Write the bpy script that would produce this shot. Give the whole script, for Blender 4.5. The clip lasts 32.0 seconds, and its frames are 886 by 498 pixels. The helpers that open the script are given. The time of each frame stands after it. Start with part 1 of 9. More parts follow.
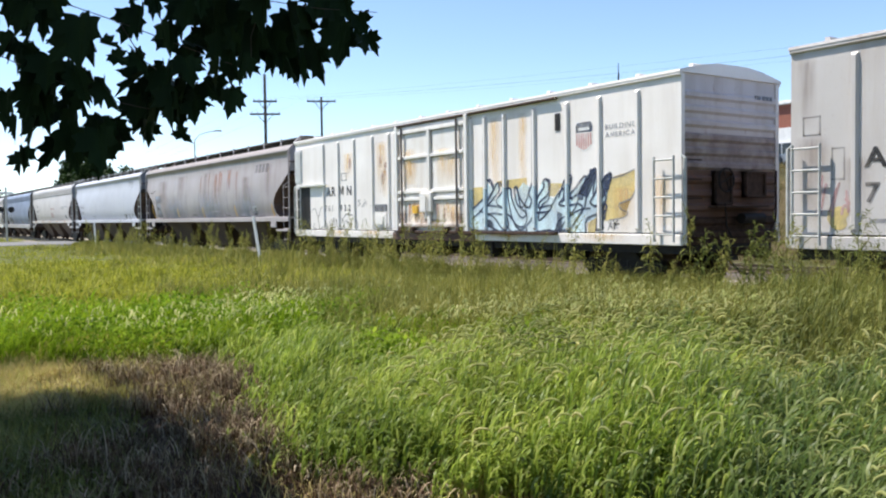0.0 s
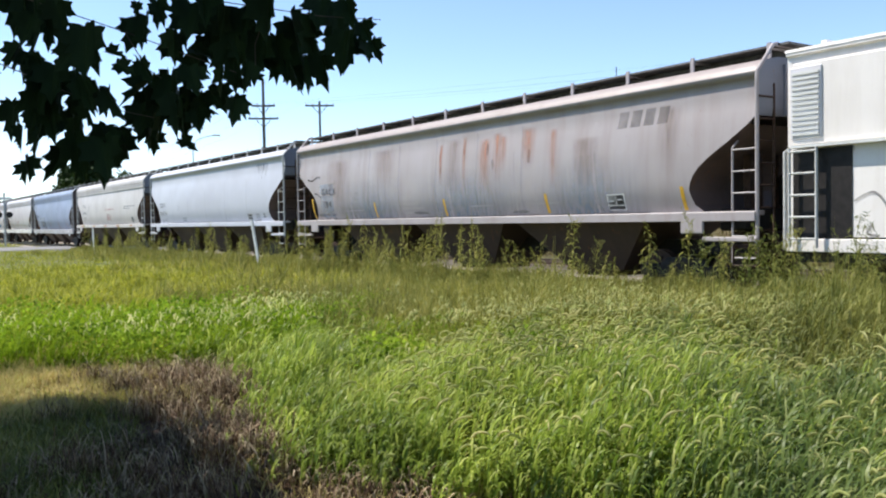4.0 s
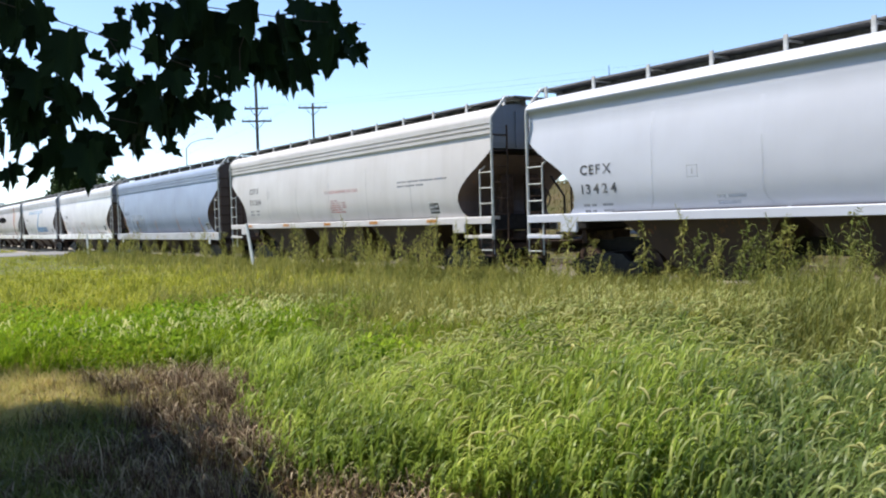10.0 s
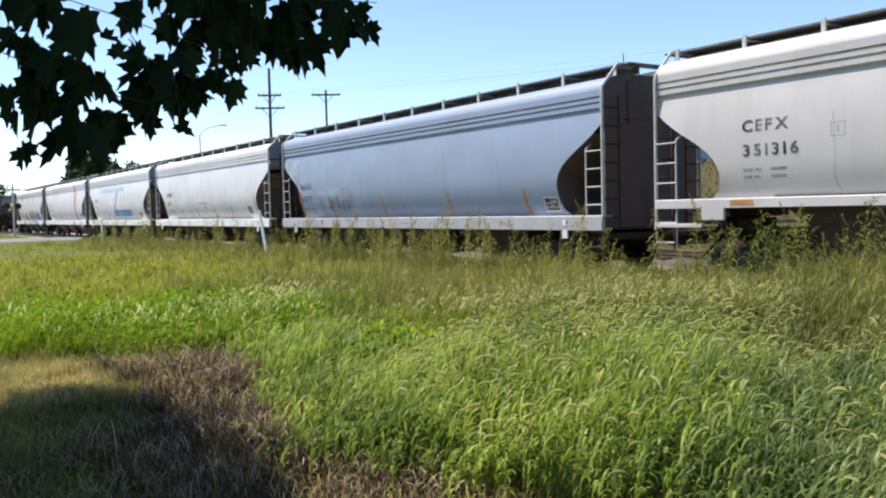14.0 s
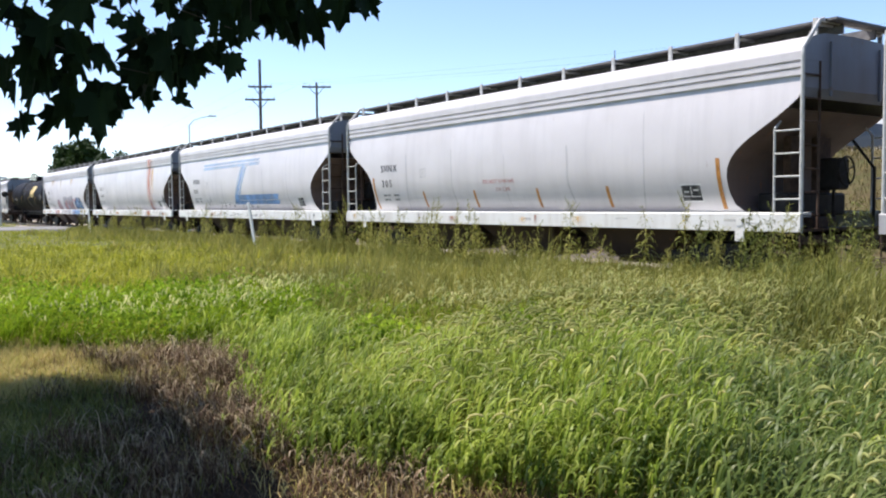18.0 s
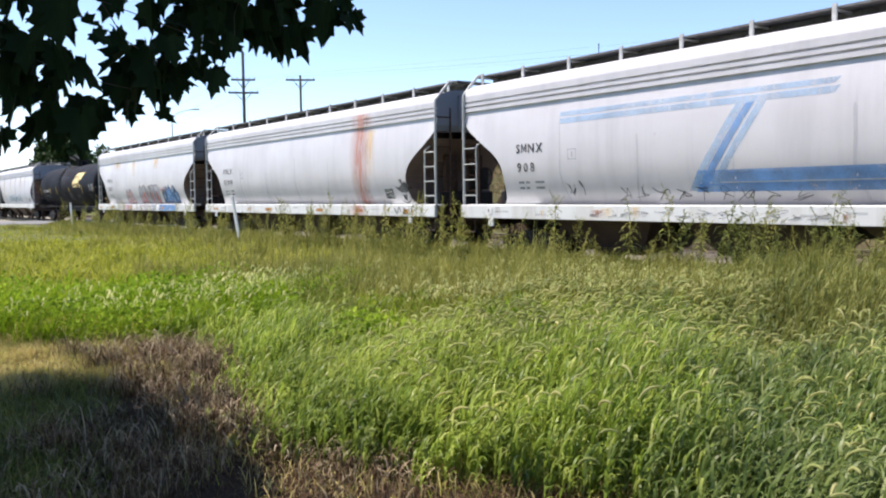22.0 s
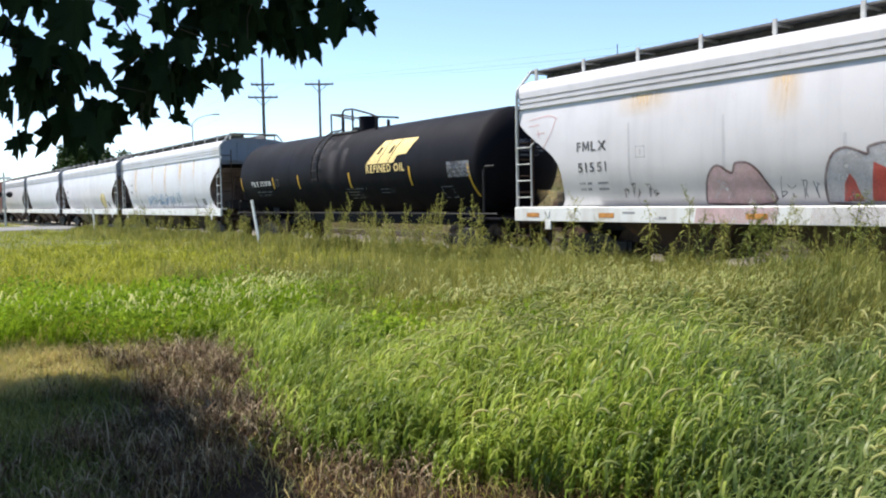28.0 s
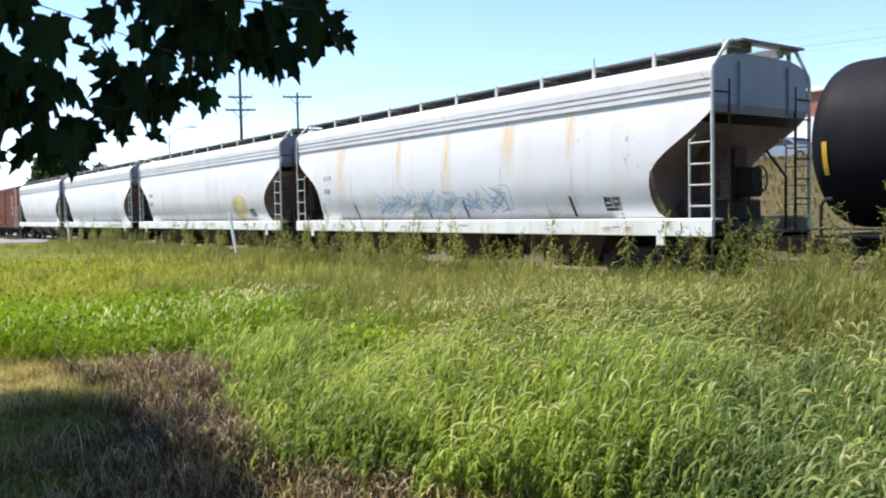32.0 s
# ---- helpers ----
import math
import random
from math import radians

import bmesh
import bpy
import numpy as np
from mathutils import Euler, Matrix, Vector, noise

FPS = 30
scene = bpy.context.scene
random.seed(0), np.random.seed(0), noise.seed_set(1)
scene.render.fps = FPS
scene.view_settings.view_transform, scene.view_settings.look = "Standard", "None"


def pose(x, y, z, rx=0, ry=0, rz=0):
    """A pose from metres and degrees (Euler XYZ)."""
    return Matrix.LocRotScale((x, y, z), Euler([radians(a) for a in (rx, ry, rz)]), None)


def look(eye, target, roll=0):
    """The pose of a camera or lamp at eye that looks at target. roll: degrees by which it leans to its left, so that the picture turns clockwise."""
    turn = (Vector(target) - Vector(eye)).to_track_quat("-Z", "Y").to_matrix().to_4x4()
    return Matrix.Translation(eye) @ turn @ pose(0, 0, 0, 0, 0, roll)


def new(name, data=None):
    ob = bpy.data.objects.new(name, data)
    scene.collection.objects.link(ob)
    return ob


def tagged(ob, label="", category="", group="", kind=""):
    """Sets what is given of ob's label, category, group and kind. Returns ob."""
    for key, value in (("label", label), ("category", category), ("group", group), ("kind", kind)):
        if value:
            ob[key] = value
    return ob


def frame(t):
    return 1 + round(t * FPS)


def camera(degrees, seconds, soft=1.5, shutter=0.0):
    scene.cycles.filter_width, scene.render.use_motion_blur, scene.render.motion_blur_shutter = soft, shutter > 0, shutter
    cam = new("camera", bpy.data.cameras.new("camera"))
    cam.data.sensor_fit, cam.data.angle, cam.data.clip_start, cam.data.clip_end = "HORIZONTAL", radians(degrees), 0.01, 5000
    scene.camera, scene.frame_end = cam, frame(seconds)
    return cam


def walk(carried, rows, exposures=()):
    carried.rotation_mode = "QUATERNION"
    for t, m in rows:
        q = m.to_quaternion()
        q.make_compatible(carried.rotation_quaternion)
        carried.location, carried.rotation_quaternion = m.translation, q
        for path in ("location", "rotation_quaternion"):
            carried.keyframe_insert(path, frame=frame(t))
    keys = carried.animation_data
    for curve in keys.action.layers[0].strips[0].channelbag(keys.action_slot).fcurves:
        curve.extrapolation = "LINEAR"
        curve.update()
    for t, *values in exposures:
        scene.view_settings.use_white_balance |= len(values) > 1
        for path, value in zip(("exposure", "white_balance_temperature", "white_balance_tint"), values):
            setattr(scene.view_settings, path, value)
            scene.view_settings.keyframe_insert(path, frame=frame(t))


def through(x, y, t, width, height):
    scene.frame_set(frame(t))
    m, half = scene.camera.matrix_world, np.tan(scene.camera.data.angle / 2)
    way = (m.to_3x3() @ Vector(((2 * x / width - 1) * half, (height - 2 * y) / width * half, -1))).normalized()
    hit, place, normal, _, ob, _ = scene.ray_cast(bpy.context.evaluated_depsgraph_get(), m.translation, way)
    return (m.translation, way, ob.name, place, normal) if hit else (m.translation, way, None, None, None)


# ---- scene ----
cam = camera(55.19, 32.0, soft=2.1)

def aim(pan, tilt, roll):
    """The hand-held camera's pose: it stands at one spot, 1.62 m over the rail heads."""
    return pose(0, 0, 1.62, 90 + tilt, 0, pan) @ pose(0, 0, 0, 0, 0, roll)


walk(cam, [(t, aim(p, b, r)) for t, p, b, r in [
    (0, 55.58, -2.20, -0.78), (0.5, 55.59, -2.08, -0.90), (1, 55.43, -2.08, -0.81), (1.5, 55.32, -2.07, -0.77), (2, 55.28, -2.03, -0.97), (2.5, 55.40, -1.95, -1.03),
    (3, 55.49, -1.95, -0.88), (3.5, 55.49, -1.97, -0.94), (5.5, 55.45, -1.77, -1.18), (6, 55.33, -1.68, -1.43), (6.5, 55.14, -1.59, -1.42), (7, 55.38, -1.57, -1.17),
    (7.5, 55.36, -1.62, -1.21), (8, 55.38, -1.70, -1.36), (8.5, 55.40, -1.79, -1.52), (9, 55.38, -1.86, -1.42), (9.5, 55.31, -1.91, -1.46), (10, 55.15, -1.91, -1.64),
    (10.5, 55.07, -1.87, -1.45), (11, 55.20, -1.84, -1.49), (11.5, 55.16, -1.77, -1.48), (12, 55.73, -2.03, -1.61), (12.5, 56.22, -2.33, -1.66), (13, 56.24, -2.56, -1.45),
    (13.5, 56.18, -2.64, -1.41), (14, 56.00, -2.71, -1.34), (14.5, 55.75, -2.71, -0.95), (16.5, 55.41, -3.12, -0.87), (17, 55.37, -3.18, -0.85), (17.5, 55.37, -3.18, -0.85),
    (18, 55.26, -3.10, -0.53), (18.5, 54.55, -3.02, -0.32), (19, 54.20, -3.06, -0.34), (19.5, 53.97, -3.17, -0.39), (20, 53.90, -3.33, -0.49), (20.5, 54.43, -3.43, -0.79),
    (21, 54.56, -3.51, -0.53), (21.5, 54.56, -3.53, -0.47), (22, 54.25, -3.57, -0.69), (22.5, 54.21, -3.64, -0.90), (23, 54.35, -3.73, -1.09), (23.5, 54.64, -3.81, -0.89),
    (24, 54.98, -3.87, -0.86), (24.5, 55.16, -3.81, -1.12), (25, 55.40, -3.69, -1.10), (25.5, 55.40, -3.62, -1.02), (27.5, 55.13, -3.44, -0.80), (28, 55.54, -3.36, -1.07),
    (28.5, 55.64, -3.18, -1.15), (29, 55.64, -3.09, -1.32), (29.5, 55.41, -3.00, -1.47), (30, 55.07, -2.89, -1.13), (30.5, 54.86, -2.72, -0.96), (31, 54.48, -2.66, -0.95),
    (31.5, 54.17, -2.64, -0.93), (32, 54.07, -2.53, -1.10),
]], exposures=[(0, 0.57, 6500, 10), (1, 0.57, 6500, 10), (3, 0.59, 6500, 10), (5.5, 0.75, 6500, 10), (8, 0.79, 6500, 10), (10, 0.67, 6500, 10), (12, 0.60, 6500, 11), (14, 0.58, 6500, 11), (17, 0.67, 6500, 13), (19, 0.67, 6500, 15), (21, 0.69, 6500, 15), (25, 0.70, 6500, 13), (28, 0.70, 6500, 10), (29, 0.78, 6500, 10), (30, 0.90, 6500, 10), (32, 0.87, 6500, 10)])

# ---- light ----
SUN_EL, SUN_AZ = radians(58), radians(216)   # towards the sun: behind the camera, upstream
sky_world = bpy.data.worlds.new("sky")
scene.world = sky_world
sky_world.use_nodes = True
wn = sky_world.node_tree
sky = wn.nodes.new("ShaderNodeTexSky")
sky.sky_type, sky.sun_disc = "NISHITA", False
sky.sun_elevation, sky.sun_rotation = SUN_EL, radians(90) - SUN_AZ
sky.air_density, sky.dust_density, sky.ozone_density = 0.8, 0.1, 2.2
wn.links.new(sky.outputs[0], wn.nodes["Background"].inputs[0])
wn.nodes["Background"].inputs[1].default_value = 0.15
sun = new("sun", bpy.data.lights.new("sun", "SUN"))
sun.data.energy, sun.data.angle, sun.data.color = 5.0, radians(0.55), (1.0, 0.945, 0.865)
sun_way = Vector((math.cos(SUN_AZ) * math.cos(SUN_EL), math.sin(SUN_AZ) * math.cos(SUN_EL), math.sin(SUN_EL)))
sun.matrix_basis = look(sun_way * 60, (0, 0, 0))
scene.view_settings.exposure = 0.5

# ---- the train's run along the track: seconds, metres ----
RUN = [(0, 0.00), (1, 4.96), (2, 9.98), (3, 15.02), (3.5, 17.58), (5.5, 27.99), (6.5, 33.26), (7.5, 38.60), (8.5, 44.01), (9.5, 49.53), (10.5, 55.08), (11.5, 60.69), (12.5, 66.46), (13.5, 72.20), (14.5, 77.95), (16.5, 89.73), (17.5, 95.67), (18.5, 101.53), (19.5, 107.65), (20.5, 113.78), (21.5, 119.86), (22.5, 126.14), (23.5, 132.45), (24.5, 138.84), (25.5, 145.22), (27.5, 157.74), (28.5, 164.26), (29.5, 170.84), (30.5, 177.59), (31.5, 184.40), (32, 187.82)]
TRACK_Y = 14.85


# ---- materials ----
def nodes_of(name):
    m = bpy.data.materials.new(name)
    m.use_nodes = True
    nt = m.node_tree
    return m, nt, nt.nodes["Principled BSDF"]


def add(nt, kind, **values):
    n = nt.nodes.new(kind)
    for k, v in values.items():
        n.inputs[k.replace("_", " ")].default_value = v
    return n


def ramp(nt, source, stops):
    n = nt.nodes.new("ShaderNodeValToRGB")
    els = n.color_ramp.elements
    while len(els) < len(stops):
        els.new(0.5)
    for e, (p, c) in zip(els, stops):
        e.position, e.color = p, (*c, 1) if len(c) == 3 else c
    nt.links.new(source, n.inputs[0])
    return n


def mix(nt, fac, a, b, kind="MIX"):
    n = nt.nodes.new("ShaderNodeMix")
    n.data_type, n.blend_type = "RGBA", kind
    for socket, v in ((n.inputs[0], fac), (n.inputs[6], a), (n.inputs[7], b)):
        if hasattr(v, "links"):
            nt.links.new(v, socket)
        else:
            socket.default_value = v if not isinstance(v, tuple) else (*v, 1)
    return n.outputs[2]


def noise_at(nt, scale, stretch=(1, 1, 1), detail=4, shift=0.0, coords="Object", rough=0.55):
    tc = nt.nodes.new("ShaderNodeTexCoord")
    mp = nt.nodes.new("ShaderNodeMapping")
    mp.inputs["Scale"].default_value = stretch
    mp.inputs["Location"].default_value = (shift, shift * 0.7, shift * 1.3)
    nz = add(nt, "ShaderNodeTexNoise", Scale=scale, Detail=detail, Roughness=rough)
    nt.links.new(tc.outputs[coords], mp.inputs[0])
    nt.links.new(mp.outputs[0], nz.inputs["Vector"])
    return nz.outputs[0]


def bump(nt, bsdf, height, strength, distance=0.01):
    b = add(nt, "ShaderNodeBump", Strength=strength, Distance=distance)
    nt.links.new(height, b.inputs["Height"])
    nt.links.new(b.outputs[0], bsdf.inputs["Normal"])


def paint(name, base, grime=(0.25, 0.21, 0.17), rust=(0.23, 0.09, 0.04), dirt=0.35, rusty=0.08, rough=0.5, shift=0.0, metal=0.0, gloss=0.5):
    """Weathered car paint: broad fading, vertical run-down streaks, fine speckle and small rust spots."""
    m, nt, b = nodes_of(name)
    broad = noise_at(nt, 0.5, (1, 1, 1.3), 3, shift)
    streak = noise_at(nt, 1.7, (1.5, 1.0, 0.14), 6, shift + 3, rough=0.62)
    speck = noise_at(nt, 26, (1, 1, 0.7), 6, shift + 7)
    c = mix(nt, ramp(nt, broad, [(0.35, (0, 0, 0)), (0.7, (1, 1, 1))]).outputs[0], base, tuple(min(1, v * 0.86 + 0.4 * g * 0.12) for v, g in zip(base, grime)))
    sk = ramp(nt, streak, [(0.47, (0, 0, 0)), (0.80, (dirt, dirt, dirt))]).outputs[0]
    c = mix(nt, sk, c, grime)
    sp = ramp(nt, speck, [(0.62, (0, 0, 0)), (0.75, (dirt * 0.6,) * 3)]).outputs[0]
    c = mix(nt, sp, c, grime)
    spots = noise_at(nt, 5.5, (1, 1, 0.45), 8, shift + 13, rough=0.7)
    rs = ramp(nt, spots, [(0.70 - rusty, (0, 0, 0)), (0.76 - rusty * 0.6, (0.8, 0.8, 0.8))]).outputs[0]
    c = mix(nt, rs, c, rust)
    nt.links.new(c, b.inputs["Base Color"])
    r = ramp(nt, broad, [(0.3, (rough - 0.08,) * 3), (0.75, (rough + 0.12,) * 3)])
    nt.links.new(r.outputs[0], b.inputs["Roughness"])
    b.inputs["Metallic"].default_value = metal
    b.inputs["Specular IOR Level"].default_value = gloss
    bump(nt, b, noise_at(nt, 1.1, (1, 1, 0.5), 4, shift + 5), 0.22, 0.03)
    return m


def plain(name, colour, rough=0.6, metal=0.0, vary=0.25, scale=8.0):
    m, nt, b = nodes_of(name)
    nz = noise_at(nt, scale, detail=5)
    fine = noise_at(nt, scale * 9, detail=4, shift=4)
    dark = tuple(v * (1 - vary) for v in colour)
    light = tuple(min(1, v * (1 + vary * 0.6)) for v in colour)
    c = mix(nt, ramp(nt, nz, [(0.3, (0, 0, 0)), (0.7, (1, 1, 1))]).outputs[0], dark, light)
    c = mix(nt, ramp(nt, fine, [(0.55, (0, 0, 0)), (0.8, (0.5, 0.5, 0.5))]).outputs[0], c, dark)
    nt.links.new(c, b.inputs["Base Color"])
    b.inputs["Roughness"].default_value, b.inputs["Metallic"].default_value = rough, metal
    b.inputs["Specular IOR Level"].default_value = 0.25 if rough > 0.4 else 0.5
    bump(nt, b, fine, 0.15, 0.004)
    return m


def leafy(name, stops, rough=0.5, through=0.25, patch=0.4, gloss=0.14):
    """Blades and leaves: one tint an island, with broad patches over the ground, and light shining through."""
    m, nt, b = nodes_of(name)
    geo = nt.nodes.new("ShaderNodeNewGeometry")
    tint = ramp(nt, geo.outputs["Random Per Island"], stops)
    big = noise_at(nt, 0.35, detail=3)
    c = mix(nt, ramp(nt, big, [(0.38, (0, 0, 0)), (0.62, (patch,) * 3)]).outputs[0], tint.outputs[0], stops[-1][1])
    tuft = noise_at(nt, 1.5, (1, 1, 0.3), 3, 9)
    c = mix(nt, 1.0, c, ramp(nt, tuft, [(0.32, (0.52, 0.57, 0.52)), (0.68, (1.22, 1.18, 1.15))]).outputs[0], "MULTIPLY")
    nt.links.new(c, b.inputs["Base Color"])
    b.inputs["Roughness"].default_value = rough
    b.inputs["Specular IOR Level"].default_value = gloss
    tr = nt.nodes.new("ShaderNodeBsdfTranslucent")
    nt.links.new(c, tr.inputs[0])
    ms = nt.nodes.new("ShaderNodeMixShader")
    ms.inputs[0].default_value = through
    out = nt.nodes["Material Output"]
    nt.links.new(b.outputs[0], ms.inputs[1])
    nt.links.new(tr.outputs[0], ms.inputs[2])
    nt.links.new(ms.outputs[0], out.inputs[0])
    return m


M = {
    "white": paint("white_paint", (0.64, 0.612, 0.618), grime=(0.33, 0.315, 0.32), dirt=0.3, rusty=0.03, rough=0.42, gloss=0.75, shift=1),
    "white_b": paint("white_paint_dull", (0.645, 0.617, 0.628), grime=(0.33, 0.32, 0.33), dirt=0.36, rusty=0.03, rough=0.42, gloss=0.75, shift=5),
    "white_c": paint("white_paint_clean", (0.52, 0.532, 0.59), grime=(0.38, 0.39, 0.43), dirt=0.16, rusty=0.0, shift=9),
    "grey": paint("primer_grey", (0.40, 0.36, 0.36), grime=(0.27, 0.21, 0.18), dirt=0.62, rusty=0.05, shift=12),
    "roof_dull": paint("dull_roof_paint", (0.33, 0.28, 0.26), grime=(0.16, 0.12, 0.1), dirt=0.5, rusty=0.08, shift=85),
    "sage": paint("sage_grey_paint", (0.55, 0.52, 0.505), dirt=0.2, rusty=0.02, shift=17),
    "blue": paint("blue_grey_paint", (0.27, 0.32, 0.43), grime=(0.22, 0.23, 0.27), dirt=0.3, rusty=0.02, shift=21),
    "cream": paint("old_white_paint", (0.655, 0.65, 0.685), grime=(0.50, 0.43, 0.33), dirt=0.42, rusty=0.07, shift=25),
    "sill_grey": paint("sill_grey_paint", (0.40, 0.40, 0.41), grime=(0.22, 0.17, 0.14), dirt=0.5, rusty=0.06, shift=91),
    "sill": paint("sill_white", (0.72, 0.72, 0.69), grime=(0.3, 0.24, 0.17), dirt=0.5, rusty=0.05, shift=31),
    "red": paint("boxcar_red", (0.27, 0.075, 0.05), grime=(0.1, 0.06, 0.05), dirt=0.4, rusty=0.03, shift=35),
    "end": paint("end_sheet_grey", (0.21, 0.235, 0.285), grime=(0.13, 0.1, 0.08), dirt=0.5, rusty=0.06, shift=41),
    "slope": paint("slope_sheet_dark_brown", (0.125, 0.088, 0.076), grime=(0.045, 0.032, 0.027), dirt=0.6, rusty=0.1, rough=0.7, shift=45),
    "bay": paint("hopper_bay_dark_brown", (0.08, 0.05, 0.04), grime=(0.035, 0.024, 0.02), dirt=0.6, rusty=0.1, rough=0.7, shift=49),
    "tank": paint("black_tank_paint", (0.0065, 0.006, 0.009), grime=(0.03, 0.027, 0.03), dirt=0.18, rusty=0.0, rough=0.66, gloss=0.1, shift=53),
    "steel": plain("dark_steel", (0.022, 0.019, 0.018), 0.6, 0.0, 0.4),
    "brown_steel": plain("rusty_steel", (0.07, 0.043, 0.031), 0.75, 0.0, 0.45),
    "rail": plain("rail_steel", (0.22, 0.17, 0.14), 0.45, 0.4, 0.3),
    "walk": plain("running_board_grating", (0.16, 0.155, 0.15), 0.65, 0.2, 0.35),
    "bar": plain("grab_iron_paint", (0.5, 0.5, 0.48), 0.5, 0.0, 0.2),
    "yellow": plain("yellow_reflector", (0.72, 0.42, 0.05), 0.45, 0.0, 0.25),
    "orange": plain("orange_reflector", (0.48, 0.22, 0.06), 0.5, 0.0, 0.3),
    "whitemark": plain("white_lettering", (0.75, 0.75, 0.73), 0.6, 0.0, 0.2),
    "ballast": plain("ballast_stone", (0.27, 0.24, 0.21), 0.9, 0.0, 0.4, 14),
    "ballast_old": plain("old_brown_ballast", (0.13, 0.105, 0.085), 0.9, 0.0, 0.4, 14),
    "gravel": plain("pale_gravel", (0.33, 0.28, 0.21), 0.9, 0.0, 0.3, 10),
    "tie": plain("creosoted_tie", (0.06, 0.045, 0.035), 0.85, 0.0, 0.4, 6),
    "asphalt": plain("worn_asphalt", (0.20, 0.195, 0.19), 0.85, 0.0, 0.25, 5),
    "wood_pole": plain("weathered_pole_wood", (0.10, 0.085, 0.07), 0.85, 0.0, 0.35, 6),
    "bark": plain("maple_bark", (0.11, 0.085, 0.065), 0.9, 0.0, 0.45, 9),
    "brick": plain("red_brick_wall", (0.30, 0.12, 0.085), 0.85, 0.0, 0.25, 9),
    "wall_white": plain("white_siding", (0.72, 0.72, 0.70), 0.6, 0.0, 0.1, 4),
    "carpaint": plain("grey_car_paint", (0.22, 0.24, 0.27), 0.25, 0.3, 0.08, 3),
    "carpaint_dark": plain("dark_car_paint", (0.03, 0.035, 0.045), 0.25, 0.2, 0.08, 3),
    "carpaint_white": plain("white_car_paint", (0.7, 0.7, 0.7), 0.3, 0.0, 0.06, 3),
    "carpaint_blue": plain("blue_car_paint", (0.04, 0.07, 0.16), 0.25, 0.2, 0.08, 3),
    "glass": plain("dark_window_glass", (0.02, 0.025, 0.03), 0.08, 0.0, 0.05, 3),
    "tyre": plain("tyre_rubber", (0.02, 0.02, 0.02), 0.8, 0.0, 0.2, 8),
}
M["boxwhite"] = paint("boxcar_white", (0.87, 0.825, 0.785), grime=(0.46, 0.38, 0.29), dirt=0.3, rusty=0.02, shift=61)
M["boxdull"] = paint("boxcar_dull_white", (0.60, 0.565, 0.545), grime=(0.34, 0.26, 0.2), dirt=0.5, rusty=0.04, shift=77)
M["boxdoor"] = paint("boxcar_door_white", (0.83, 0.80, 0.76), grime=(0.48, 0.36, 0.24), dirt=0.45, rusty=0.06, shift=65)
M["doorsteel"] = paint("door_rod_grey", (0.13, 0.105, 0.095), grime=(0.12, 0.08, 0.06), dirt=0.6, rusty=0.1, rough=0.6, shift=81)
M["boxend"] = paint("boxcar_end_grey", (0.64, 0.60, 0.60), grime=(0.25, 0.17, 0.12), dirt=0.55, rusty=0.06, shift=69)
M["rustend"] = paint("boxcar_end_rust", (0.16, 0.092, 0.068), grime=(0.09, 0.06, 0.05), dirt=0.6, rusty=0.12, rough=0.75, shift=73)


def stain(name, colour, strength, whole=False, low=False):
    """A run-down stain, or painted shading, that thins out to its edges and breaks up in streaks."""
    m, nt, b = nodes_of(name)
    tc = nt.nodes.new("ShaderNodeTexCoord")
    sx = nt.nodes.new("ShaderNodeSeparateXYZ")
    nt.links.new(tc.outputs["Generated"], sx.inputs[0])
    across = ramp(nt, sx.outputs[0], [(0.0, (0, 0, 0)), (0.45, (1, 1, 1)), (0.55, (1, 1, 1)), (1.0, (0, 0, 0))])
    along = ramp(nt, sx.outputs[2], [(0.0, (0, 0, 0)), (0.55, (0.8, 0.8, 0.8)), (0.92, (1, 1, 1)), (1.0, (0.2, 0.2, 0.2))] if not whole else [(0.0, (1, 1, 1)), (0.25, (0.75, 0.75, 0.75)), (0.6, (0.9, 0.9, 0.9)), (1.0, (1, 1, 1))])
    if low:
        along = ramp(nt, sx.outputs[2], [(0.0, (1, 1, 1)), (0.4, (0.8, 0.8, 0.8)), (1.0, (0, 0, 0))])
    streaks = ramp(nt, noise_at(nt, 7.0, (1.6, 1, 0.2), 5), [(0.28, (0.25, 0.25, 0.25)), (0.75, (1, 1, 1))])
    a = mix(nt, 1.0, across.outputs[0], along.outputs[0], "MULTIPLY")
    a = mix(nt, 1.0, a, streaks.outputs[0], "MULTIPLY")
    a = mix(nt, 1.0, a, (strength,) * 3, "MULTIPLY")
    nt.links.new(a, b.inputs["Alpha"])
    b.inputs["Base Color"].default_value = (*colour, 1)
    b.inputs["Roughness"].default_value = 0.8
    return m


def worn(name, colour, cover=0.85, scale=2.2):
    """Sprayed or faded paint: thin in places, so that the paint below shows through."""
    m, nt, b = nodes_of(name)
    big = ramp(nt, noise_at(nt, scale, (1, 1, 0.7), 6, 2, rough=0.65), [(0.32, (cover * 0.45,) * 3), (0.6, (cover,) * 3)])
    fine = ramp(nt, noise_at(nt, scale * 14, detail=4, shift=6), [(0.3, (0.75,) * 3), (0.55, (1, 1, 1))])
    nt.links.new(mix(nt, 1.0, big.outputs[0], fine.outputs[0], "MULTIPLY"), b.inputs["Alpha"])
    tint = noise_at(nt, scale * 0.7, detail=4, shift=8)
    c = mix(nt, ramp(nt, tint, [(0.35, (0, 0, 0)), (0.65, (1, 1, 1))]).outputs[0], tuple(v * 0.75 for v in colour), tuple(min(1, v * 1.15) for v in colour))
    nt.links.new(c, b.inputs["Base Color"])
    b.inputs["Roughness"].default_value = 0.6
    return m


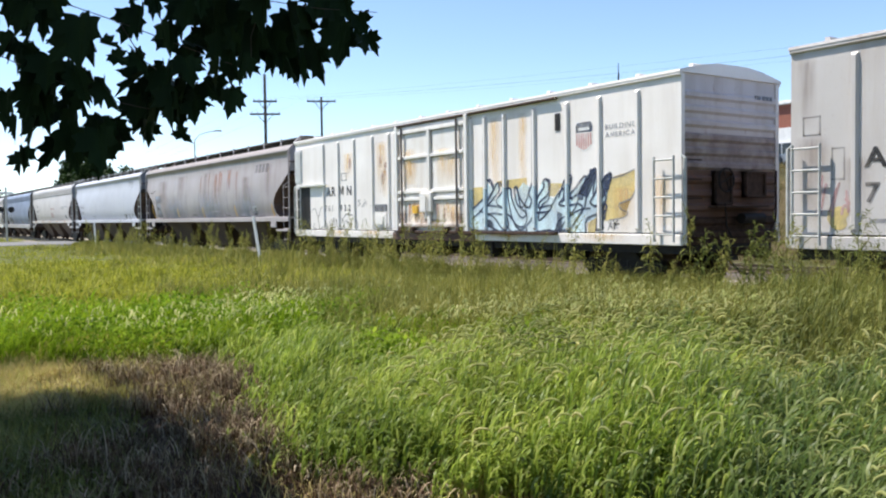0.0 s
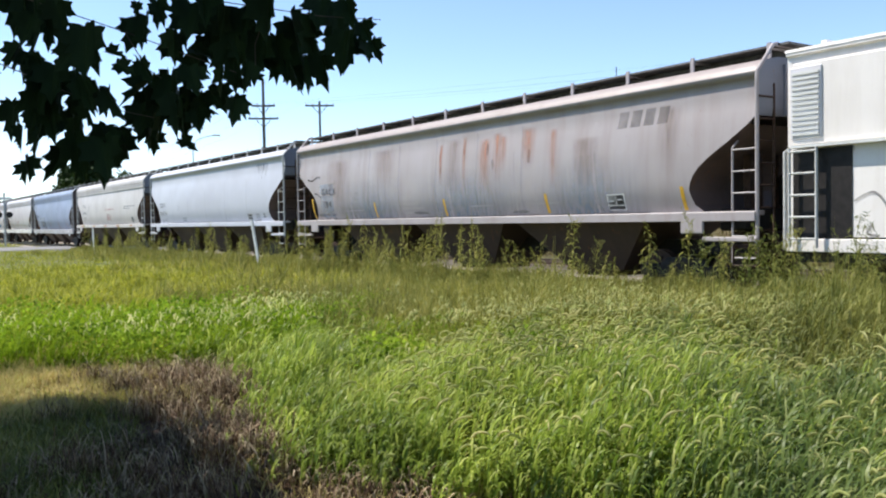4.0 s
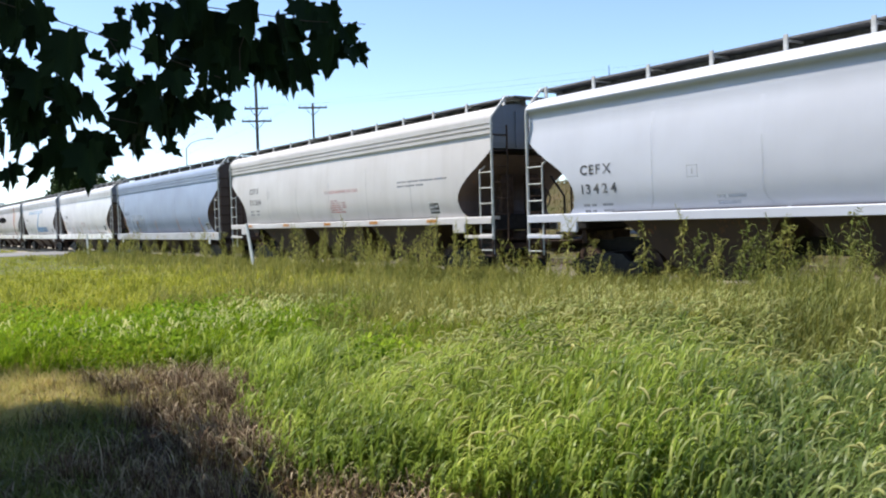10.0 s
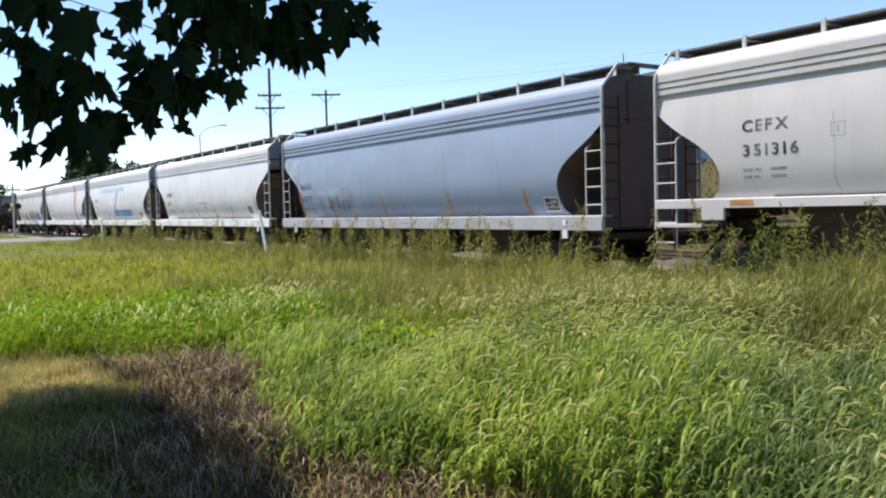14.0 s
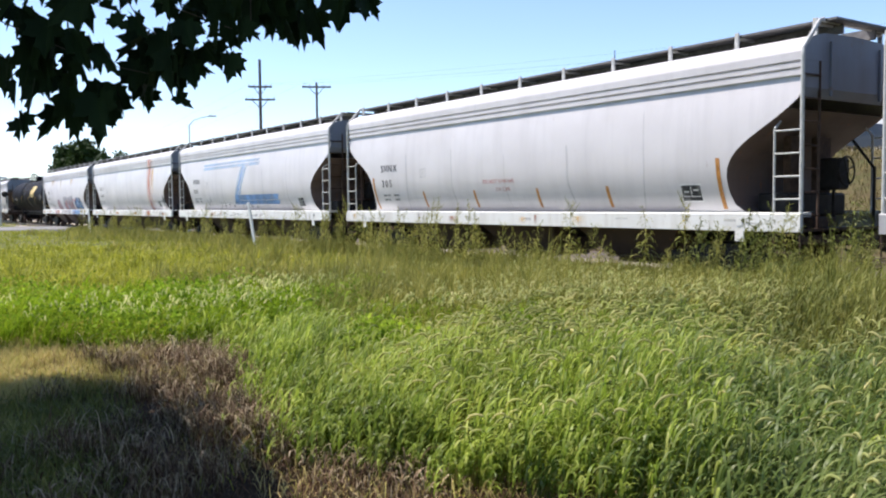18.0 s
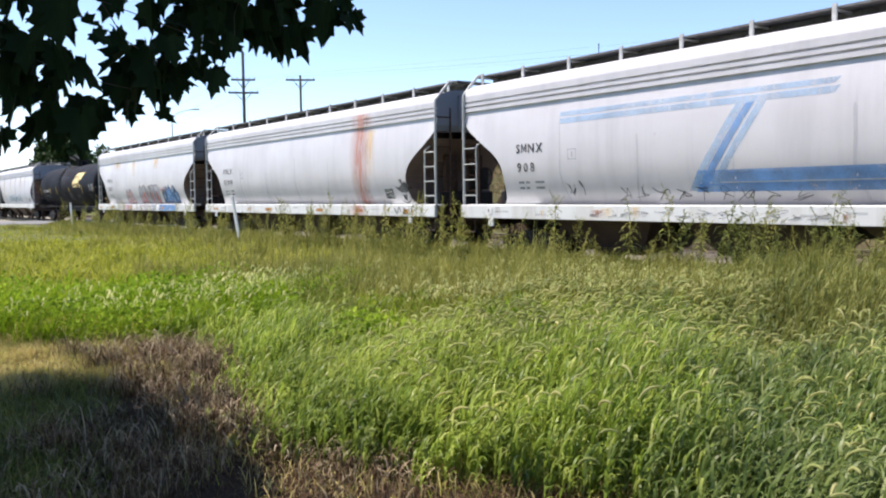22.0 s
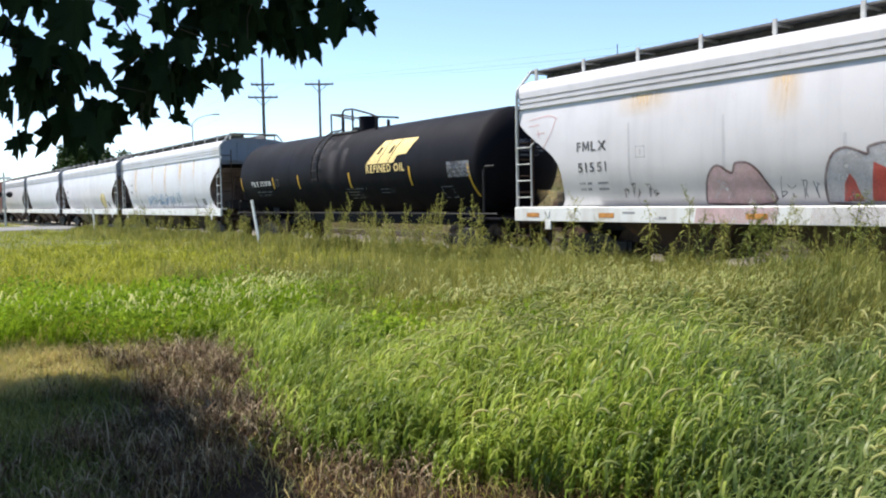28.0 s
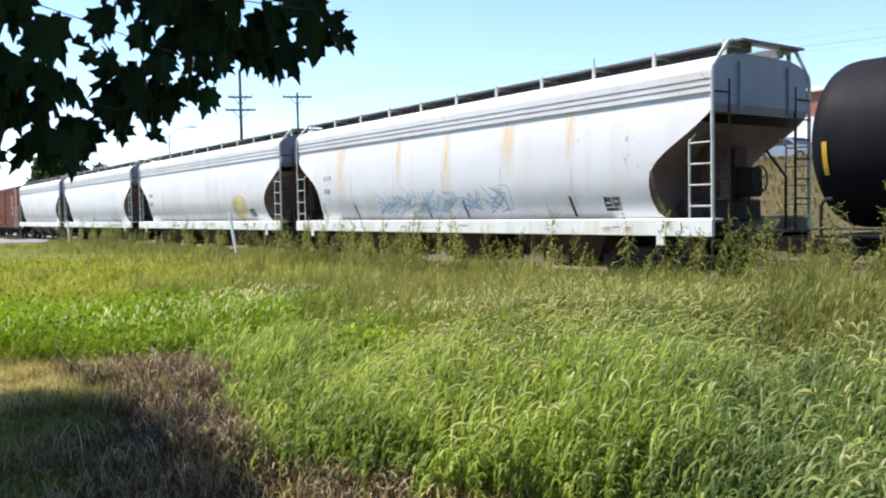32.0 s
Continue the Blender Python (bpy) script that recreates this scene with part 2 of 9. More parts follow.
for key, nm, colour, cover in (("black", "black_lettering", (0.02, 0.02, 0.024), 1.0), ("faded", "faded_lettering", (0.24, 0.25, 0.28), 0.75), ("redink", "red_lettering", (0.5, 0.12, 0.1), 0.8),
                               ("skyblue", "pale_blue_spray", (0.66, 0.84, 0.97), 0.97), ("stripe", "blue_stripe_paint", (0.15, 0.33, 0.64), 0.9), ("stripe_faint", "faded_blue_stripe", (0.36, 0.54, 0.76), 0.6),
                               ("sprayyellow", "yellow_spray", (0.70, 0.55, 0.22), 0.9), ("spraypink", "pink_spray", (0.62, 0.40, 0.40), 0.75), ("sprayred", "red_spray", (0.50, 0.07, 0.05), 0.95),
                               ("sprayteal", "dark_blue_spray", (0.07, 0.13, 0.24), 0.92), ("spraygrey", "grey_spray", (0.50, 0.50, 0.53), 0.7), ("sillspray", "pale_sill_spray", (0.60, 0.53, 0.52), 0.5),
                               ("patch", "pale_repaint", (0.46, 0.51, 0.59), 0.6), ("ghost", "ghostly_mark", (0.35, 0.36, 0.38), 0.35), ("crease", "crease_shade_tint", (0.38, 0.40, 0.44), 0.2), ("ink", "thin_black_spray", (0.03, 0.03, 0.035), 0.85), ("brownline", "brown_spray_and_shade_line", (0.12, 0.06, 0.06), 0.85),
                               ("navy", "navy_spray", (0.035, 0.05, 0.10), 0.97), ("dust", "grey_dust", (0.16, 0.15, 0.155), 0.5), ("scrapeshade", "dark_scrape_and_shade", (0.13, 0.12, 0.12), 0.5)):
    M[key] = worn(nm, colour, cover)
M["tanstain"] = stain("tan_stain", (0.85, 0.58, 0.28), 0.7)
M["rustrun"] = stain("long_rust_run", (0.60, 0.27, 0.20), 0.95, True)
# painted tone for the bluish reflection on a car's lower side
M["bluesheen"] = stain("blue_grey_painted_sheen", (0.27, 0.33, 0.40), 0.8, False, True)
M["rustshade"] = stain("rust_and_shade_run", (0.24, 0.12, 0.07), 0.85, True)
M["browning"] = stain("brown_run", (0.27, 0.19, 0.16), 0.55)
M["endrust"] = worn("end_rust_mist", (0.25, 0.16, 0.12), 0.5, 3.0)
M["dustshade"] = stain("grey_dust_and_shade_run", (0.13, 0.12, 0.125), 0.55)
M["ruststain"] = stain("rust_stain", (0.46, 0.23, 0.16), 0.95)
M["grass"] = leafy("meadow_grass", [(0.0, (0.198, 0.233, 0.025)), (0.35, (0.303, 0.318, 0.036)), (0.7, (0.382, 0.387, 0.049)), (0.9, (0.456, 0.435, 0.090)), (1.0, (0.355, 0.371, 0.045))], 0.55, 0.42)
M["lush"] = leafy("lush_grass", [(0.0, (0.131, 0.19, 0.018)), (0.4, (0.221, 0.29, 0.03)), (0.8, (0.336, 0.38, 0.052)), (1.0, (0.420, 0.41, 0.065))], 0.5, 0.42)
M["seed"] = leafy("grass_seed_heads", [(0.0, (0.36, 0.43, 0.13)), (0.5, (0.47, 0.50, 0.19)), (1.0, (0.60, 0.57, 0.28))], 0.7, 0.5)
M["clover"] = leafy("green_broad_leaves", [(0.0, (0.090, 0.179, 0.013)), (0.5, (0.179, 0.302, 0.022)), (0.8, (0.280, 0.426, 0.034)), (1.0, (0.347, 0.448, 0.045))], 0.65, 0.42, 0.4, 0.04)
M["foxtail"] = leafy("foxtail_grass_blades", [(0.0, (0.127, 0.207, 0.021)), (0.35, (0.217, 0.307, 0.036)), (0.7, (0.323, 0.408, 0.058)), (0.9, (0.435, 0.503, 0.117)), (1.0, (0.477, 0.509, 0.148))], 0.42, 0.44, 0.2, 0.2)
M["coolfox"] = leafy("cool_green_blades", [(0.0, (0.072, 0.128, 0.024)), (0.35, (0.118, 0.18, 0.038)), (0.7, (0.18, 0.24, 0.06)), (0.9, (0.28, 0.325, 0.11)), (1.0, (0.35, 0.375, 0.16))], 0.42, 0.42, 0.2, 0.22)
M["youngfox"] = leafy("young_green_blades", [(0.0, (0.092, 0.175, 0.008)), (0.4, (0.18, 0.29, 0.013)), (0.8, (0.25, 0.36, 0.02)), (1.0, (0.275, 0.36, 0.022))], 0.7, 0.46, 0.3, 0.03)
M["brush"] = leafy("dead_brush_stems", [(0.0, (0.05, 0.026, 0.018)), (0.35, (0.14, 0.088, 0.052)), (0.55, (0.29, 0.205, 0.135)), (0.8, (0.62, 0.50, 0.34)), (0.93, (0.16, 0.16, 0.04)), (1.0, (0.09, 0.045, 0.03))], 0.85, 0.1, 0.2)
M["bankgrass"] = leafy("dry_bank_grass", [(0.0, (0.10, 0.10, 0.03)), (0.5, (0.17, 0.14, 0.06)), (1.0, (0.25, 0.19, 0.09))], 0.8, 0.2)
M["straw"] = leafy("pale_straw", [(0.0, (0.410, 0.324, 0.108)), (0.5, (0.551, 0.443, 0.184)), (0.8, (0.367, 0.400, 0.065)), (1.0, (0.648, 0.518, 0.248))], 0.8, 0.25)
M["deep"] = leafy("deep_green_grass", [(0.0, (0.115, 0.135, 0.022)), (0.5, (0.18, 0.19, 0.032)), (1.0, (0.27, 0.25, 0.055))], 0.55, 0.4)
# thatch browns lowered, so part of the tree's shade is in the colour
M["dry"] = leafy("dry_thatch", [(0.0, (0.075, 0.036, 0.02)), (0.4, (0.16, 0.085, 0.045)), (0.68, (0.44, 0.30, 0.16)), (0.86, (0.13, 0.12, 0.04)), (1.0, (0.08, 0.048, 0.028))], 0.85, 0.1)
M["weed"] = leafy("tall_weed_leaves", [(0.0, (0.15, 0.18, 0.04)), (0.5, (0.265, 0.27, 0.065)), (0.8, (0.43, 0.385, 0.12)), (1.0, (0.34, 0.32, 0.08))], 0.6, 0.35)
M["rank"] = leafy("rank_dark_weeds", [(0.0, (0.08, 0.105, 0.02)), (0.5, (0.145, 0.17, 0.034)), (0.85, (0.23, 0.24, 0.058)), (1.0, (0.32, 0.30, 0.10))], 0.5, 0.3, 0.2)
# near-black greens: the branch's backlit shade is put into the leaf colour
M["maple"] = leafy("silhouette_maple_leaves", [(0.0, (0.008, 0.02, 0.005)), (0.5, (0.012, 0.028, 0.007)), (1.0, (0.018, 0.036, 0.009))], 0.7, 0.06)
M["tree"] = leafy("far_tree_leaves", [(0.0, (0.018, 0.04, 0.01)), (0.5, (0.03, 0.06, 0.014)), (1.0, (0.05, 0.085, 0.02))], 0.6, 0.15)


def soil(name, a, b2, c2):
    m, nt, b = nodes_of(name)
    big = noise_at(nt, 0.3, detail=4)
    mid = noise_at(nt, 2.5, detail=6, shift=5)
    fine = noise_at(nt, 24, detail=5, shift=2)
    c = mix(nt, ramp(nt, big, [(0.35, (0, 0, 0)), (0.65, (1, 1, 1))]).outputs[0], a, b2)
    c = mix(nt, ramp(nt, mid, [(0.45, (0, 0, 0)), (0.7, (0.8, 0.8, 0.8))]).outputs[0], c, c2)
    c = mix(nt, ramp(nt, fine, [(0.4, (0, 0, 0)), (0.75, (0.6, 0.6, 0.6))]).outputs[0], c, tuple(v * 0.45 for v in c2))
    nt.links.new(c, b.inputs["Base Color"])
    b.inputs["Roughness"].default_value = 0.95
    b.inputs["Specular IOR Level"].default_value = 0.15
    bump(nt, b, fine, 0.8, 0.03)
    return m


M["bank"] = soil("dry_bank", (0.075, 0.08, 0.026), (0.12, 0.09, 0.045), (0.10, 0.07, 0.038))
M["soil"] = soil("meadow_soil", (0.11, 0.13, 0.03), (0.15, 0.15, 0.045), (0.10, 0.10, 0.03))
# bare soil darkened in its colour to deepen the tree's shade
M["bare"] = soil("shade_darkened_soil", (0.048, 0.029, 0.017), (0.062, 0.038, 0.022), (0.075, 0.046, 0.028))


# ---- mesh helpers ----
def mesh_of(name, verts, faces, material, smooth=False):
    me = bpy.data.meshes.new(name)
    me.from_pydata([tuple(v) for v in verts], [], faces)
    me.materials.append(material)
    if smooth:
        me.polygons.foreach_set("use_smooth", [True] * len(me.polygons))
    me.update()
    return me


def part(name, me, parent=None, label="", at=None):
    """One mesh object under a thing or a part; me is a mesh or a bmesh."""
    ob = new(name, me)
    ob.parent = parent
    if at is not None:
        ob.matrix_basis = at
    if label:
        ob["label"] = label
    return ob


class Shape:
    """Collects boxes, bars, prisms and sheets into one mesh."""

    def __init__(self):
        self.v, self.f = [], []

    def put(self, verts, faces):
        n = len(self.v)
        self.v += [tuple(v) for v in verts]
        self.f += [tuple(n + i for i in f) for f in faces]
        return self

    def box(self, x0, x1, y0, y1, z0, z1, c=0.0):
        if c <= 0:
            return self.put([(x0, y0, z0), (x1, y0, z0), (x1, y1, z0), (x0, y1, z0), (x0, y0, z1), (x1, y0, z1), (x1, y1, z1), (x0, y1, z1)],
                            [(0, 3, 2, 1), (4, 5, 6, 7), (0, 1, 5, 4), (1, 2, 6, 5), (2, 3, 7, 6), (3, 0, 4, 7)])
        rings = []
        for z, k in ((z0, c), (z0 + c, 0), (z1 - c, 0), (z1, c)):
            rings.append([(x0 + k, y0 + c, z), (x0 + c, y0 + k, z), (x1 - c, y0 + k, z), (x1 - k, y0 + c, z), (x1 - k, y1 - c, z), (x1 - c, y1 - k, z), (x0 + c, y1 - k, z), (x0 + k, y1 - c, z)])
        return self.loft(rings)

    def loft(self, rings, closed=True, caps=True):
        n, k = len(rings[0]), len(rings)
        verts = [p for r in rings for p in r]
        faces = []
        for i in range(k - 1):
            for j in range(n if closed else n - 1):
                a, b2 = i * n + j, i * n + (j + 1) % n
                faces.append((a, b2, b2 + n, a + n))
        if caps and closed:
            faces.append(tuple(range(n - 1, -1, -1)))
            faces.append(tuple((k - 1) * n + j for j in range(n)))
        return self.put(verts, faces)

    def bar(self, p, q, r=0.02, sides=6, r2=None):
        p, q = Vector(p), Vector(q)
        d = (q - p).normalized()
        u = d.orthogonal().normalized()
        w = d.cross(u)
        rings = []
        for c, k in ((p, r), (q, r if r2 is None else r2)):
            rings.append([c + (u * math.cos(2 * math.pi * i / sides) + w * math.sin(2 * math.pi * i / sides)) * k for i in range(sides)])
        return self.loft(rings)

    def tube(self, pts, r=0.02, sides=6, r2=None):
        pts = [Vector(p) for p in pts]
        n, rings = len(pts), []
        u = (pts[1] - pts[0]).orthogonal().normalized()
        for i, p in enumerate(pts):
            d = (pts[min(i + 1, n - 1)] - pts[max(i - 1, 0)]).normalized()
            u = (u - d * u.dot(d)).normalized()
            w = d.cross(u)
            k = r if r2 is None else r + (r2 - r) * i / (n - 1)
            rings.append([p + (u * math.cos(2 * math.pi * j / sides) + w * math.sin(2 * math.pi * j / sides)) * k for j in range(sides)])
        return self.loft(rings)

    def disc(self, c, axis, r, thick, sides=20):
        a = Vector(axis).normalized() * thick / 2
        return self.bar(Vector(c) - a, Vector(c) + a, r, sides)

    def mesh(self, name, material, smooth=False):
        return mesh_of(name, self.v, self.f, material, smooth)


M_SHAPE = [(0, 0), (0, 1), (0.2, 1), (0.43, 0.4), (0.66, 1), (0.86, 1), (0.86, 0), (0.70, 0), (0.70, 0.68), (0.49, 0.14), (0.37, 0.14), (0.16, 0.68), (0.16, 0)]
GLYPHS = {}


def glyph(ch, weight):
    """One letter of height 1 from the built-in font: points, faces and width. The M is drawn, as the font's own fills up when bold."""
    if (ch, weight) in GLYPHS:
        return GLYPHS[(ch, weight)]
    if ch == "M":
        bm = bmesh.new()
        bmesh.ops.triangulate(bm, faces=[bm.faces.new([bm.verts.new((u, v, 0)) for u, v in M_SHAPE])])
        me = bpy.data.meshes.new("letter")
        bm.to_mesh(me)
        bm.free()
    else:
        cu = bpy.data.curves.new("letters", "FONT")
        cu.body, cu.size, cu.resolution_u, cu.offset = ch, 1.38, 3, weight
        ob = bpy.data.objects.new("letters", cu)
        scene.collection.objects.link(ob)
        bpy.context.view_layer.update()
        me = bpy.data.meshes.new_from_object(ob.evaluated_get(bpy.context.evaluated_depsgraph_get()))
        bpy.data.objects.remove(ob)
    pts = [(v.co.x, v.co.y) for v in me.vertices]
    lo = min(p[0] for p in pts)
    pts = [(u - lo, v) for u, v in pts]
    GLYPHS[(ch, weight)] = (pts, [tuple(p.vertices) for p in me.polygons], max(u for u, v in pts))
    return GLYPHS[(ch, weight)]


def lettering(text, height, material, surface, x, z, spread=1.0, weight=0.035):
    """Letters lying on a car's side: surface(z) gives how far the side stands out."""
    s = Shape()
    u = 0.0
    for ch in text:
        if ch == " ":
            u += 0.45
            continue
        pts, faces, wide = glyph(ch, weight)
        s.put([(x + (u + a) * height * spread, -surface(z + b2 * height) - 0.0095, z + b2 * height) for a, b2 in pts], faces)
        u += wide + (0.36 if ch.isdigit() else 0.22)
    return s.mesh("lettering", material)


def decal(points, surface, x, z, lift=0.003):
    """A painted patch of any outline on a car's side, as thin triangle fans over a fine grid of rows."""
    s = Shape()
    vs = [(x + u, -surface(z + w) - lift, z + w) for u, w in points]
    s.put(vs, [tuple(range(len(vs)))])
    return s


def bars_of(surface, x, z, lines, height=0.05, gap=0.09, lift=0.0035):
    """Rows of plain bars in place of small lettering that cannot be read."""
    s = Shape()
    for i, widths in enumerate(lines):
        u = x
        for w in widths:
            if w > 0:
                z0 = z - i * gap
                s.put([(u, -surface(z0) - lift, z0), (u + w, -surface(z0) - lift, z0), (u + w, -surface(z0 + height) - lift, z0 + height), (u, -surface(z0 + height) - lift, z0 + height)], [(0, 1, 2, 3)])
            u += abs(w) + 0.05
    return s


def data_bars(car, mat, surface, x, z, lines, height=0.05, gap=0.09, lift=0.0035):
    """The same rows, each bar a part of the car."""
    for i, widths in enumerate(lines):
        u = x
        for w in widths:
            if w > 0:
                part("data_line", bars_of(surface, u, z - i * gap, [(w,)], height, gap, lift).mesh("data_line", M[mat]), car)
            u += abs(w) + 0.05


def stroke(points, width, surface, x, z, lift=0.005):
    """A brush stroke along a line of (u, w) points on a car's side."""
    s = Shape()
    pts = [Vector(p) for p in points]
    left, right = [], []
    for i, p in enumerate(pts):
        d = (pts[min(i + 1, len(pts) - 1)] - pts[max(i - 1, 0)]).normalized()
        k = width * (0.5 if 0 < i < len(pts) - 1 else 0.25)
        nrm = Vector((-d.y, d.x)) * k
        left.append(p + nrm)
        right.append(p - nrm)
    vs = [(x + p.x, -surface(z + p.y) - lift, z + p.y) for p in left + right]
    n = len(pts)
    s.put(vs, [(i, i + 1, n + i + 1, n + i) for i in range(n - 1)])
    return s


def curve_pts(ctrl, steps=6):
    """A smooth line through control points."""
    out = []
    c = [ctrl[0]] + list(ctrl) + [ctrl[-1]]
    for i in range(1, len(c) - 2):
        for k in range(steps):
            t = k / steps
            out.append(tuple(0.5 * (2 * c[i][a] + (c[i + 1][a] - c[i - 1][a]) * t + (2 * c[i - 1][a] - 5 * c[i][a] + 4 * c[i + 1][a] - c[i + 2][a]) * t * t
                                    + (3 * c[i][a] - c[i - 1][a] - 3 * c[i + 1][a] + c[i + 2][a]) * t ** 3) for a in (0, 1)))
    out.append(tuple(ctrl[-1]))
    return out


def filled(points, surface, lift=0.004, step=0.12):
    """A painted area of any outline, cut in rows so that it follows the curved side."""
    bm = bmesh.new()
    vs = [bm.verts.new((u, 0, w)) for u, w in points]
    f = bm.faces.new(vs)
    bmesh.ops.triangulate(bm, faces=[f])
    lo, hi = min(w for u, w in points), max(w for u, w in points)
    for k in range(1, int((hi - lo) / step) + 1):
        bmesh.ops.bisect_plane(bm, geom=bm.verts[:] + bm.edges[:] + bm.faces[:], plane_co=(0, 0, lo + k * step), plane_no=(0, 0, 1))
    me = bpy.data.meshes.new("area")
    bm.to_mesh(me)
    bm.free()
    for v in me.vertices:
        v.co.y = -surface(v.co.z) - lift
    return me


def area(car, sf, points, mat, lift=0.004, name="spray_patch", label="sprayed colour patch"):
    me = filled(points, sf, lift)
    me.materials.append(M[mat])
    return part(name, me, car, label)


def line(car, sf, points, mat, width=0.03, lift=0.009, name="spray_line", label="sprayed line"):
    return part(name, stroke(curve_pts(points), width, sf, 0, 0, lift).mesh(name, M[mat]), car, label)


M["gilt"] = plain("gold_lettering_pale", (0.82, 0.62, 0.26), 0.5, 0.0, 0.15)


# ---- ground, track and road ----
def lie(x, y):
    """The height of the meadow."""
    return noise.noise(Vector((x * 0.35, y * 0.35, 0))) * 0.05 - 0.02


def grid_ground():
    xs = np.concatenate([np.linspace(-1500, -120, 12), np.linspace(-110, 40, 76), np.linspace(60, 1500, 10)])
    ys = np.concatenate([np.linspace(-1500, -40, 8), np.linspace(-30, 12, 43), [12.6, 13.4, 16.4, 17.4], np.linspace(19, 60, 20), np.linspace(90, 1500, 10)])
    verts, faces = [], []
    for y in ys:
        for x in xs:
            near = abs(x) < 100 and -30 < y < 12
            z = lie(x, y) if near else -0.12
            if 12 < y < 60:
                z = -0.28
            verts.append((x, y, z))
    n = len(xs)
    for j in range(len(ys) - 1):
        for i in range(n - 1):
            a = j * n + i
            faces.append((a, a + 1, a + n + 1, a + n))
    return mesh_of("ground", verts, faces, M["soil"], True)


ground = tagged(part("ground", grid_ground()), "grassy meadow ground with bare brown soil", "ground", kind="structure")


def ballast_bed(y, top, name, label, mat="ballast"):
    s = Shape()
    prof = [(y - 2.6, -0.32), (y - 1.75, top), (y + 1.75, top), (y + 2.6, -0.32)]
    rings = []
    for x in np.linspace(-420, 60, 161):
        rings.append([(x, p + noise.noise(Vector((x * 0.9, p, 1))) * 0.12, q + noise.noise(Vector((x * 1.3, p, 4))) * 0.03) for p, q in prof])
    s.loft(rings, closed=False)
    return tagged(part(name, s.mesh(name, M[mat])), label, "ballast", kind="structure")


ballast_bed(TRACK_Y, -0.16, "ballast_bed", "grey crushed stone ballast under the railway track")
ballast_bed(22.3, -0.16, "ballast_bed", "old brown ballast under the second track", "ballast_old")

s = Shape()
s.put([(-420, 18.0, -0.2), (60, 18.0, -0.2), (60, 19.3, -0.2), (-420, 19.3, -0.2)], [(0, 1, 2, 3)])
tagged(part("service_lane", s.mesh("service_lane", M["gravel"])), "pale gravel lane between the two tracks", "gravel lane", kind="structure")

RAIL = [(-0.075, -0.17), (0.075, -0.17), (0.075, -0.155), (0.012, -0.14), (0.012, -0.045), (0.036, -0.035), (0.036, 0.0), (-0.036, 0.0), (-0.036, -0.035), (-0.012, -0.045), (-0.012, -0.14), (-0.075, -0.155)]


def track(y, label):
    base = tagged(new("railway_track"), label, "railway track", kind="structure")
    for side in (-0.755, 0.755):
        s = Shape().loft([[(x, y + side + p, q) for p, q in RAIL] for x in (-420, 60)])
        part("rail", s.mesh("rail", M["rail"]), base, "worn steel rail")
    me = Shape().box(-0.115, 0.115, -1.3, 1.3, -0.33, -0.145, 0.012).mesh("tie", M["tie"])
    for i in range(90):
        part("tie", me, base, at=pose(-48 + i * 0.52, y + random.uniform(-0.03, 0.03), random.uniform(-0.008, 0.008), 0, 0, random.uniform(-1, 1)))
    s = Shape()
    for i in range(620):
        x = -48.5 - i * 0.52
        s.box(x - 0.115, x + 0.115, y - 1.3, y + 1.3, -0.33, -0.145)
    part("tie_row", s.mesh("tie_row", M["tie"]), base, "dark creosoted ties")["kind"] = "stuff"
    return base


track(TRACK_Y, "main railway track with worn steel rails on wooden ties")
track(22.3, "second railway track behind the train, rusty rails")

# the road that crosses the tracks far upstream
HEAD = [(7.7, 1.0), (7.78, 0.998), (7.86, 0.97), (7.98, 0.90), (8.12, 0.77), (8.25, 0.57), (8.33, 0.35), (8.37, 0.15), (8.375, 0.03)]
s = Shape()
rings = []
for y in np.linspace(-60, 140, 41):
    x = -70 - 0.05 * y
    z = 0.03 if y < 11 or y > 28 else 0.0
    rings.append([(x - 5.5, y, z - 0.25), (x - 5.2, y, z), (x, y, z + 0.06), (x + 5.2, y, z), (x + 5.5, y, z - 0.25)])
s.loft(rings, closed=False)
tagged(part("crossing_road", s.mesh("crossing_road", M["asphalt"])), "pale worn asphalt road crossing the tracks", "road", kind="structure")


# ---- rail cars ----
def truck_mesh():
    s = Shape()
    for y in (-1.02, 1.02):
        pts = [(-1.15, 0.62), (-0.62, 0.62), (-0.42, 0.78), (0.42, 0.78), (0.62, 0.62), (1.15, 0.62), (1.15, 0.40), (0.72, 0.36), (0.42, 0.20), (-0.42, 0.20), (-0.72, 0.36), (-1.15, 0.40)]
        s.loft([[(px, y + k, pz) for px, pz in pts] for k in (-0.07, 0.07)])
        for x in (-0.89, 0.89):
            s.box(x - 0.16, x + 0.16, y - 0.12, y + 0.12, 0.34, 0.64, 0.03)
        for x in (-0.22, 0, 0.22):
            s.bar((x, y, 0.30), (x, y, 0.62), 0.09, 10)
    s.box(-0.2, 0.2, -1.05, 1.05, 0.5, 0.82, 0.03)
    return s.mesh("side_frame", M["steel"])


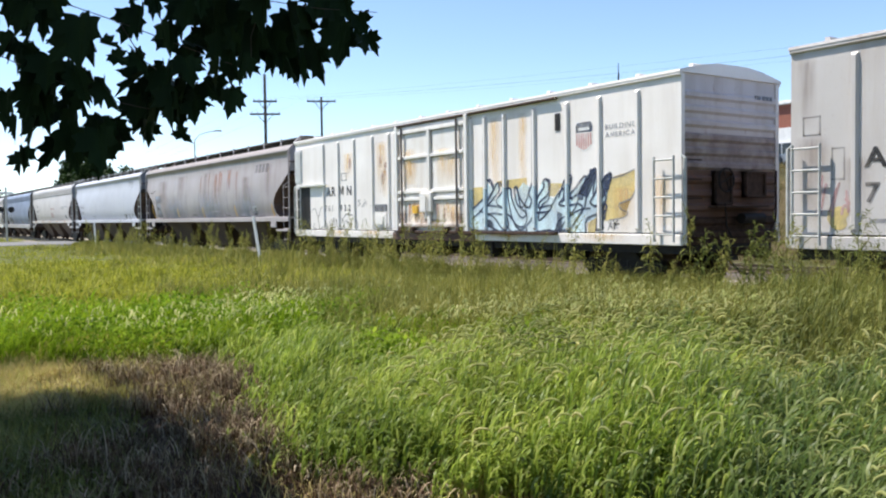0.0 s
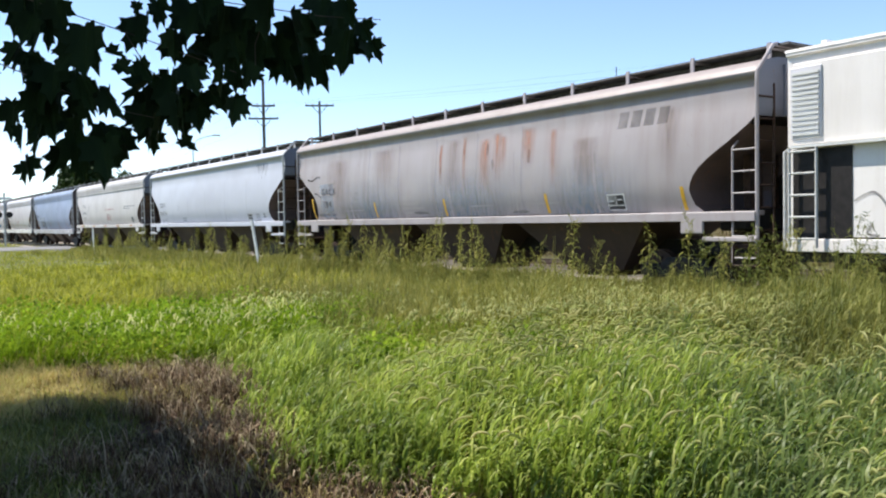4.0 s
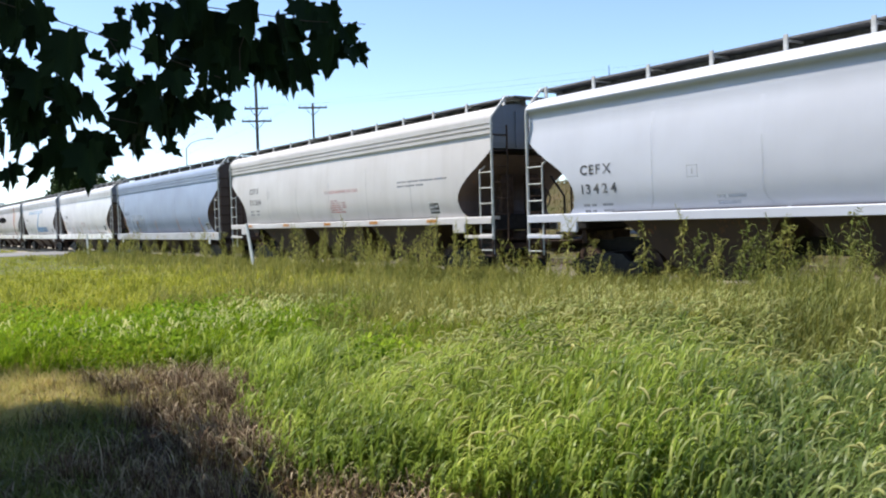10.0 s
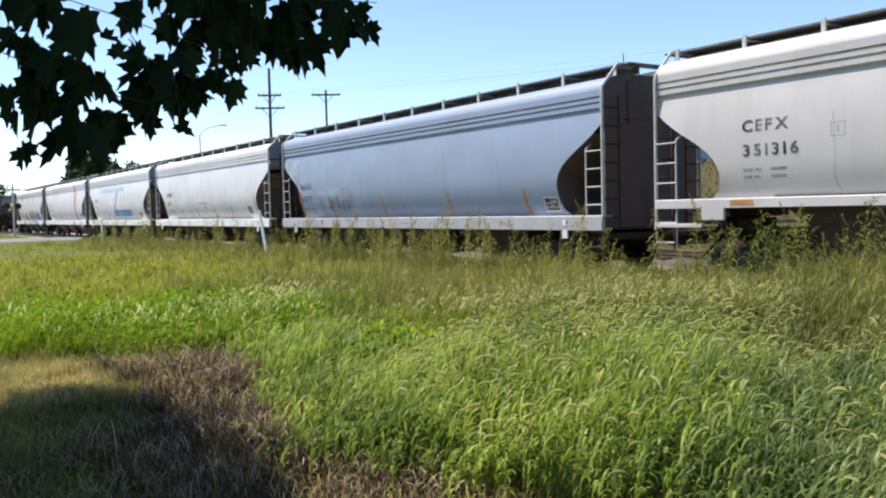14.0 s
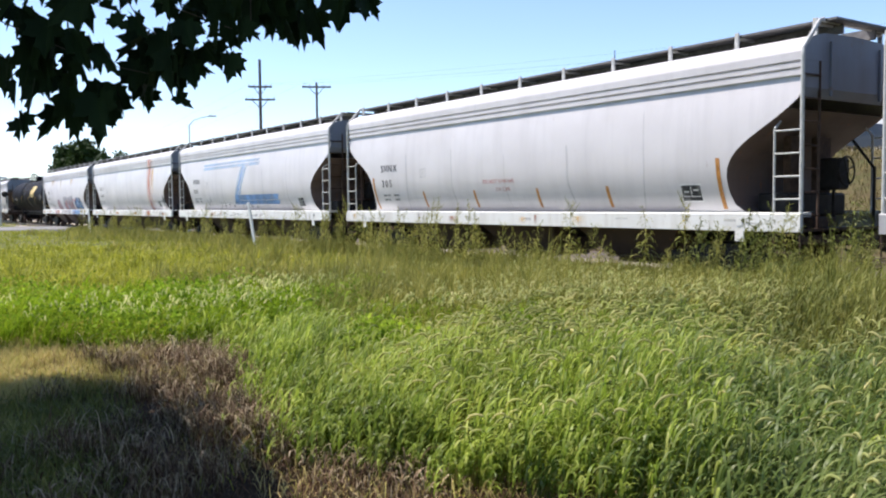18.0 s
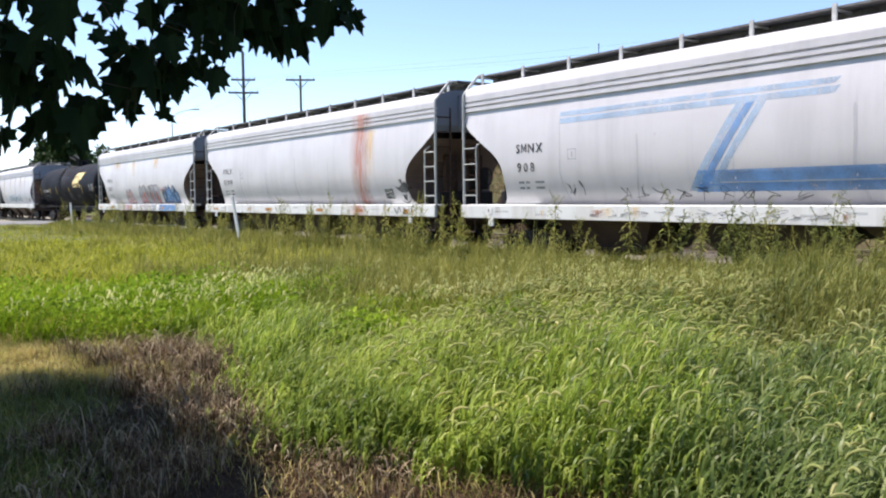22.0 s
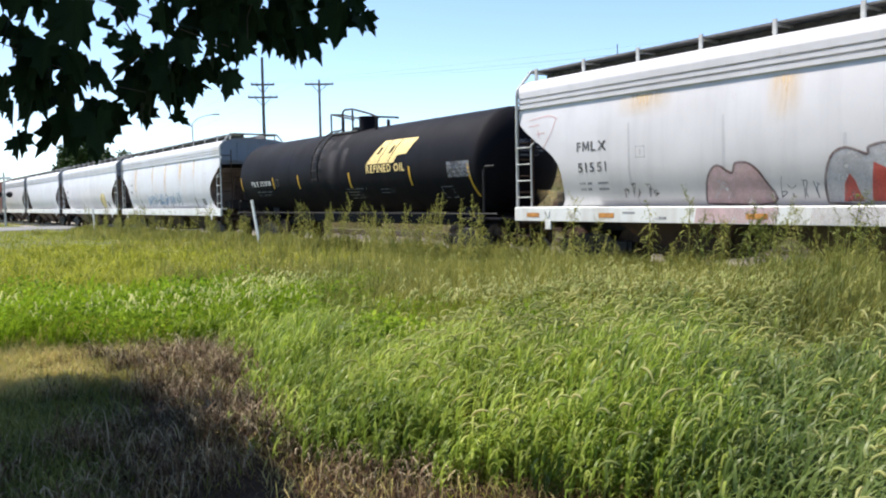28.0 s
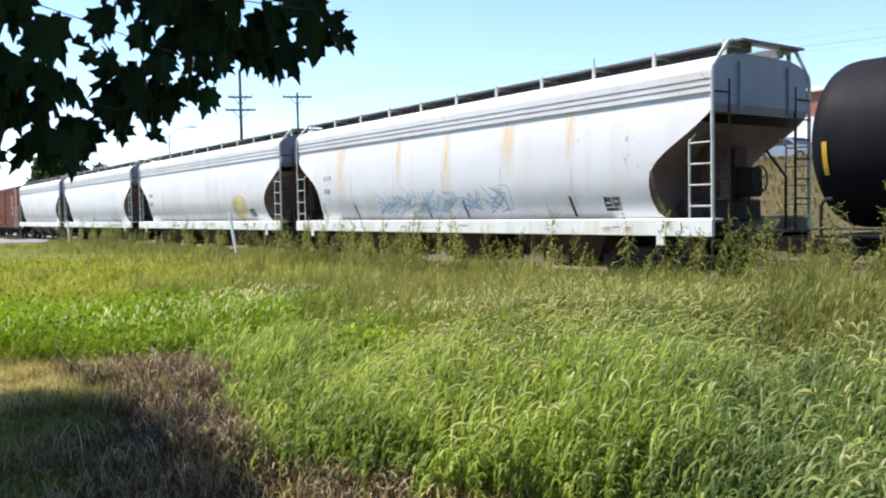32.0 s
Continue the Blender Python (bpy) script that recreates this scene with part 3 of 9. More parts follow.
def wheel_mesh():
    s = Shape()
    for y in (-0.755, 0.755):
        k = -1 if y < 0 else 1
        s.bar((0, y - 0.06, 0), (0, y + 0.06, 0), 0.455, 24)
        s.bar((0, y - k * 0.085, 0), (0, y - k * 0.06, 0), 0.48, 24)
        s.bar((0, y - 0.085, 0), (0, y + 0.085, 0), 0.13, 12)
        for i in range(5):
            a = i * 2 * math.pi / 5
            s.bar((0.3 * math.cos(a), y + k * 0.055, 0.3 * math.sin(a)), (0.3 * math.cos(a), y + k * 0.075, 0.3 * math.sin(a)), 0.06, 8)
    s.bar((0, -1.1, 0), (0, 1.1, 0), 0.08, 10)
    return s.mesh("wheel_set", M["brown_steel"])


TRUCK, WHEEL = truck_mesh(), wheel_mesh()
WHEELS, CARS = [], []
COUPLER = Shape().box(0, 0.55, -0.09, 0.09, 0.74, 0.92, 0.02).box(0.5, 0.78, -0.16, 0.16, 0.70, 0.98, 0.05).mesh("coupler", M["brown_steel"])


def running_gear(car, length, inset=2.1):
    for end in (-1, 1):
        tr = part("truck", TRUCK, car, "dark cast steel side frames", pose(end * (length / 2 - inset), 0, 0))
        for ax in (-0.89, 0.89):
            WHEELS.append(part("wheel_set", WHEEL, tr, "steel wheels on an axle", pose(ax, 0, 0.46)))
        part("coupler", COUPLER, car, "rusty steel coupler", pose(end * (length / 2 + 0.02), 0, 0, 0, 0, 0 if end > 0 else 180))
        part("air_hose", Shape().tube([(0, -0.3, 0.75), (0.25, -0.32, 0.55), (0.45, -0.3, 0.38), (0.66, -0.2, 0.42)], 0.025).mesh("air_hose", M["tyre"]), car, "", pose(end * (length / 2), 0, 0, 0, 0, 0 if end > 0 else 180))


def car_base(name, left, right, label, category):
    car = tagged(new(name), label, category, "cars of the freight train")
    car.matrix_basis = pose((left + right) / 2, TRACK_Y, 0)
    CARS.append((car, (left + right) / 2))
    return car, right - left


def ladder(car, x, y, z0, z1, width=0.48, rungs=5, material="bar", out=-1, name="ladder", stile2=None):
    s = Shape()
    s.bar((x, y, z0), (x, y, z1), 0.028)
    top2 = z1 if stile2 is None else stile2
    s.bar((x + width, y, z0), (x + width, y, top2), 0.028)
    lo = min(z1, top2)
    for i in range(rungs):
        z = z0 + 0.12 + (lo - z0 - 0.2) * i / (rungs - 1)
        s.bar((x, y + out * 0.02, z), (x + width, y + out * 0.02, z), 0.018)
    return part(name, s.mesh(name, M[material]), car, "steel ladder with round rungs")


def end_gear(car, L, w, z_eave, z_sill, bar_mat, end, low=0.35):
    """The corner ladders, the end posts, cross bars, brake wheel and platform of a hopper car."""
    for ex in (-1, 1):
        for sy in (-1, 1):
            x = ex * (L / 2 - 0.03)
            y = sy * (w - 0.0)
            s = Shape().tube([(x, y, z_sill), (x, y, z_eave - 0.12), (x, y * 0.99, z_eave), (x, y * 0.70, z_eave + 0.5), (x, y * 0.62, z_eave + 0.53)], 0.036, 8)
            part("corner_post", s.mesh("corner_post", M[bar_mat]), car, "painted steel corner post")
            s = Shape()
            xi = x - ex * 0.52
            s.bar((xi, y, z_sill - low), (xi, y, 2.86), 0.022)
            if low:
                s.bar((x, y, z_sill - low), (x, y, z_sill), 0.022)
            for i in range(0 if low else 1, 6):
                z = z_sill - 0.26 + i * 0.395
                s.bar((xi, y + sy * 0.02, z), (x, y + sy * 0.02, z), 0.016)
            s.bar((xi, y, 2.86), (xi - ex * 0.02, y - sy * 0.2, 3.0), 0.022)
            part("side_ladder", s.mesh("side_ladder", M[bar_mat]), car, "steel ladder with round rungs")
            s = Shape()
            ye = y - sy * 0.5
            s.bar((x, ye, 1.1), (x, ye, z_eave - 0.2), 0.026)
            for i in range(7):
                z = 1.35 + i * 0.4
                s.bar((x + ex * 0.02, ye, z), (x + ex * 0.02, y, z), 0.018)
            part("end_ladder", s.mesh("end_ladder", M["brown_steel"]), car, "dark brown end ladder")
        s = Shape().box(min(ex * (L / 2 - 0.75), ex * L / 2), max(ex * (L / 2 - 0.75), ex * L / 2), -w + 0.05, w - 0.05, 1.0, 1.07)
        s.box(*sorted((ex * (L / 2 - 0.08), ex * L / 2)), -w, w, 0.86, 1.12)
        part("end_platform", s.mesh("end_platform", M["brown_steel"]), car, "rusty crossover platform")
        s = Shape()
        for y in (-0.45, 0.45):
            s.box(*sorted((ex * (L / 2 - 1.0), ex * (L / 2 - 0.85))), y - 0.2, y + 0.2, 1.0, 2.8)
        s.box(*sorted((ex * (L / 2 - 1.5), ex * (L / 2 - 0.5))), -0.3, 0.3, 1.07, 1.3, 0.02)
        part("end_post", s.mesh("end_post", M["brown_steel"]), car, "brown steel slope sheet posts")
    for ex in (-1, 1):
        for y in (-0.8, 0.8):
            s = Shape().box(*sorted((ex * (L / 2 - 0.02), ex * (L / 2 + 0.025))), y - 0.022, y + 0.022, 3.42, 4.36, 0.006)
            part("end_stiffener", s.mesh("end_stiffener", M[end]), car, "upright stiffener on the end sheet")
        s = Shape().bar((ex * (L / 2 - 0.02), -1.1, 4.70), (ex * (L / 2 - 0.02), 1.1, 4.70), 0.034, 8)
        part("end_rail", s.mesh("end_rail", M[bar_mat]), car, "cross bar under the end walkway")
        s = Shape().tube([(ex * (L / 2 - 0.15), 0.95, 1.08), (ex * (L / 2 - 0.15), 0.95, 2.2), (ex * (L / 2 - 0.5), 0.8, 2.75)], 0.03, 6)
        part("brake_pipe", s.mesh("brake_pipe", M["steel"]), car, "bent pipe on the end")
        s = Shape().box(*sorted((ex * (L / 2 - 1.35), ex * (L / 2 - 0.7))), -0.95, 0.95, 1.32, 1.75, 0.04)
        part("end_box", s.mesh("end_box", M["steel"]), car, "dark brake equipment")
    s = Shape()
    xb, yb, zb = L / 2 - 0.35, 0.35, 2.15
    for i in range(16):
        a, b2 = i * math.pi / 8, (i + 1) * math.pi / 8
        s.bar((xb, yb + 0.27 * math.cos(a), zb + 0.27 * math.sin(a)), (xb, yb + 0.27 * math.cos(b2), zb + 0.27 * math.sin(b2)), 0.018)
    for i in range(4):
        a = i * math.pi / 2 + 0.4
        s.bar((xb, yb, zb), (xb, yb + 0.27 * math.cos(a), zb + 0.27 * math.sin(a)), 0.014)
    part("brake_wheel", s.mesh("brake_wheel", M["steel"]), car, "spoked brake wheel")
    part("brake_gear", Shape().box(xb - 0.45, xb - 0.05, yb - 0.2, yb + 0.2, zb - 0.35, zb + 0.25, 0.04).bar((xb - 0.25, yb, 1.1), (xb - 0.25, yb, zb), 0.03).mesh("brake_gear", M["steel"]), car)
    part("air_tank", Shape().bar((-L / 2 + 0.5, -0.7, 1.4), (-L / 2 + 0.5, 0.5, 1.4), 0.22, 14).mesh("air_tank", M["brown_steel"]), car, "rusty air reservoir")


def hopper(name, left, right, label, mat, ribbed=True, deep=True, seams=6, roof=None, up=0.0, bar_mat="bar", end="end", sill="sill", panel=False):
    """A covered hopper car: curved side sheets cut away at the ends, sloping end sheets, roof with hatches and running board."""
    car, L = car_base(name, left, right, label, "hopper car")
    zs = 1.38 if deep else 1.69
    rows = [(z, 1.612 - (z - 2.72) ** 2 / 11.5 - (0.18 if deep else 0.2) * max(0, 2.3 - z) ** 2) for z in [zs + (3.70 - zs) * i / 14 for i in range(15)]]
    if ribbed:
        rows += [(3.74, 1.525)] + [(3.745 + a + up, w) for a, w in ((0.0, 1.575), (0.085, 1.575), (0.09, 1.52), (0.13, 1.52), (0.135, 1.575), (0.205, 1.575), (0.21, 1.52), (0.25, 1.52), (0.255, 1.575), (0.39, 1.575))]
        roof_rows = [(4.135 + up, 1.575), (4.24 + up, 1.555), (4.34 + up, 1.46), (4.43 + up, 1.25), (4.49 + up, 0.95), (4.51 + up, 0.5), (4.52 + up, 0.0)]
    else:
        rows += [(3.95, 1.528), (4.10, 1.528), (4.105, 1.595), (4.19, 1.61)]
        roof_rows = [(4.19, 1.61), (4.26, 1.58), (4.36, 1.45), (4.44, 1.25), (4.49, 0.95), (4.51, 0.5), (4.52, 0.0)]

    def cut(z):
        """How far a side sheet's end stands back from the car's end at the height z."""
        pts = [(zs, 1.30), (zs + 0.07, 1.42), (zs + 0.18, 1.50), (zs + 0.40, 1.56), (2.1, 1.57), (2.3, 1.52), (2.5, 1.38), (2.75, 1.05), (3.0, 0.62), (3.25, 0.25), (3.42, 0.06), (3.5, 0.04), (9, 0.04)]
        return float(np.interp(z, [p[0] for p in pts], [p[1] for p in pts]))

    def surface(z):
        return float(np.interp(z, [r[0] for r in rows], [r[1] for r in rows]))

    fine = []
    for (z0, w0), (z1, w1) in zip(rows, rows[1:]):
        k = max(1, int((z1 - z0) / 0.1))
        fine += [(z0 + (z1 - z0) * i / k, w0 + (w1 - w0) * i / k) for i in range(k)]
    fine.append(rows[-1])
    cols = 28
    for sy, nm in ((-1, "side_sheet"), (1, "side_sheet")):
        s = Shape()
        vs, fs = [], []
        for z, w in fine:
            e = L / 2 - cut(z)
            for c in range(cols + 1):
                u = -1 + 2 * c / cols
                dent = noise.noise(Vector((u * L * 0.35 + left, z * 0.9, sy))) * 0.0025
                vs.append((u * e, sy * (w + dent), z))
        n = cols + 1
        for j in range(len(fine) - 1):
            for c in range(cols):
                a = j * n + c
                fs.append((a, a + 1, a + n + 1, a + n) if sy < 0 else (a, a + n, a + n + 1, a + 1))
        s.put(vs, fs)
        me = s.mesh(nm, M[mat], not ribbed)
        if ribbed:
            me.polygons.foreach_set("use_smooth", [p.center.z < 3.68 for p in me.polygons])
        part(nm, me, car, "", None)
    for ex in (-1, 1):
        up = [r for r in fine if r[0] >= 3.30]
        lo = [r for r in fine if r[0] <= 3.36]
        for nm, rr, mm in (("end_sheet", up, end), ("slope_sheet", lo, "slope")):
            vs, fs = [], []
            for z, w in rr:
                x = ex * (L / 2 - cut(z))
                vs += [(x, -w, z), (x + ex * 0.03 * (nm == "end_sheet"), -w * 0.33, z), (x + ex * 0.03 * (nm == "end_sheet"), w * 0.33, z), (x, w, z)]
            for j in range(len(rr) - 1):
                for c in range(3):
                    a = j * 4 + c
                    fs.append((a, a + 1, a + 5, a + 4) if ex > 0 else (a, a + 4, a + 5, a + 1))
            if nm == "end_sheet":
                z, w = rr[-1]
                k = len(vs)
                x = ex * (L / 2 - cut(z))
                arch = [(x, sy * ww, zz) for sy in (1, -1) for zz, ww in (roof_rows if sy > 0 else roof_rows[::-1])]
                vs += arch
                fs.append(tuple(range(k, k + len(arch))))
            part(nm, mesh_of(nm, vs, fs, M[mm]), car, "dark brown slope sheet" if nm == "slope_sheet" else "")
    # roof
    s = Shape()
    prof = [(-w, z) for z, w in roof_rows] + [(w, z) for z, w in roof_rows[::-1][1:]]
    s.loft([[(x, y, z) for y, z in prof] for x in np.linspace(-L / 2 + 0.04, L / 2 - 0.04, 9)], closed=False)
    part("roof", s.mesh("roof", M[roof or mat], True), car)
    # hatch trough, hatches, running boards and their posts
    s = Shape().box(-L / 2 + 0.5, L / 2 - 0.5, -0.3, 0.3, 4.46, 4.60, 0.02)
    part("hatch_coaming", s.mesh("hatch_coaming", M["walk"]), car, "long roof hatch coaming")
    hatch = Shape().box(-1.3, 1.3, -0.36, 0.36, 4.60, 4.66, 0.025).mesh("hatch_cover", M["walk"])
    for i in range(5):
        part("hatch_cover", hatch, car, "", pose((i - 2) * (L - 2.2) / 5.0, 0, 0))
    for sy in (-1, 1):
        s = Shape().box(-L / 2 - 0.05, L / 2 + 0.05, *sorted((sy * 0.52, sy * 1.02)), 4.685, 4.72)
        s.box(-L / 2 - 0.05, L / 2 + 0.05, *sorted((sy * 0.5, sy * 0.55)), 4.52, 4.70)
        part("running_board", s.mesh("running_board", M["walk"]), car, "grey steel grating walkway")
        n = round((L - 0.3) / 1.66) + 1
        post = Shape().box(-0.04, 0.04, -0.02, 0.02, 4.42, 4.76).box(-0.03, 0.03, *sorted((0, -sy * 0.55)), 4.64, 4.68).mesh("board_post", M[bar_mat])
        for i in range(n):
            part("board_post", post, car, "", pose(-L / 2 + 0.15 + i * (L - 0.3) / (n - 1), sy * 1.06, 0))
    for ex in (-1, 1):
        s = Shape().box(*sorted((ex * (L / 2 - 0.1), ex * (L / 2 + 0.22))), -1.02, 1.02, 4.685, 4.725)
        part("end_walkway", s.mesh("end_walkway", M["walk"]), car, "end roof walkway")
    # side sills
    for sy in (-1, 1):
        s = Shape()
        if deep:
            pr = [(1.34, 1.40), (1.66, 1.39), (1.675, 1.375), (1.675, 1.07), (1.60, 1.06), (1.60, 1.33), (1.34, 1.33)]
        else:
            pr = [(1.36, 1.70), (1.64, 1.69), (1.66, 1.675), (1.66, 1.52), (1.58, 1.51), (1.58, 1.62), (1.36, 1.62)]
        half = L / 2 - (0.0 if deep else 0.05)
        s.loft([[(x, sy * y, z) for y, z in (pr if sy < 0 else pr[::-1])] for x in (-half, half)])
        part("side_sill", s.mesh("side_sill", M[sill if deep else mat]), car, "painted side sill with a bright ledge")
        if not deep:
            for ex in (-1, 1):
                s = Shape().box(*sorted((ex * (L / 2 - 1.72), ex * (L / 2 - 1.18))), *sorted((sy * 1.66, sy * 1.6)), 1.28, 1.54, 0.02)
                part("jacking_bracket", s.mesh("jacking_bracket", M[mat]), car, "painted jacking bracket")
                s = Shape().box(*sorted((ex * (L / 2 - 0.02), ex * (L / 2 - 1.2))), *sorted((sy * 1.66, sy * 1.58)), 1.14, 1.22, 0.01)
                part("step_plate", s.mesh("step_plate", M[mat]), car, "painted step plate")
        else:
            pad = Shape().box(-0.09, 0.09, -0.02, 0.02, 0.88, 1.07).box(-0.06, 0.06, -0.026, 0.026, 1.16, 1.30).mesh("jacking_pad", M["sill"])
            for ex in (-1, 1):
                part("jacking_pad", pad, car, "", pose(ex * (L / 2 - 1.2), sy * 1.66, 0))
        for ex in (-1, 1):
            s = Shape().tube([(ex * (L / 2 - 0.02), sy * 1.63, 1.1), (ex * (L / 2 - 0.02), sy * 1.63, 0.70), (ex * (L / 2 - 0.52), sy * 1.63, 0.70), (ex * (L / 2 - 0.52), sy * 1.63, 1.1)], 0.02)
            part("stirrup_step", s.mesh("stirrup_step", M["brown_steel"]), car)
    part("center_sill", Shape().box(-L / 2 + 0.1, L / 2 - 0.1, -0.25, 0.25, 0.78, 1.12).mesh("center_sill", M["steel"]), car)
    # discharge bays
    bays = 3
    for i in range(bays):
        xc, hw = (i - (bays - 1) / 2) * (L - 5.2) / bays, (L - 5.2) / bays / 2
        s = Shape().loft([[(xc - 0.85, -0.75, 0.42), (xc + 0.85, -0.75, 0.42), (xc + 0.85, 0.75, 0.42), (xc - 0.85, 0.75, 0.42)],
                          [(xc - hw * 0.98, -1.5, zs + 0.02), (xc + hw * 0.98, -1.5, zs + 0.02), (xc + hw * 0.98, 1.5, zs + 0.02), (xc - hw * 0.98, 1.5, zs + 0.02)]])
        bay = part("discharge_bay", s.mesh("discharge_bay", M["bay"]), car, "dark brown sloping discharge bay")
        s = Shape().box(xc - 0.62, xc + 0.62, -0.75, 0.75, 0.28, 0.40, 0.02)
        s.bar((xc - 0.8, -0.9, 0.42), (xc + 0.8, -0.9, 0.42), 0.025).bar((xc - 0.7, -0.95, 0.5), (xc - 0.7, 0.95, 0.5), 0.03)
        part("outlet_gate", s.mesh("outlet_gate", M["brown_steel"]), bay, "steel outlet gate")
    # weld seams down the near and far side
    for k in range(1, seams):
        u = -1 + 2 * k / seams
        for sy in (-1, 1):
            s = Shape()
            rr = [r for r in fine if r[0] < 3.71]
            vs = []
            for z, w in rr:
                e = (L / 2 - 1.3)
                o = 0.02 * math.sin(z * 2.1 + k)
                vs += [(u * e - 0.05 + o, sy * (w + 0.0008), z), (u * e + o, sy * (w + 0.001 + 0.0022 * min(1, max(0, 3.4 - z))), z), (u * e + 0.05 + o, sy * (w + 0.0008), z)]
            fs = []
            for j in range(len(rr) - 1):
                for c in range(2):
                    a = j * 3 + c
                    fs.append((a, a + 1, a + 4, a + 3))
            part("weld_seam", mesh_of("weld_seam", vs, fs, M[mat], True), car)
        rnd = random.Random(int(-left * 7) + k)
        top, hook = rnd.uniform(2.5, 3.5), rnd.choice((-0.12, 0.1, 0.16))
        xs0 = u * (L / 2 - 1.3)
        # the shade of a dent by the weld, drawn as a thin dark stroke
        line(car, surface, [(xs0, top), (xs0 + 0.02, 2.5), (xs0, 2.1), (xs0 + 0.25 * hook, 1.9), (xs0 + hook, zs + 0.08)], "crease", rnd.uniform(0.035, 0.07), 0.0038, "seam_dark_line", "painted shade line of a dent along the weld")
    if panel:
        s = Shape().box(L / 2 - 0.07, L / 2 - 0.03, -1.52, 1.5, 1.12, 3.5)
        part("end_panel", s.mesh("end_panel", M[end]), car, "flat dark end panel")
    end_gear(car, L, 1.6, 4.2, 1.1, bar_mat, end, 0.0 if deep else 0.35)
    if deep:
        sill_wear(car, L, int(-left * 3))
    running_gear(car, L)
    return car, L, surface


def marks(car, me, name="lettering", label=""):
    return part(name, me, car, label)


def mark_set(car, L, sf, code, number, x, zt, height=0.21, ink="black", dx=1.72, drop=0.44, spread=1.15):
    """Owner code, car number and the small data lines beside a car's end."""
    marks(car, lettering(code, height, M[ink], sf, x, zt, spread), "lettering", "black car owner code")
    marks(car, lettering(number, height, M[ink], sf, x + 0.02, zt - drop, spread), "lettering", "black car number")
    for k in (0, 1):
        data_bars(car, "faded", sf, x, zt - drop - 0.28 - 0.13 * k, [(0.2, 0.14, -0.08, 0.32) if k == 0 else (0.18, 0.12, -0.12, 0.3)], 0.055, 0.12)
    if dx:
        s = Shape()
        bx, bz = x + dx, zt - 0.22
        for a, b2, c, d in ((0, 0.26, 0, 0.02), (0, 0.26, 0.22, 0.24), (0, 0.02, 0, 0.24), (0.24, 0.26, 0, 0.24), (0.11, 0.15, 0.06, 0.18)):
            s.put([(bx + a, -sf(bz + c) - 0.004, bz + c), (bx + b2, -sf(bz + c) - 0.004, bz + c), (bx + b2, -sf(bz + d) - 0.004, bz + d), (bx + a, -sf(bz + d) - 0.004, bz + d)], [(0, 1, 2, 3)])
        part("outline_mark", s.mesh("outline_mark", M["ghost"]), car)


def brake_box(car, L, sf, x, z=1.75):
    """The black consolidated stencil low on a side: a dark panel with thin pale rules."""
    area(car, sf, [(x - 0.025, z - 0.185), (x + 0.485, z - 0.185), (x + 0.485, z + 0.165), (x - 0.025, z + 0.165)], "whitemark", 0.0022, "stencil_frame", "white stencil frame")
    area(car, sf, [(x, z - 0.16), (x + 0.46, z - 0.16), (x + 0.46, z + 0.14), (x, z + 0.14)], "black", 0.0045, "stencil", "black stencil panel")
    for a, b2, c, d in ((0.02, 0.44, -0.085, -0.07), (0.22, 0.24, -0.07, 0.12), (0.05, 0.18, 0.0, 0.03), (0.28, 0.4, 0.03, 0.06)):
        area(car, sf, [(x + a, z + c), (x + b2, z + c), (x + b2, z + d), (x + a, z + d)], "whitemark", 0.0068, "stencil_rule", "thin pale rule")


def reflectors(car, L, sf, xs, mat="yellow", z=1.5, h=0.5, lean=0.03):
    for x in xs:
        area(car, sf, [(x, z), (x + 0.09, z), (x + 0.09 - lean, z + h), (x - lean, z + h)], mat, 0.005, "reflector", "upright reflector strip")


def sill_wear(car, L, seed, z0=1.08, z1=1.36, y=1.678):
    """Small marks, holes and rust on a side sill."""
    rnd = random.Random(seed)

    def face(z):
        return y

    for k in range(9):
        x = rnd.uniform(-L / 2 + 1.0, L / 2 - 1.0)
        w = rnd.choice((0.12, 0.2, 0.35, 0.5))
        z = rnd.uniform(z0 + 0.04, z1 - 0.1)
        part("data_line", bars_of(face, x, z, [(w,)], rnd.choice((0.03, 0.045, 0.06)), 0.08, 0.0012).mesh("data_line", M[rnd.choice(("faded", "ghost", "ghost"))]), car)
    for k in range(7):
        drip(car, face, rnd.choice(("ruststain", "tanstain", "browning")), rnd.uniform(-L / 2 + 0.4, L / 2 - 0.4), rnd.uniform(0.1, 0.5), z0 + 0.01, z1 - rnd.uniform(0, 0.12), seed + k, 0.0016)
    for x in (-L / 2 + 1.15, L / 2 - 1.15):
        s = Shape().bar((x, -y - 0.003, (z0 + z1) / 2 + 0.03), (x, -y + 0.02, (z0 + z1) / 2 + 0.03), 0.05, 12)
        part("jacking_hole", s.mesh("jacking_hole", M["steel"]), car, "dark round hole in the sill")


def sill_marks(car, L, xs, mat="orange", z=1.16, w=0.45):
    for x in xs:
        s = Shape().put([(x, -1.682, z), (x + w, -1.682, z), (x + w, -1.682, z + 0.1), (x, -1.682, z + 0.1)], [(0, 1, 2, 3)])
        part("reflector", s.mesh("reflector", M[mat]), car, "small reflector strip on the sill")


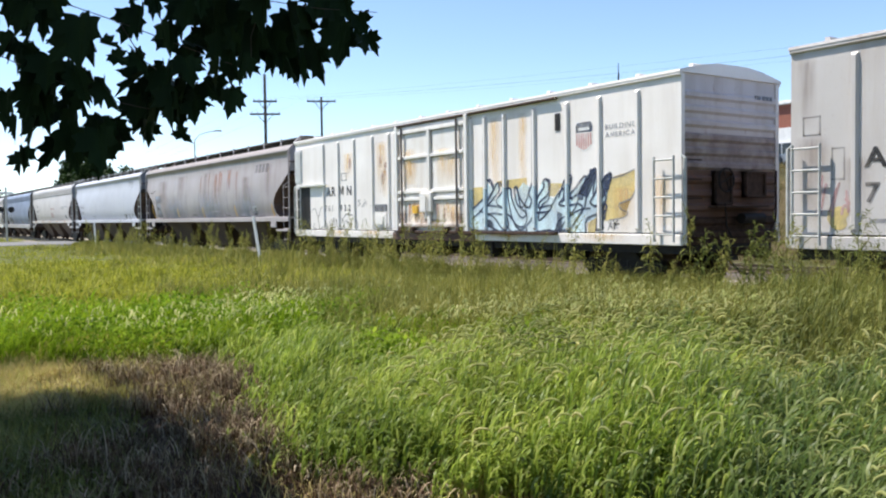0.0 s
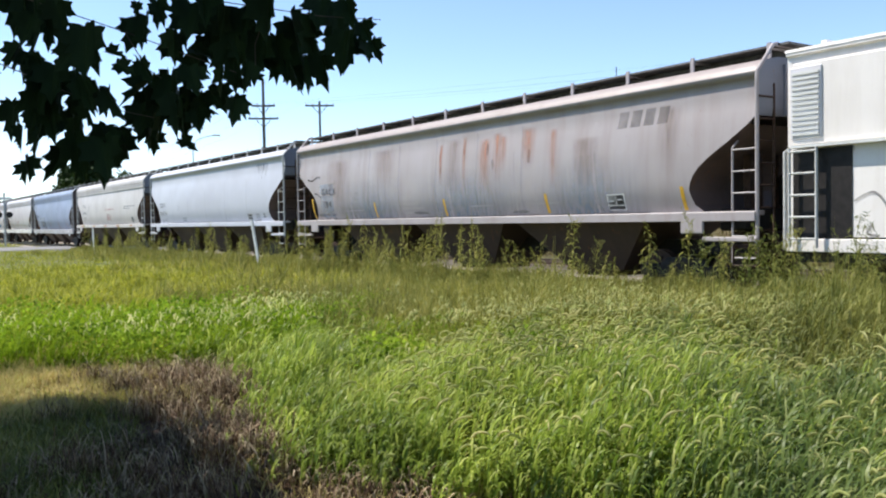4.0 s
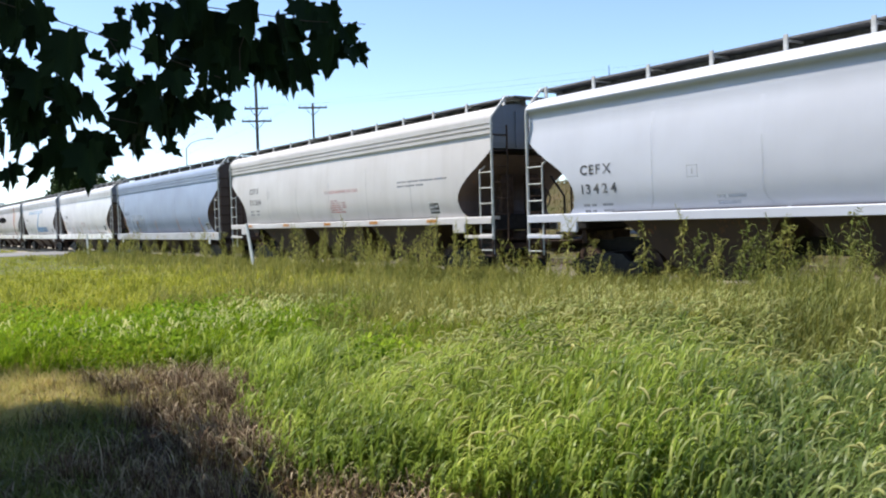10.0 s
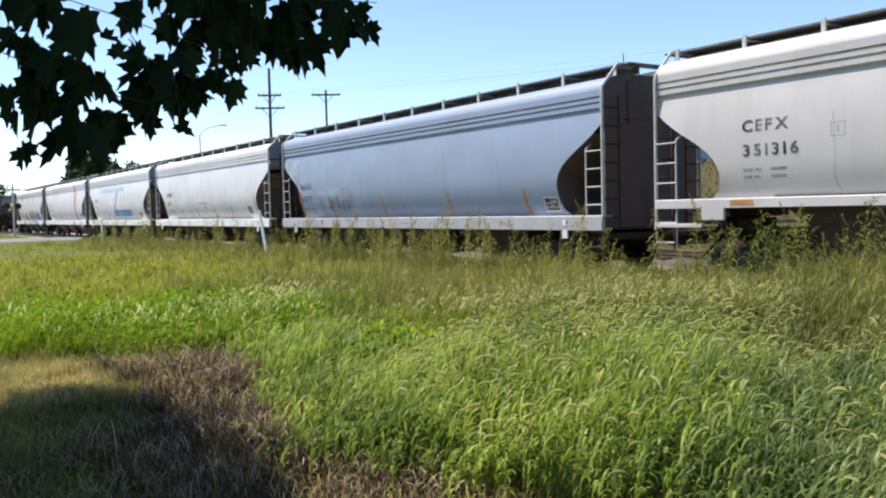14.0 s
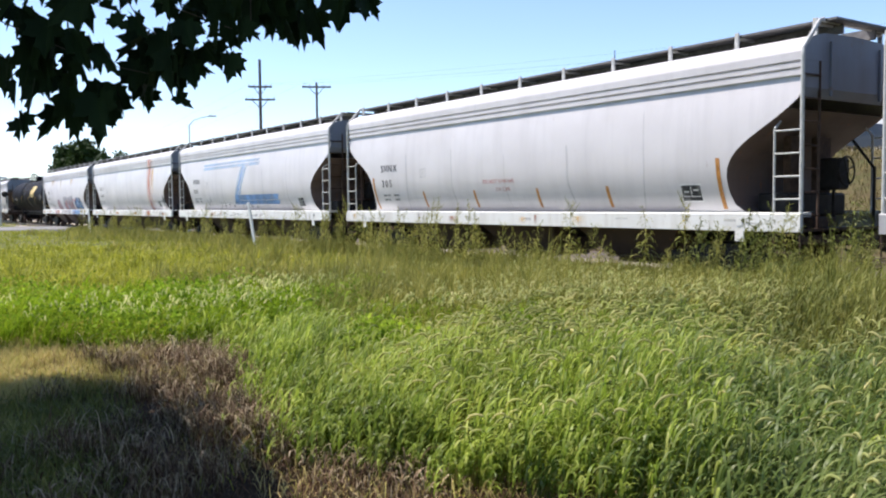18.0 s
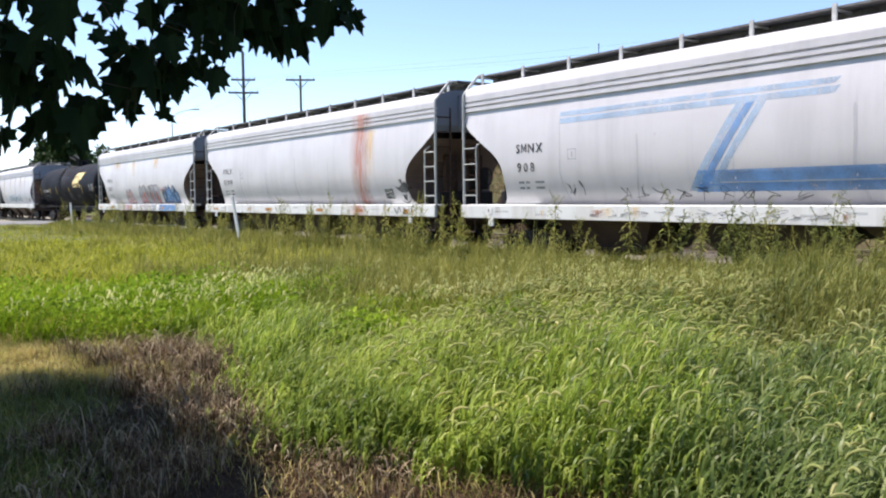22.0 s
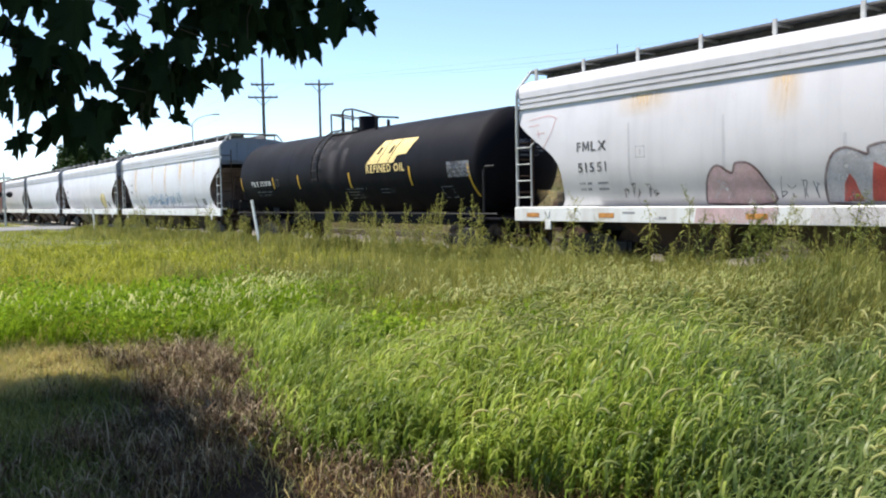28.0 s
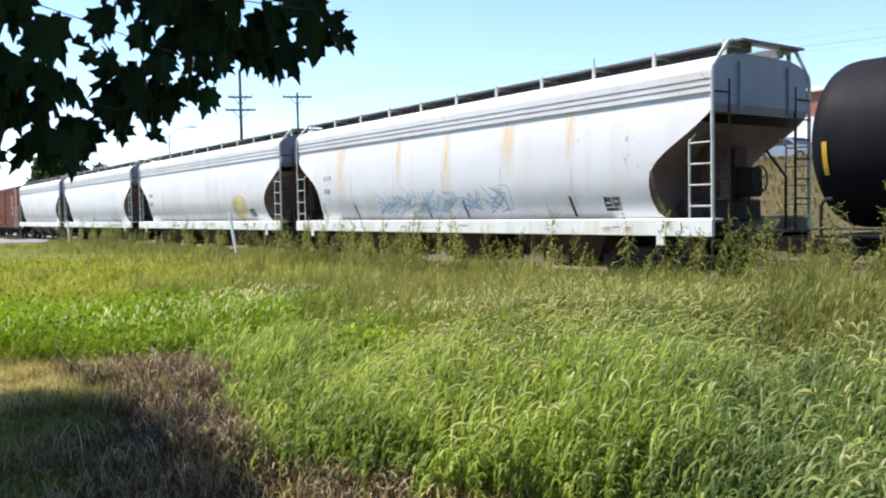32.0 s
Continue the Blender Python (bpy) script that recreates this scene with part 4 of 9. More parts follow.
def scribble(car, sf, mat, x, z, w, h, seed, n=5, width=0.03, name="spray_line", label="sprayed scrawl"):
    """A loose scrawl: small letter-like shapes of two or three quick strokes each."""
    rnd = random.Random(seed)
    for i in range(n):
        s = Shape()
        cw = w / n
        x0 = cw * (i + rnd.uniform(-0.1, 0.2))
        gh = h * rnd.uniform(0.55, 1.0)
        lean = rnd.uniform(-0.1, 0.35)
        for k in range(rnd.choice((2, 2, 3))):
            a = (rnd.uniform(0, 0.5), rnd.choice((0.0, 0.1, 0.9, 1.0)))
            b2 = (rnd.uniform(0.3, 1.0), rnd.uniform(0.2, 0.9))
            c = (rnd.uniform(0.3, 1.05), rnd.uniform(0.0, 1.0))
            d = (rnd.uniform(0.0, 0.8), rnd.uniform(0.0, 0.7))
            ctrl = [(x0 + (u + lean * v) * cw * 0.9, v * gh) for u, v in (a, b2, c, d)[:rnd.choice((3, 4))]]
            t = stroke(curve_pts(ctrl), width * rnd.uniform(0.6, 1.15), sf, x, z, 0.006 + 0.0004 * k)
            s.put(t.v, t.f)
        part(name, s.mesh(name, M[mat]), car, label)


def blob(car, sf, mat, x, z, w, h, seed, lift=0.005, name="spray_patch", label="sprayed colour patch"):
    """An uneven filled patch, in thin rows so that it follows the curved side."""
    rnd = random.Random(seed)
    ph = [rnd.uniform(0, 6.28) for _ in range(6)]
    rows = 9
    vs, fs = [], []
    for j in range(rows + 1):
        v = j / rows
        half = w / 2 * (max(0.0, 1 - abs(2 * v - 1) ** 3.5) ** 0.5 * 0.95 + 0.03)
        a = -half + 0.08 * w * math.sin(5 * v + ph[0]) + 0.03 * w * math.sin(17 * v + ph[1])
        b2 = half + 0.08 * w * math.sin(6 * v + ph[2]) + 0.03 * w * math.sin(15 * v + ph[3])
        zz = z + h * v
        vs += [(x + w / 2 + a, -sf(zz) - lift, zz), (x + w / 2 + b2, -sf(zz) - lift, zz)]
    for j in range(rows):
        fs.append((2 * j, 2 * j + 1, 2 * j + 3, 2 * j + 2))
    part(name, mesh_of(name, vs, fs, M[mat]), car, label)


def drip(car, sf, mat, x, w, z0, z1, seed, lift=0.0045):
    vs, fs = [], []
    n = 12
    for j in range(n + 1):
        zz = z0 + (z1 - z0) * j / n
        vs += [(x - w / 2, -sf(zz) - lift, zz), (x + w / 2, -sf(zz) - lift, zz)]
    for j in range(n):
        fs.append((2 * j, 2 * j + 1, 2 * j + 3, 2 * j + 2))
    part("stain_shade_run", mesh_of("stain_shade_run", vs, fs, M[mat]), car, "stain and painted shading down the side")


def boxcar(name, left, right, label, mat, plug=True, door=None, end_mat="end", ribs=None):
    """An insulated boxcar: ribbed sides, wide plug door with its frame and bars, corrugated ends, overhanging roof."""
    car, L = car_base(name, left, right, label, "boxcar")
    w, z0, z1 = 1.58, 0.98, 4.36
    door = door or (-1.85, 1.85)

    def surface(z):
        return w

    for sy in (-1, 1):
        s = Shape().box(-L / 2 + 0.02, L / 2 - 0.02, *sorted((sy * (w - 0.1), sy * w)), z0 + 0.25, z1)
        part("side_wall", s.mesh("side_wall", M[mat]), car)
        s = Shape().box(-L / 2, L / 2, *sorted((sy * (w - 0.04), sy * (w + 0.03))), z0, z0 + 0.22, 0.012)
        part("side_sill", s.mesh("side_sill", M[mat]), car, "long side sill")
        s = Shape().box(-L / 2, L / 2, *sorted((sy * (w - 0.02), sy * (w + 0.05))), z1 - 0.05, z1 + 0.05, 0.02)
        part("top_rail", s.mesh("top_rail", M[mat]), car, "bright top rail under the roof")
        rib = Shape().loft([[(-0.07, sy * w, z0 + 0.3), (-0.035, sy * (w + 0.055), z0 + 0.34), (0.035, sy * (w + 0.055), z0 + 0.34), (0.07, sy * w, z0 + 0.3)],
                            [(-0.07, sy * w, z1 - 0.18), (-0.035, sy * (w + 0.055), z1 - 0.24), (0.035, sy * (w + 0.055), z1 - 0.24), (0.07, sy * w, z1 - 0.18)]]).mesh("side_rib", M[mat])
        if ribs is None or sy > 0:
            n = 7
            at = [door[1] + 0.35 + (L / 2 - 1.35 - door[1] - 0.35) * i / (n - 1) for i in range(n)] + [door[0] - 0.35 - (L / 2 - 1.35 + door[0] - 0.35) * i / (n - 1) for i in range(n)]
        else:
            at = ribs
        for x in at:
            part("side_rib", rib, car, "", pose(x, 0, 0))
        # the door leaf with frame, cross bars, locking rods and box
        if sy < 0:
            y = -w - 0.03
            leaf = part("door", Shape().box(door[0], door[1], y - 0.03, y + 0.05, 1.32, 4.24, 0.01).mesh("door", M["boxdoor" if plug else mat]), car, "stained plug door")
            s = Shape()
            for a, b2, c, d in ((door[0] - 0.08, door[0] + 0.06, 1.2, 4.3), (door[1] - 0.06, door[1] + 0.08, 1.2, 4.3)):
                s.box(a, b2, y - 0.09, y + 0.03, c, d, 0.01)
            for z in (1.38, 2.13, 2.34, 3.34, 4.08):
                s.box(door[0] + 0.1, door[1] - 0.1, y - 0.085, y - 0.02, z - 0.045, z + 0.045, 0.01)
            part("door_frame", s.mesh("door_frame", M["boxdoor" if plug else mat]), leaf, "ribbed door frame and cross bars")
            for x in (door[0] + 0.36, door[1] - 0.36):
                part("locking_rod", Shape().bar((x, y - 0.11, 1.25), (x, y - 0.11, 4.22), 0.03, 8).mesh("locking_rod", M["doorsteel" if plug else mat]), leaf, "upright locking rod")
            c0 = (door[0] + door[1]) / 2
            part("centre_bar", Shape().box(c0 - 0.07, c0 + 0.07, y - 0.10, y - 0.02, 1.4, 4.1, 0.01).mesh("centre_bar", M["boxdoor" if plug else mat]), leaf)
            s = Shape().box(-0.3, 0.3, y - 0.15, y - 0.05, 1.75, 2.3, 0.02).bar((0.1, y - 0.19, 1.55), (0.1, y - 0.19, 2.2), 0.025)
            part("lock_box", s.mesh("lock_box", M["boxdoor" if plug else mat]), leaf, "door lock box")
            s = Shape().box(door[0] - 0.15, door[1] + 3.5, y - 0.08, y + 0.02, 4.27, 4.32, 0.01)
            part("door_rail", s.mesh("door_rail", M["brown_steel" if plug else mat]), car, "rusty upper door rail")
            s = Shape().box(door[0] - 0.15, door[1] + 3.5, y - 0.11, y + 0.02, 1.15, 1.23, 0.01)
            part("door_rail", s.mesh("door_rail", M["brown_steel"]), car, "rusty lower door rail")
            if plug:
                part("door_threshold", Shape().box(door[0] - 0.3, door[1] + 0.3, -w - 0.075, -w - 0.034, 0.96, 1.14, 0.008).mesh("door_threshold", M["rustend"]), car, "rust-brown sill under the plug door")
                for x in (door[0] + 0.3, door[0] + 0.9, door[1] - 0.9, door[1] - 0.3):
                    part("door_roller", Shape().box(x - 0.09, x + 0.09, y - 0.17, y - 0.02, 1.19, 1.33, 0.02).mesh("door_roller", M["brown_steel"]), leaf, "rusty door roller bracket")
        # corner ladders
        for ex in (-1, 1):
            x = ex * (L / 2 - 0.12)
            s = Shape().bar((x, sy * (w + 0.12), 1.05), (x, sy * (w + 0.12), 2.75), 0.028).bar((x - ex * 0.5, sy * (w + 0.12), 1.05), (x - ex * 0.5, sy * (w + 0.12), 2.75), 0.028)
            for i in range(5):
                s.bar((x, sy * (w + 0.13), 1.2 + i * 0.37), (x - ex * 0.5, sy * (w + 0.13), 1.2 + i * 0.37), 0.02)
            part("side_ladder", s.mesh("side_ladder", M["bar"]), car, "steel corner ladder")
    # ends with horizontal corrugations
    for ex in (-1, 1):
        s = Shape()
        prof = []
        z = z0
        while z < z1 - 0.5:
            prof += [(z, 0.0), (z + 0.10, 0.0), (z + 0.15, 0.055), (z + 0.23, 0.055)]
            z += 0.28
        prof += [(z, 0.0), (z1, 0.0)]
        vs, fs = [], []
        for zz, o in prof:
            x = ex * (L / 2 - 0.06 + o)
            vs += [(ex * (L / 2 - 0.06), -w, zz), (x, -w + 0.15, zz), (x, w - 0.15, zz), (ex * (L / 2 - 0.06), w, zz)]
        for j in range(len(prof) - 1):
            for c in range(3):
                a = j * 4 + c
                fs.append((a, a + 1, a + 5, a + 4) if ex > 0 else (a, a + 4, a + 5, a + 1))
        k = len(vs)
        x = ex * (L / 2 - 0.06)
        vs += [(x, -w, z1), (x, w, z1), (x, w * 0.62, z1 + 0.19), (x, 0.3 * w, z1 + 0.25), (x, -0.3 * w, z1 + 0.25), (x, -w * 0.62, z1 + 0.19)]
        fs.append((k, k + 1, k + 2, k + 3, k + 4, k + 5))
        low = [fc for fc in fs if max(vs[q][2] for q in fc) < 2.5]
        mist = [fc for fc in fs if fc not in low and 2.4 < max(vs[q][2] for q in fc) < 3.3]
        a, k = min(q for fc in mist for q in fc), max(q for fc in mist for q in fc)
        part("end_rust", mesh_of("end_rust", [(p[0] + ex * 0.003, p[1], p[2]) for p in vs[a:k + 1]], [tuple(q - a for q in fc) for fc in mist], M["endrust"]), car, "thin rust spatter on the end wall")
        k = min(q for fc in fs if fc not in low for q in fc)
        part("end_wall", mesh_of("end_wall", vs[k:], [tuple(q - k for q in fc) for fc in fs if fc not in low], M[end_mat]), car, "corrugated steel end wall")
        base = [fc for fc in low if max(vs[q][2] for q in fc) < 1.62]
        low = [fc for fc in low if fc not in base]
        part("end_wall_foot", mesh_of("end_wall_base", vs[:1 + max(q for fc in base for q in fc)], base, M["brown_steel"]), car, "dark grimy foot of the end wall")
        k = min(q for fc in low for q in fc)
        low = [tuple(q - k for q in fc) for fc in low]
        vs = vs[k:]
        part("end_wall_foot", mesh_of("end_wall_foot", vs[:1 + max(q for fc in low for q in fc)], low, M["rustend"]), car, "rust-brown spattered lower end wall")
        s = Shape().tube([(ex * (L / 2 + 0.05), -w + 0.02, 1.0), (ex * (L / 2 + 0.05), -w + 0.02, 2.7), (ex * (L / 2 - 0.03), -w + 0.02, 2.75)], 0.035)
        stile = part("end_ladder", s.mesh("end_ladder", M["bar"]), car, "steel end ladder")
        rung = Shape().bar((ex * (L / 2 + 0.05), -w, 0), (ex * (L / 2 + 0.05), -w + 0.52, 0), 0.016).mesh("rung", M["brown_steel"])
        for i in range(5):
            part("rung", rung, stile, "", pose(0, 0, 1.15 + i * 0.38))
        # brake gear: a framed housing with its wheel, a valve box, a cylinder and the rods between them
        xa, xb = ex * (L / 2 - 0.02), ex * (L / 2 + 0.12)
        for y, zz, a, b2 in ((-0.42, 2.12, 0.26, 0.34), (0.62, 2.2, 0.34, 0.27)):
            s = Shape().box(*sorted((xa, xb - ex * 0.05)), y - a, y + a, zz - b2, zz + b2, 0.02)
            for c, d, e, f in ((-a, -a + 0.05, -b2, b2), (a - 0.05, a, -b2, b2), (-a, a, -b2, -b2 + 0.05), (-a, a, b2 - 0.05, b2)):
                s.box(*sorted((xa, xb)), y + c, y + d, zz + e, zz + f, 0.008)
            part("brake_housing", s.mesh("brake_housing", M["brown_steel"]), car, "rusty framed brake housing on the end")
        s = Shape().tube([(xb + ex * 0.03, -0.42 + 0.24 * math.cos(a), 2.28 + 0.24 * math.sin(a)) for a in np.linspace(0, 2 * math.pi, 17)], 0.018, 6)
        for a in (0.4, 1.97, 3.54, 5.11):
            s.bar((xb + ex * 0.03, -0.42, 2.28), (xb + ex * 0.03, -0.42 + 0.25 * math.cos(a), 2.28 + 0.25 * math.sin(a)), 0.013)
        part("brake_wheel", s.mesh("brake_wheel", M["steel"]), car, "spoked brake wheel")
        part("brake_cylinder", Shape().bar((xb, 0.1, 1.5), (xb, 0.8, 1.5), 0.11, 12).mesh("brake_cylinder", M["steel"]), car, "dark brake cylinder")
        part("brake_rod", Shape().tube([(xb, -0.42, 1.8), (xb, -0.38, 1.35), (xb, -0.2, 1.1)], 0.02, 6).mesh("brake_rod", M["steel"]), car)
        part("brake_rod", Shape().tube([(xb, 1.28, 2.5), (xb, 1.28, 1.5), (xb, 1.0, 1.1)], 0.024, 6).mesh("brake_rod", M["brown_steel"]), car)
        part("end_step", Shape().box(*sorted((xa, ex * (L / 2 + 0.22))), -0.8, 0.9, 1.72, 1.76, 0.006).mesh("end_step", M["brown_steel"]), car, "narrow rusty brake step")
        if ex > 0:
            for y, a in ((0.72, 0.2), (0.98, 0.1), (1.10, 0.1), (1.22, 0.1)):
                part("number_bar", Shape().box(L / 2 - 0.01, L / 2 - 0.003, y, y + a, 3.98, 4.07).mesh("number_bar", M["faded"]), car, "faded dark marking")
    s = Shape()
    pr = [(-w - 0.06, z1 + 0.02), (-w - 0.05, z1 + 0.07), (-w * 0.62, z1 + 0.21), (-0.3 * w, z1 + 0.27), (0.3 * w, z1 + 0.27), (w * 0.62, z1 + 0.21), (w + 0.05, z1 + 0.07), (w + 0.06, z1 + 0.02)]
    s.loft([[(x, y, z) for y, z in pr] for x in np.linspace(-L / 2, L / 2, 12)], closed=True)
    for i in range(13):
        x = -L / 2 + 0.3 + (L - 0.6) * i / 12
        s.box(x - 0.05, x + 0.05, -w * 0.6, w * 0.6, z1 + 0.2, z1 + 0.275)
    part("roof", s.mesh("roof", M[mat]), car, "ribbed steel roof")
    part("floor_frame", Shape().box(-L / 2 + 0.1, L / 2 - 0.1, -w + 0.15, w - 0.15, 0.8, 1.24).box(-L / 2 + 0.1, L / 2 - 0.1, -0.3, 0.3, 0.62, 0.8).mesh("floor_frame", M["steel"]), car)
    for i in range(9):
        x = -L / 2 + 3.6 + (L - 7.2) * i / 8
        part("cross_bearer", Shape().box(x - 0.05, x + 0.05, -w + 0.1, w - 0.1, 0.55, 0.97, 0.01).mesh("cross_bearer", M["steel"]), car, "dark steel cross bearer")
    part("air_tank", Shape().bar((-1.6, -0.75, 0.66), (-0.4, -0.75, 0.66), 0.2, 14).mesh("air_tank", M["steel"]), car, "dark air reservoir")
    running_gear(car, L)
    return car, L, surface


def shield(car, sf, x, z, k=1.0):
    """A plain rounded badge: white ground, upright red stripes, a dark band above."""
    out = [(0.02, 0.40), (0.0, 0.50), (0.06, 0.60), (0.25, 0.57), (0.44, 0.60), (0.5, 0.50), (0.48, 0.40), (0.5, 0.22), (0.44, 0.09), (0.34, 0.02), (0.25, 0.0), (0.16, 0.02), (0.06, 0.09), (0.0, 0.22)]
    part("shield_badge", decal([(u * k, v * k) for u, v in out], sf, x, z, 0.004).mesh("shield_badge", M["whitemark"]), car, "pale rounded badge")
    for i in range(7):
        u = 0.03 + i * 0.066
        lo = 0.03 + 0.10 * abs(i - 3) ** 1.6 / 6
        area(car, sf, [(x + u * k, z + lo * k), (x + (u + 0.036) * k, z + lo * k), (x + (u + 0.036) * k, z + 0.36 * k), (x + u * k, z + 0.36 * k)], "redink", 0.007, "badge_stripe", "red stripe")
    band = [(0.02, 0.38), (0.48, 0.38), (0.49, 0.50), (0.44, 0.585), (0.25, 0.555), (0.06, 0.585), (0.01, 0.50)]
    area(car, sf, [(x + u * k, z + v * k) for u, v in band], "navy", 0.007, "badge_band", "dark blue band")
    area(car, sf, [(x + u * k, z + v * k) for u, v in ((0.09, 0.42), (0.41, 0.42), (0.41, 0.48), (0.09, 0.48))], "whitemark", 0.010, "badge_bar", "pale bar")


def repaint(car, sf, x, z, w, h):
    area(car, sf, [(x, z), (x + w, z), (x + w, z + h), (x, z + h)], "patch", 0.0022, "repaint_patch", "pale repainted panel")


# the train, from the head of what is seen to its tail
car, L, sf = boxcar("insulated_boxcar", -8.72, 9.1, "weathered white insulated boxcar with black lettering", "boxdull", ribs=[v - 0.19 for v in (-7.56, -6.5, -5.4, -4.3, -3.3, -2.3, 2.4, 3.4, 4.4, 5.4, 6.4, 7.5)], end_mat="boxend")
marks(car, lettering("ARMN", 0.32, M["black"], sf, -7.41 - 0.19, 2.32, 1.2), "lettering", "black owner code")
marks(car, lettering("76", 0.32, M["black"], sf, -7.38 - 0.19, 1.76, 1.1), "lettering", "black car number")
part("outline_mark", bars_of(sf, -7.5, 1.42, [(0.56,)], 0.07, 0.12).mesh("outline_mark", M["faded"]), car)
part("outline_mark", bars_of(sf, -6.84, 1.42, [(0.3,)], 0.07, 0.12).mesh("outline_mark", M["faded"]), car)
for a, b2, c, d in ((-8.67, -8.64, 2.89, 3.22), (-8.37, -8.34, 2.89, 3.22), (-8.67, -8.34, 2.89, 2.92), (-8.67, -8.34, 3.19, 3.22)):
    area(car, sf, [(a, c), (b2, c), (b2, d), (a, d)], "scrapeshade", 0.004, "panel_edge", "dark edge of a small access panel")
for a, b2, c, d in ((-8.15, -8.12, 2.13, 2.67), (-7.94, -7.91, 2.13, 2.67), (-8.15, -7.91, 2.13, 2.16), (-8.15, -7.91, 2.64, 2.67)):
    area(car, sf, [(a, c), (b2, c), (b2, d), (a, d)], "scrapeshade", 0.004, "panel_edge", "dark edge of a small access panel")
for x, w, z0, z1 in ((-8.5, 0.7, 1.3, 2.9), (-7.75, 0.5, 1.3, 2.5), (-6.9, 0.6, 1.3, 2.0), (-8.6, 0.4, 2.9, 4.2)):
    drip(car, sf, "browning", x, w, z0, z1, int(20 - x * 7))
scribble(car, sf, "spraypink", -8.45, 1.5, 0.6, 0.9, 5, 3, 0.05)
blob(car, sf, "sprayyellow", -8.2, 1.3, 0.35, 0.4, 3)

car, L, sf = boxcar("insulated_boxcar", -28.9, -11.05, "weathered white insulated boxcar sprayed with blue and yellow lettering", "boxwhite", door=(-1.65, 1.85), ribs=[v + 19.975 for v in (-26.6, -25.5, -24.4, -23.2, -22.2, -21.86, -18.0, -17.39, -16.6, -15.46, -14.32, -13.3, -12.2)], end_mat="boxend")
X0 = (-28.9 - 11.05) / 2
shield(car, sf, -14.05 - X0, 3.02, 1.1)
marks(car, lettering("BUILDING", 0.11, M["faded"], sf, -13.12 - X0, 3.44, 1.15), "lettering")
marks(car, lettering("AMERICA", 0.11, M["faded"], sf, -13.12 - X0, 3.27, 1.15), "lettering")
for ch, x in (("A", -26.42), ("R", -26.02), ("M", -25.46), ("N", -24.93)):
    marks(car, lettering(ch, 0.31, M["black"], sf, x - X0, 2.37, 1.1), "lettering", "black owner code letter")
for ch, x in (("7", -26.53), ("6", -26.28), ("1", -25.99), ("9", -25.42), ("3", -25.12), ("2", -24.83)):
    marks(car, lettering(ch, 0.21, M["black"], sf, x - X0, 1.85), "lettering", "black car number digit")
# the sprayed piece: yellow cloud, pale blue letter bodies with navy shadows and outlines
area(car, sf, [(1.64, 2.35), (2.48, 2.37), (2.52, 2.10), (1.96, 1.79), (1.62, 1.69)], "sprayyellow", 0.003)
area(car, sf, [(3.04, 2.49), (4.23, 2.53), (4.23, 2.26), (3.79, 2.27), (3.19, 2.34)], "sprayyellow", 0.003)
area(car, sf, [(4.71, 2.38), (5.51, 2.34), (5.24, 2.05), (4.98, 2.05)], "sprayyellow", 0.003)
area(car, sf, [(6.94, 2.39), (7.33, 2.43), (7.76, 2.55), (7.78, 2.29), (7.60, 1.96), (7.25, 1.83), (7.33, 1.71), (7.49, 1.65), (7.38, 1.55), (6.94, 1.49), (6.59, 1.43), (6.53, 1.23), (6.30, 1.23), (6.30, 1.43), (6.71, 1.64), (6.86, 1.92)], "sprayyellow", 0.003)
area(car, sf, [(1.92, 1.23), (1.96, 1.74), (2.21, 1.91), (2.52, 2.10), (2.62, 2.51), (2.80, 2.36), (3.04, 2.47), (3.15, 2.34), (2.95, 2.01), (3.38, 2.29), (3.64, 2.26), (3.71, 2.00), (3.94, 2.29), (4.09, 2.42), (4.33, 2.30), (4.47, 2.48), (4.54, 1.98), (4.78, 2.42), (4.98, 2.43), (5.01, 2.05), (5.18, 2.01), (5.50, 2.26), (5.66, 2.12), (6.00, 2.24), (6.25, 2.48), (6.55, 2.57), (6.63, 2.22), (6.83, 2.37), (7.00, 2.49), (6.86, 2.21), (6.88, 1.92), (6.71, 1.64), (6.48, 1.51), (6.24, 1.43), (6.23, 1.23), (5.62, 1.23), (5.10, 1.25), (4.90, 1.23), (4.56, 1.23), (4.21, 1.23), (3.70, 1.23), (3.25, 1.23), (2.62, 1.23)], "skyblue", 0.0042)
area(car, sf, [(5.30, 1.70), (5.47, 1.65), (5.46, 1.28), (5.30, 1.23)], "navy", 0.0056, "spray_shadow", "navy sprayed letter shadow")
area(car, sf, [(6.07, 2.24), (6.37, 2.50), (6.49, 2.47), (6.25, 2.19), (6.15, 1.94), (6.00, 1.94)], "navy", 0.0056, "spray_shadow", "navy sprayed letter shadow")
area(car, sf, [(2.55, 1.58), (2.86, 1.48), (2.94, 1.34), (2.66, 1.34)], "navy", 0.0056, "spray_shadow", "navy sprayed letter shadow")
area(car, sf, [(6.83, 2.37), (7.00, 2.51), (6.94, 2.29), (6.83, 2.17)], "navy", 0.0056, "spray_shadow", "navy sprayed letter shadow")
area(car, sf, [(6.37, 2.62), (6.58, 2.63), (6.55, 2.55), (6.34, 2.54)], "navy", 0.0056, "spray_shadow", "navy sprayed letter shadow")
area(car, sf, [(4.90, 1.23), (5.36, 1.30), (5.10, 1.23), (4.63, 1.23)], "navy", 0.0056, "spray_shadow", "navy sprayed letter shadow")
area(car, sf, [(6.60, 1.68), (6.88, 1.72), (6.85, 1.51), (6.62, 1.47)], "navy", 0.0056, "spray_shadow", "navy sprayed letter shadow")
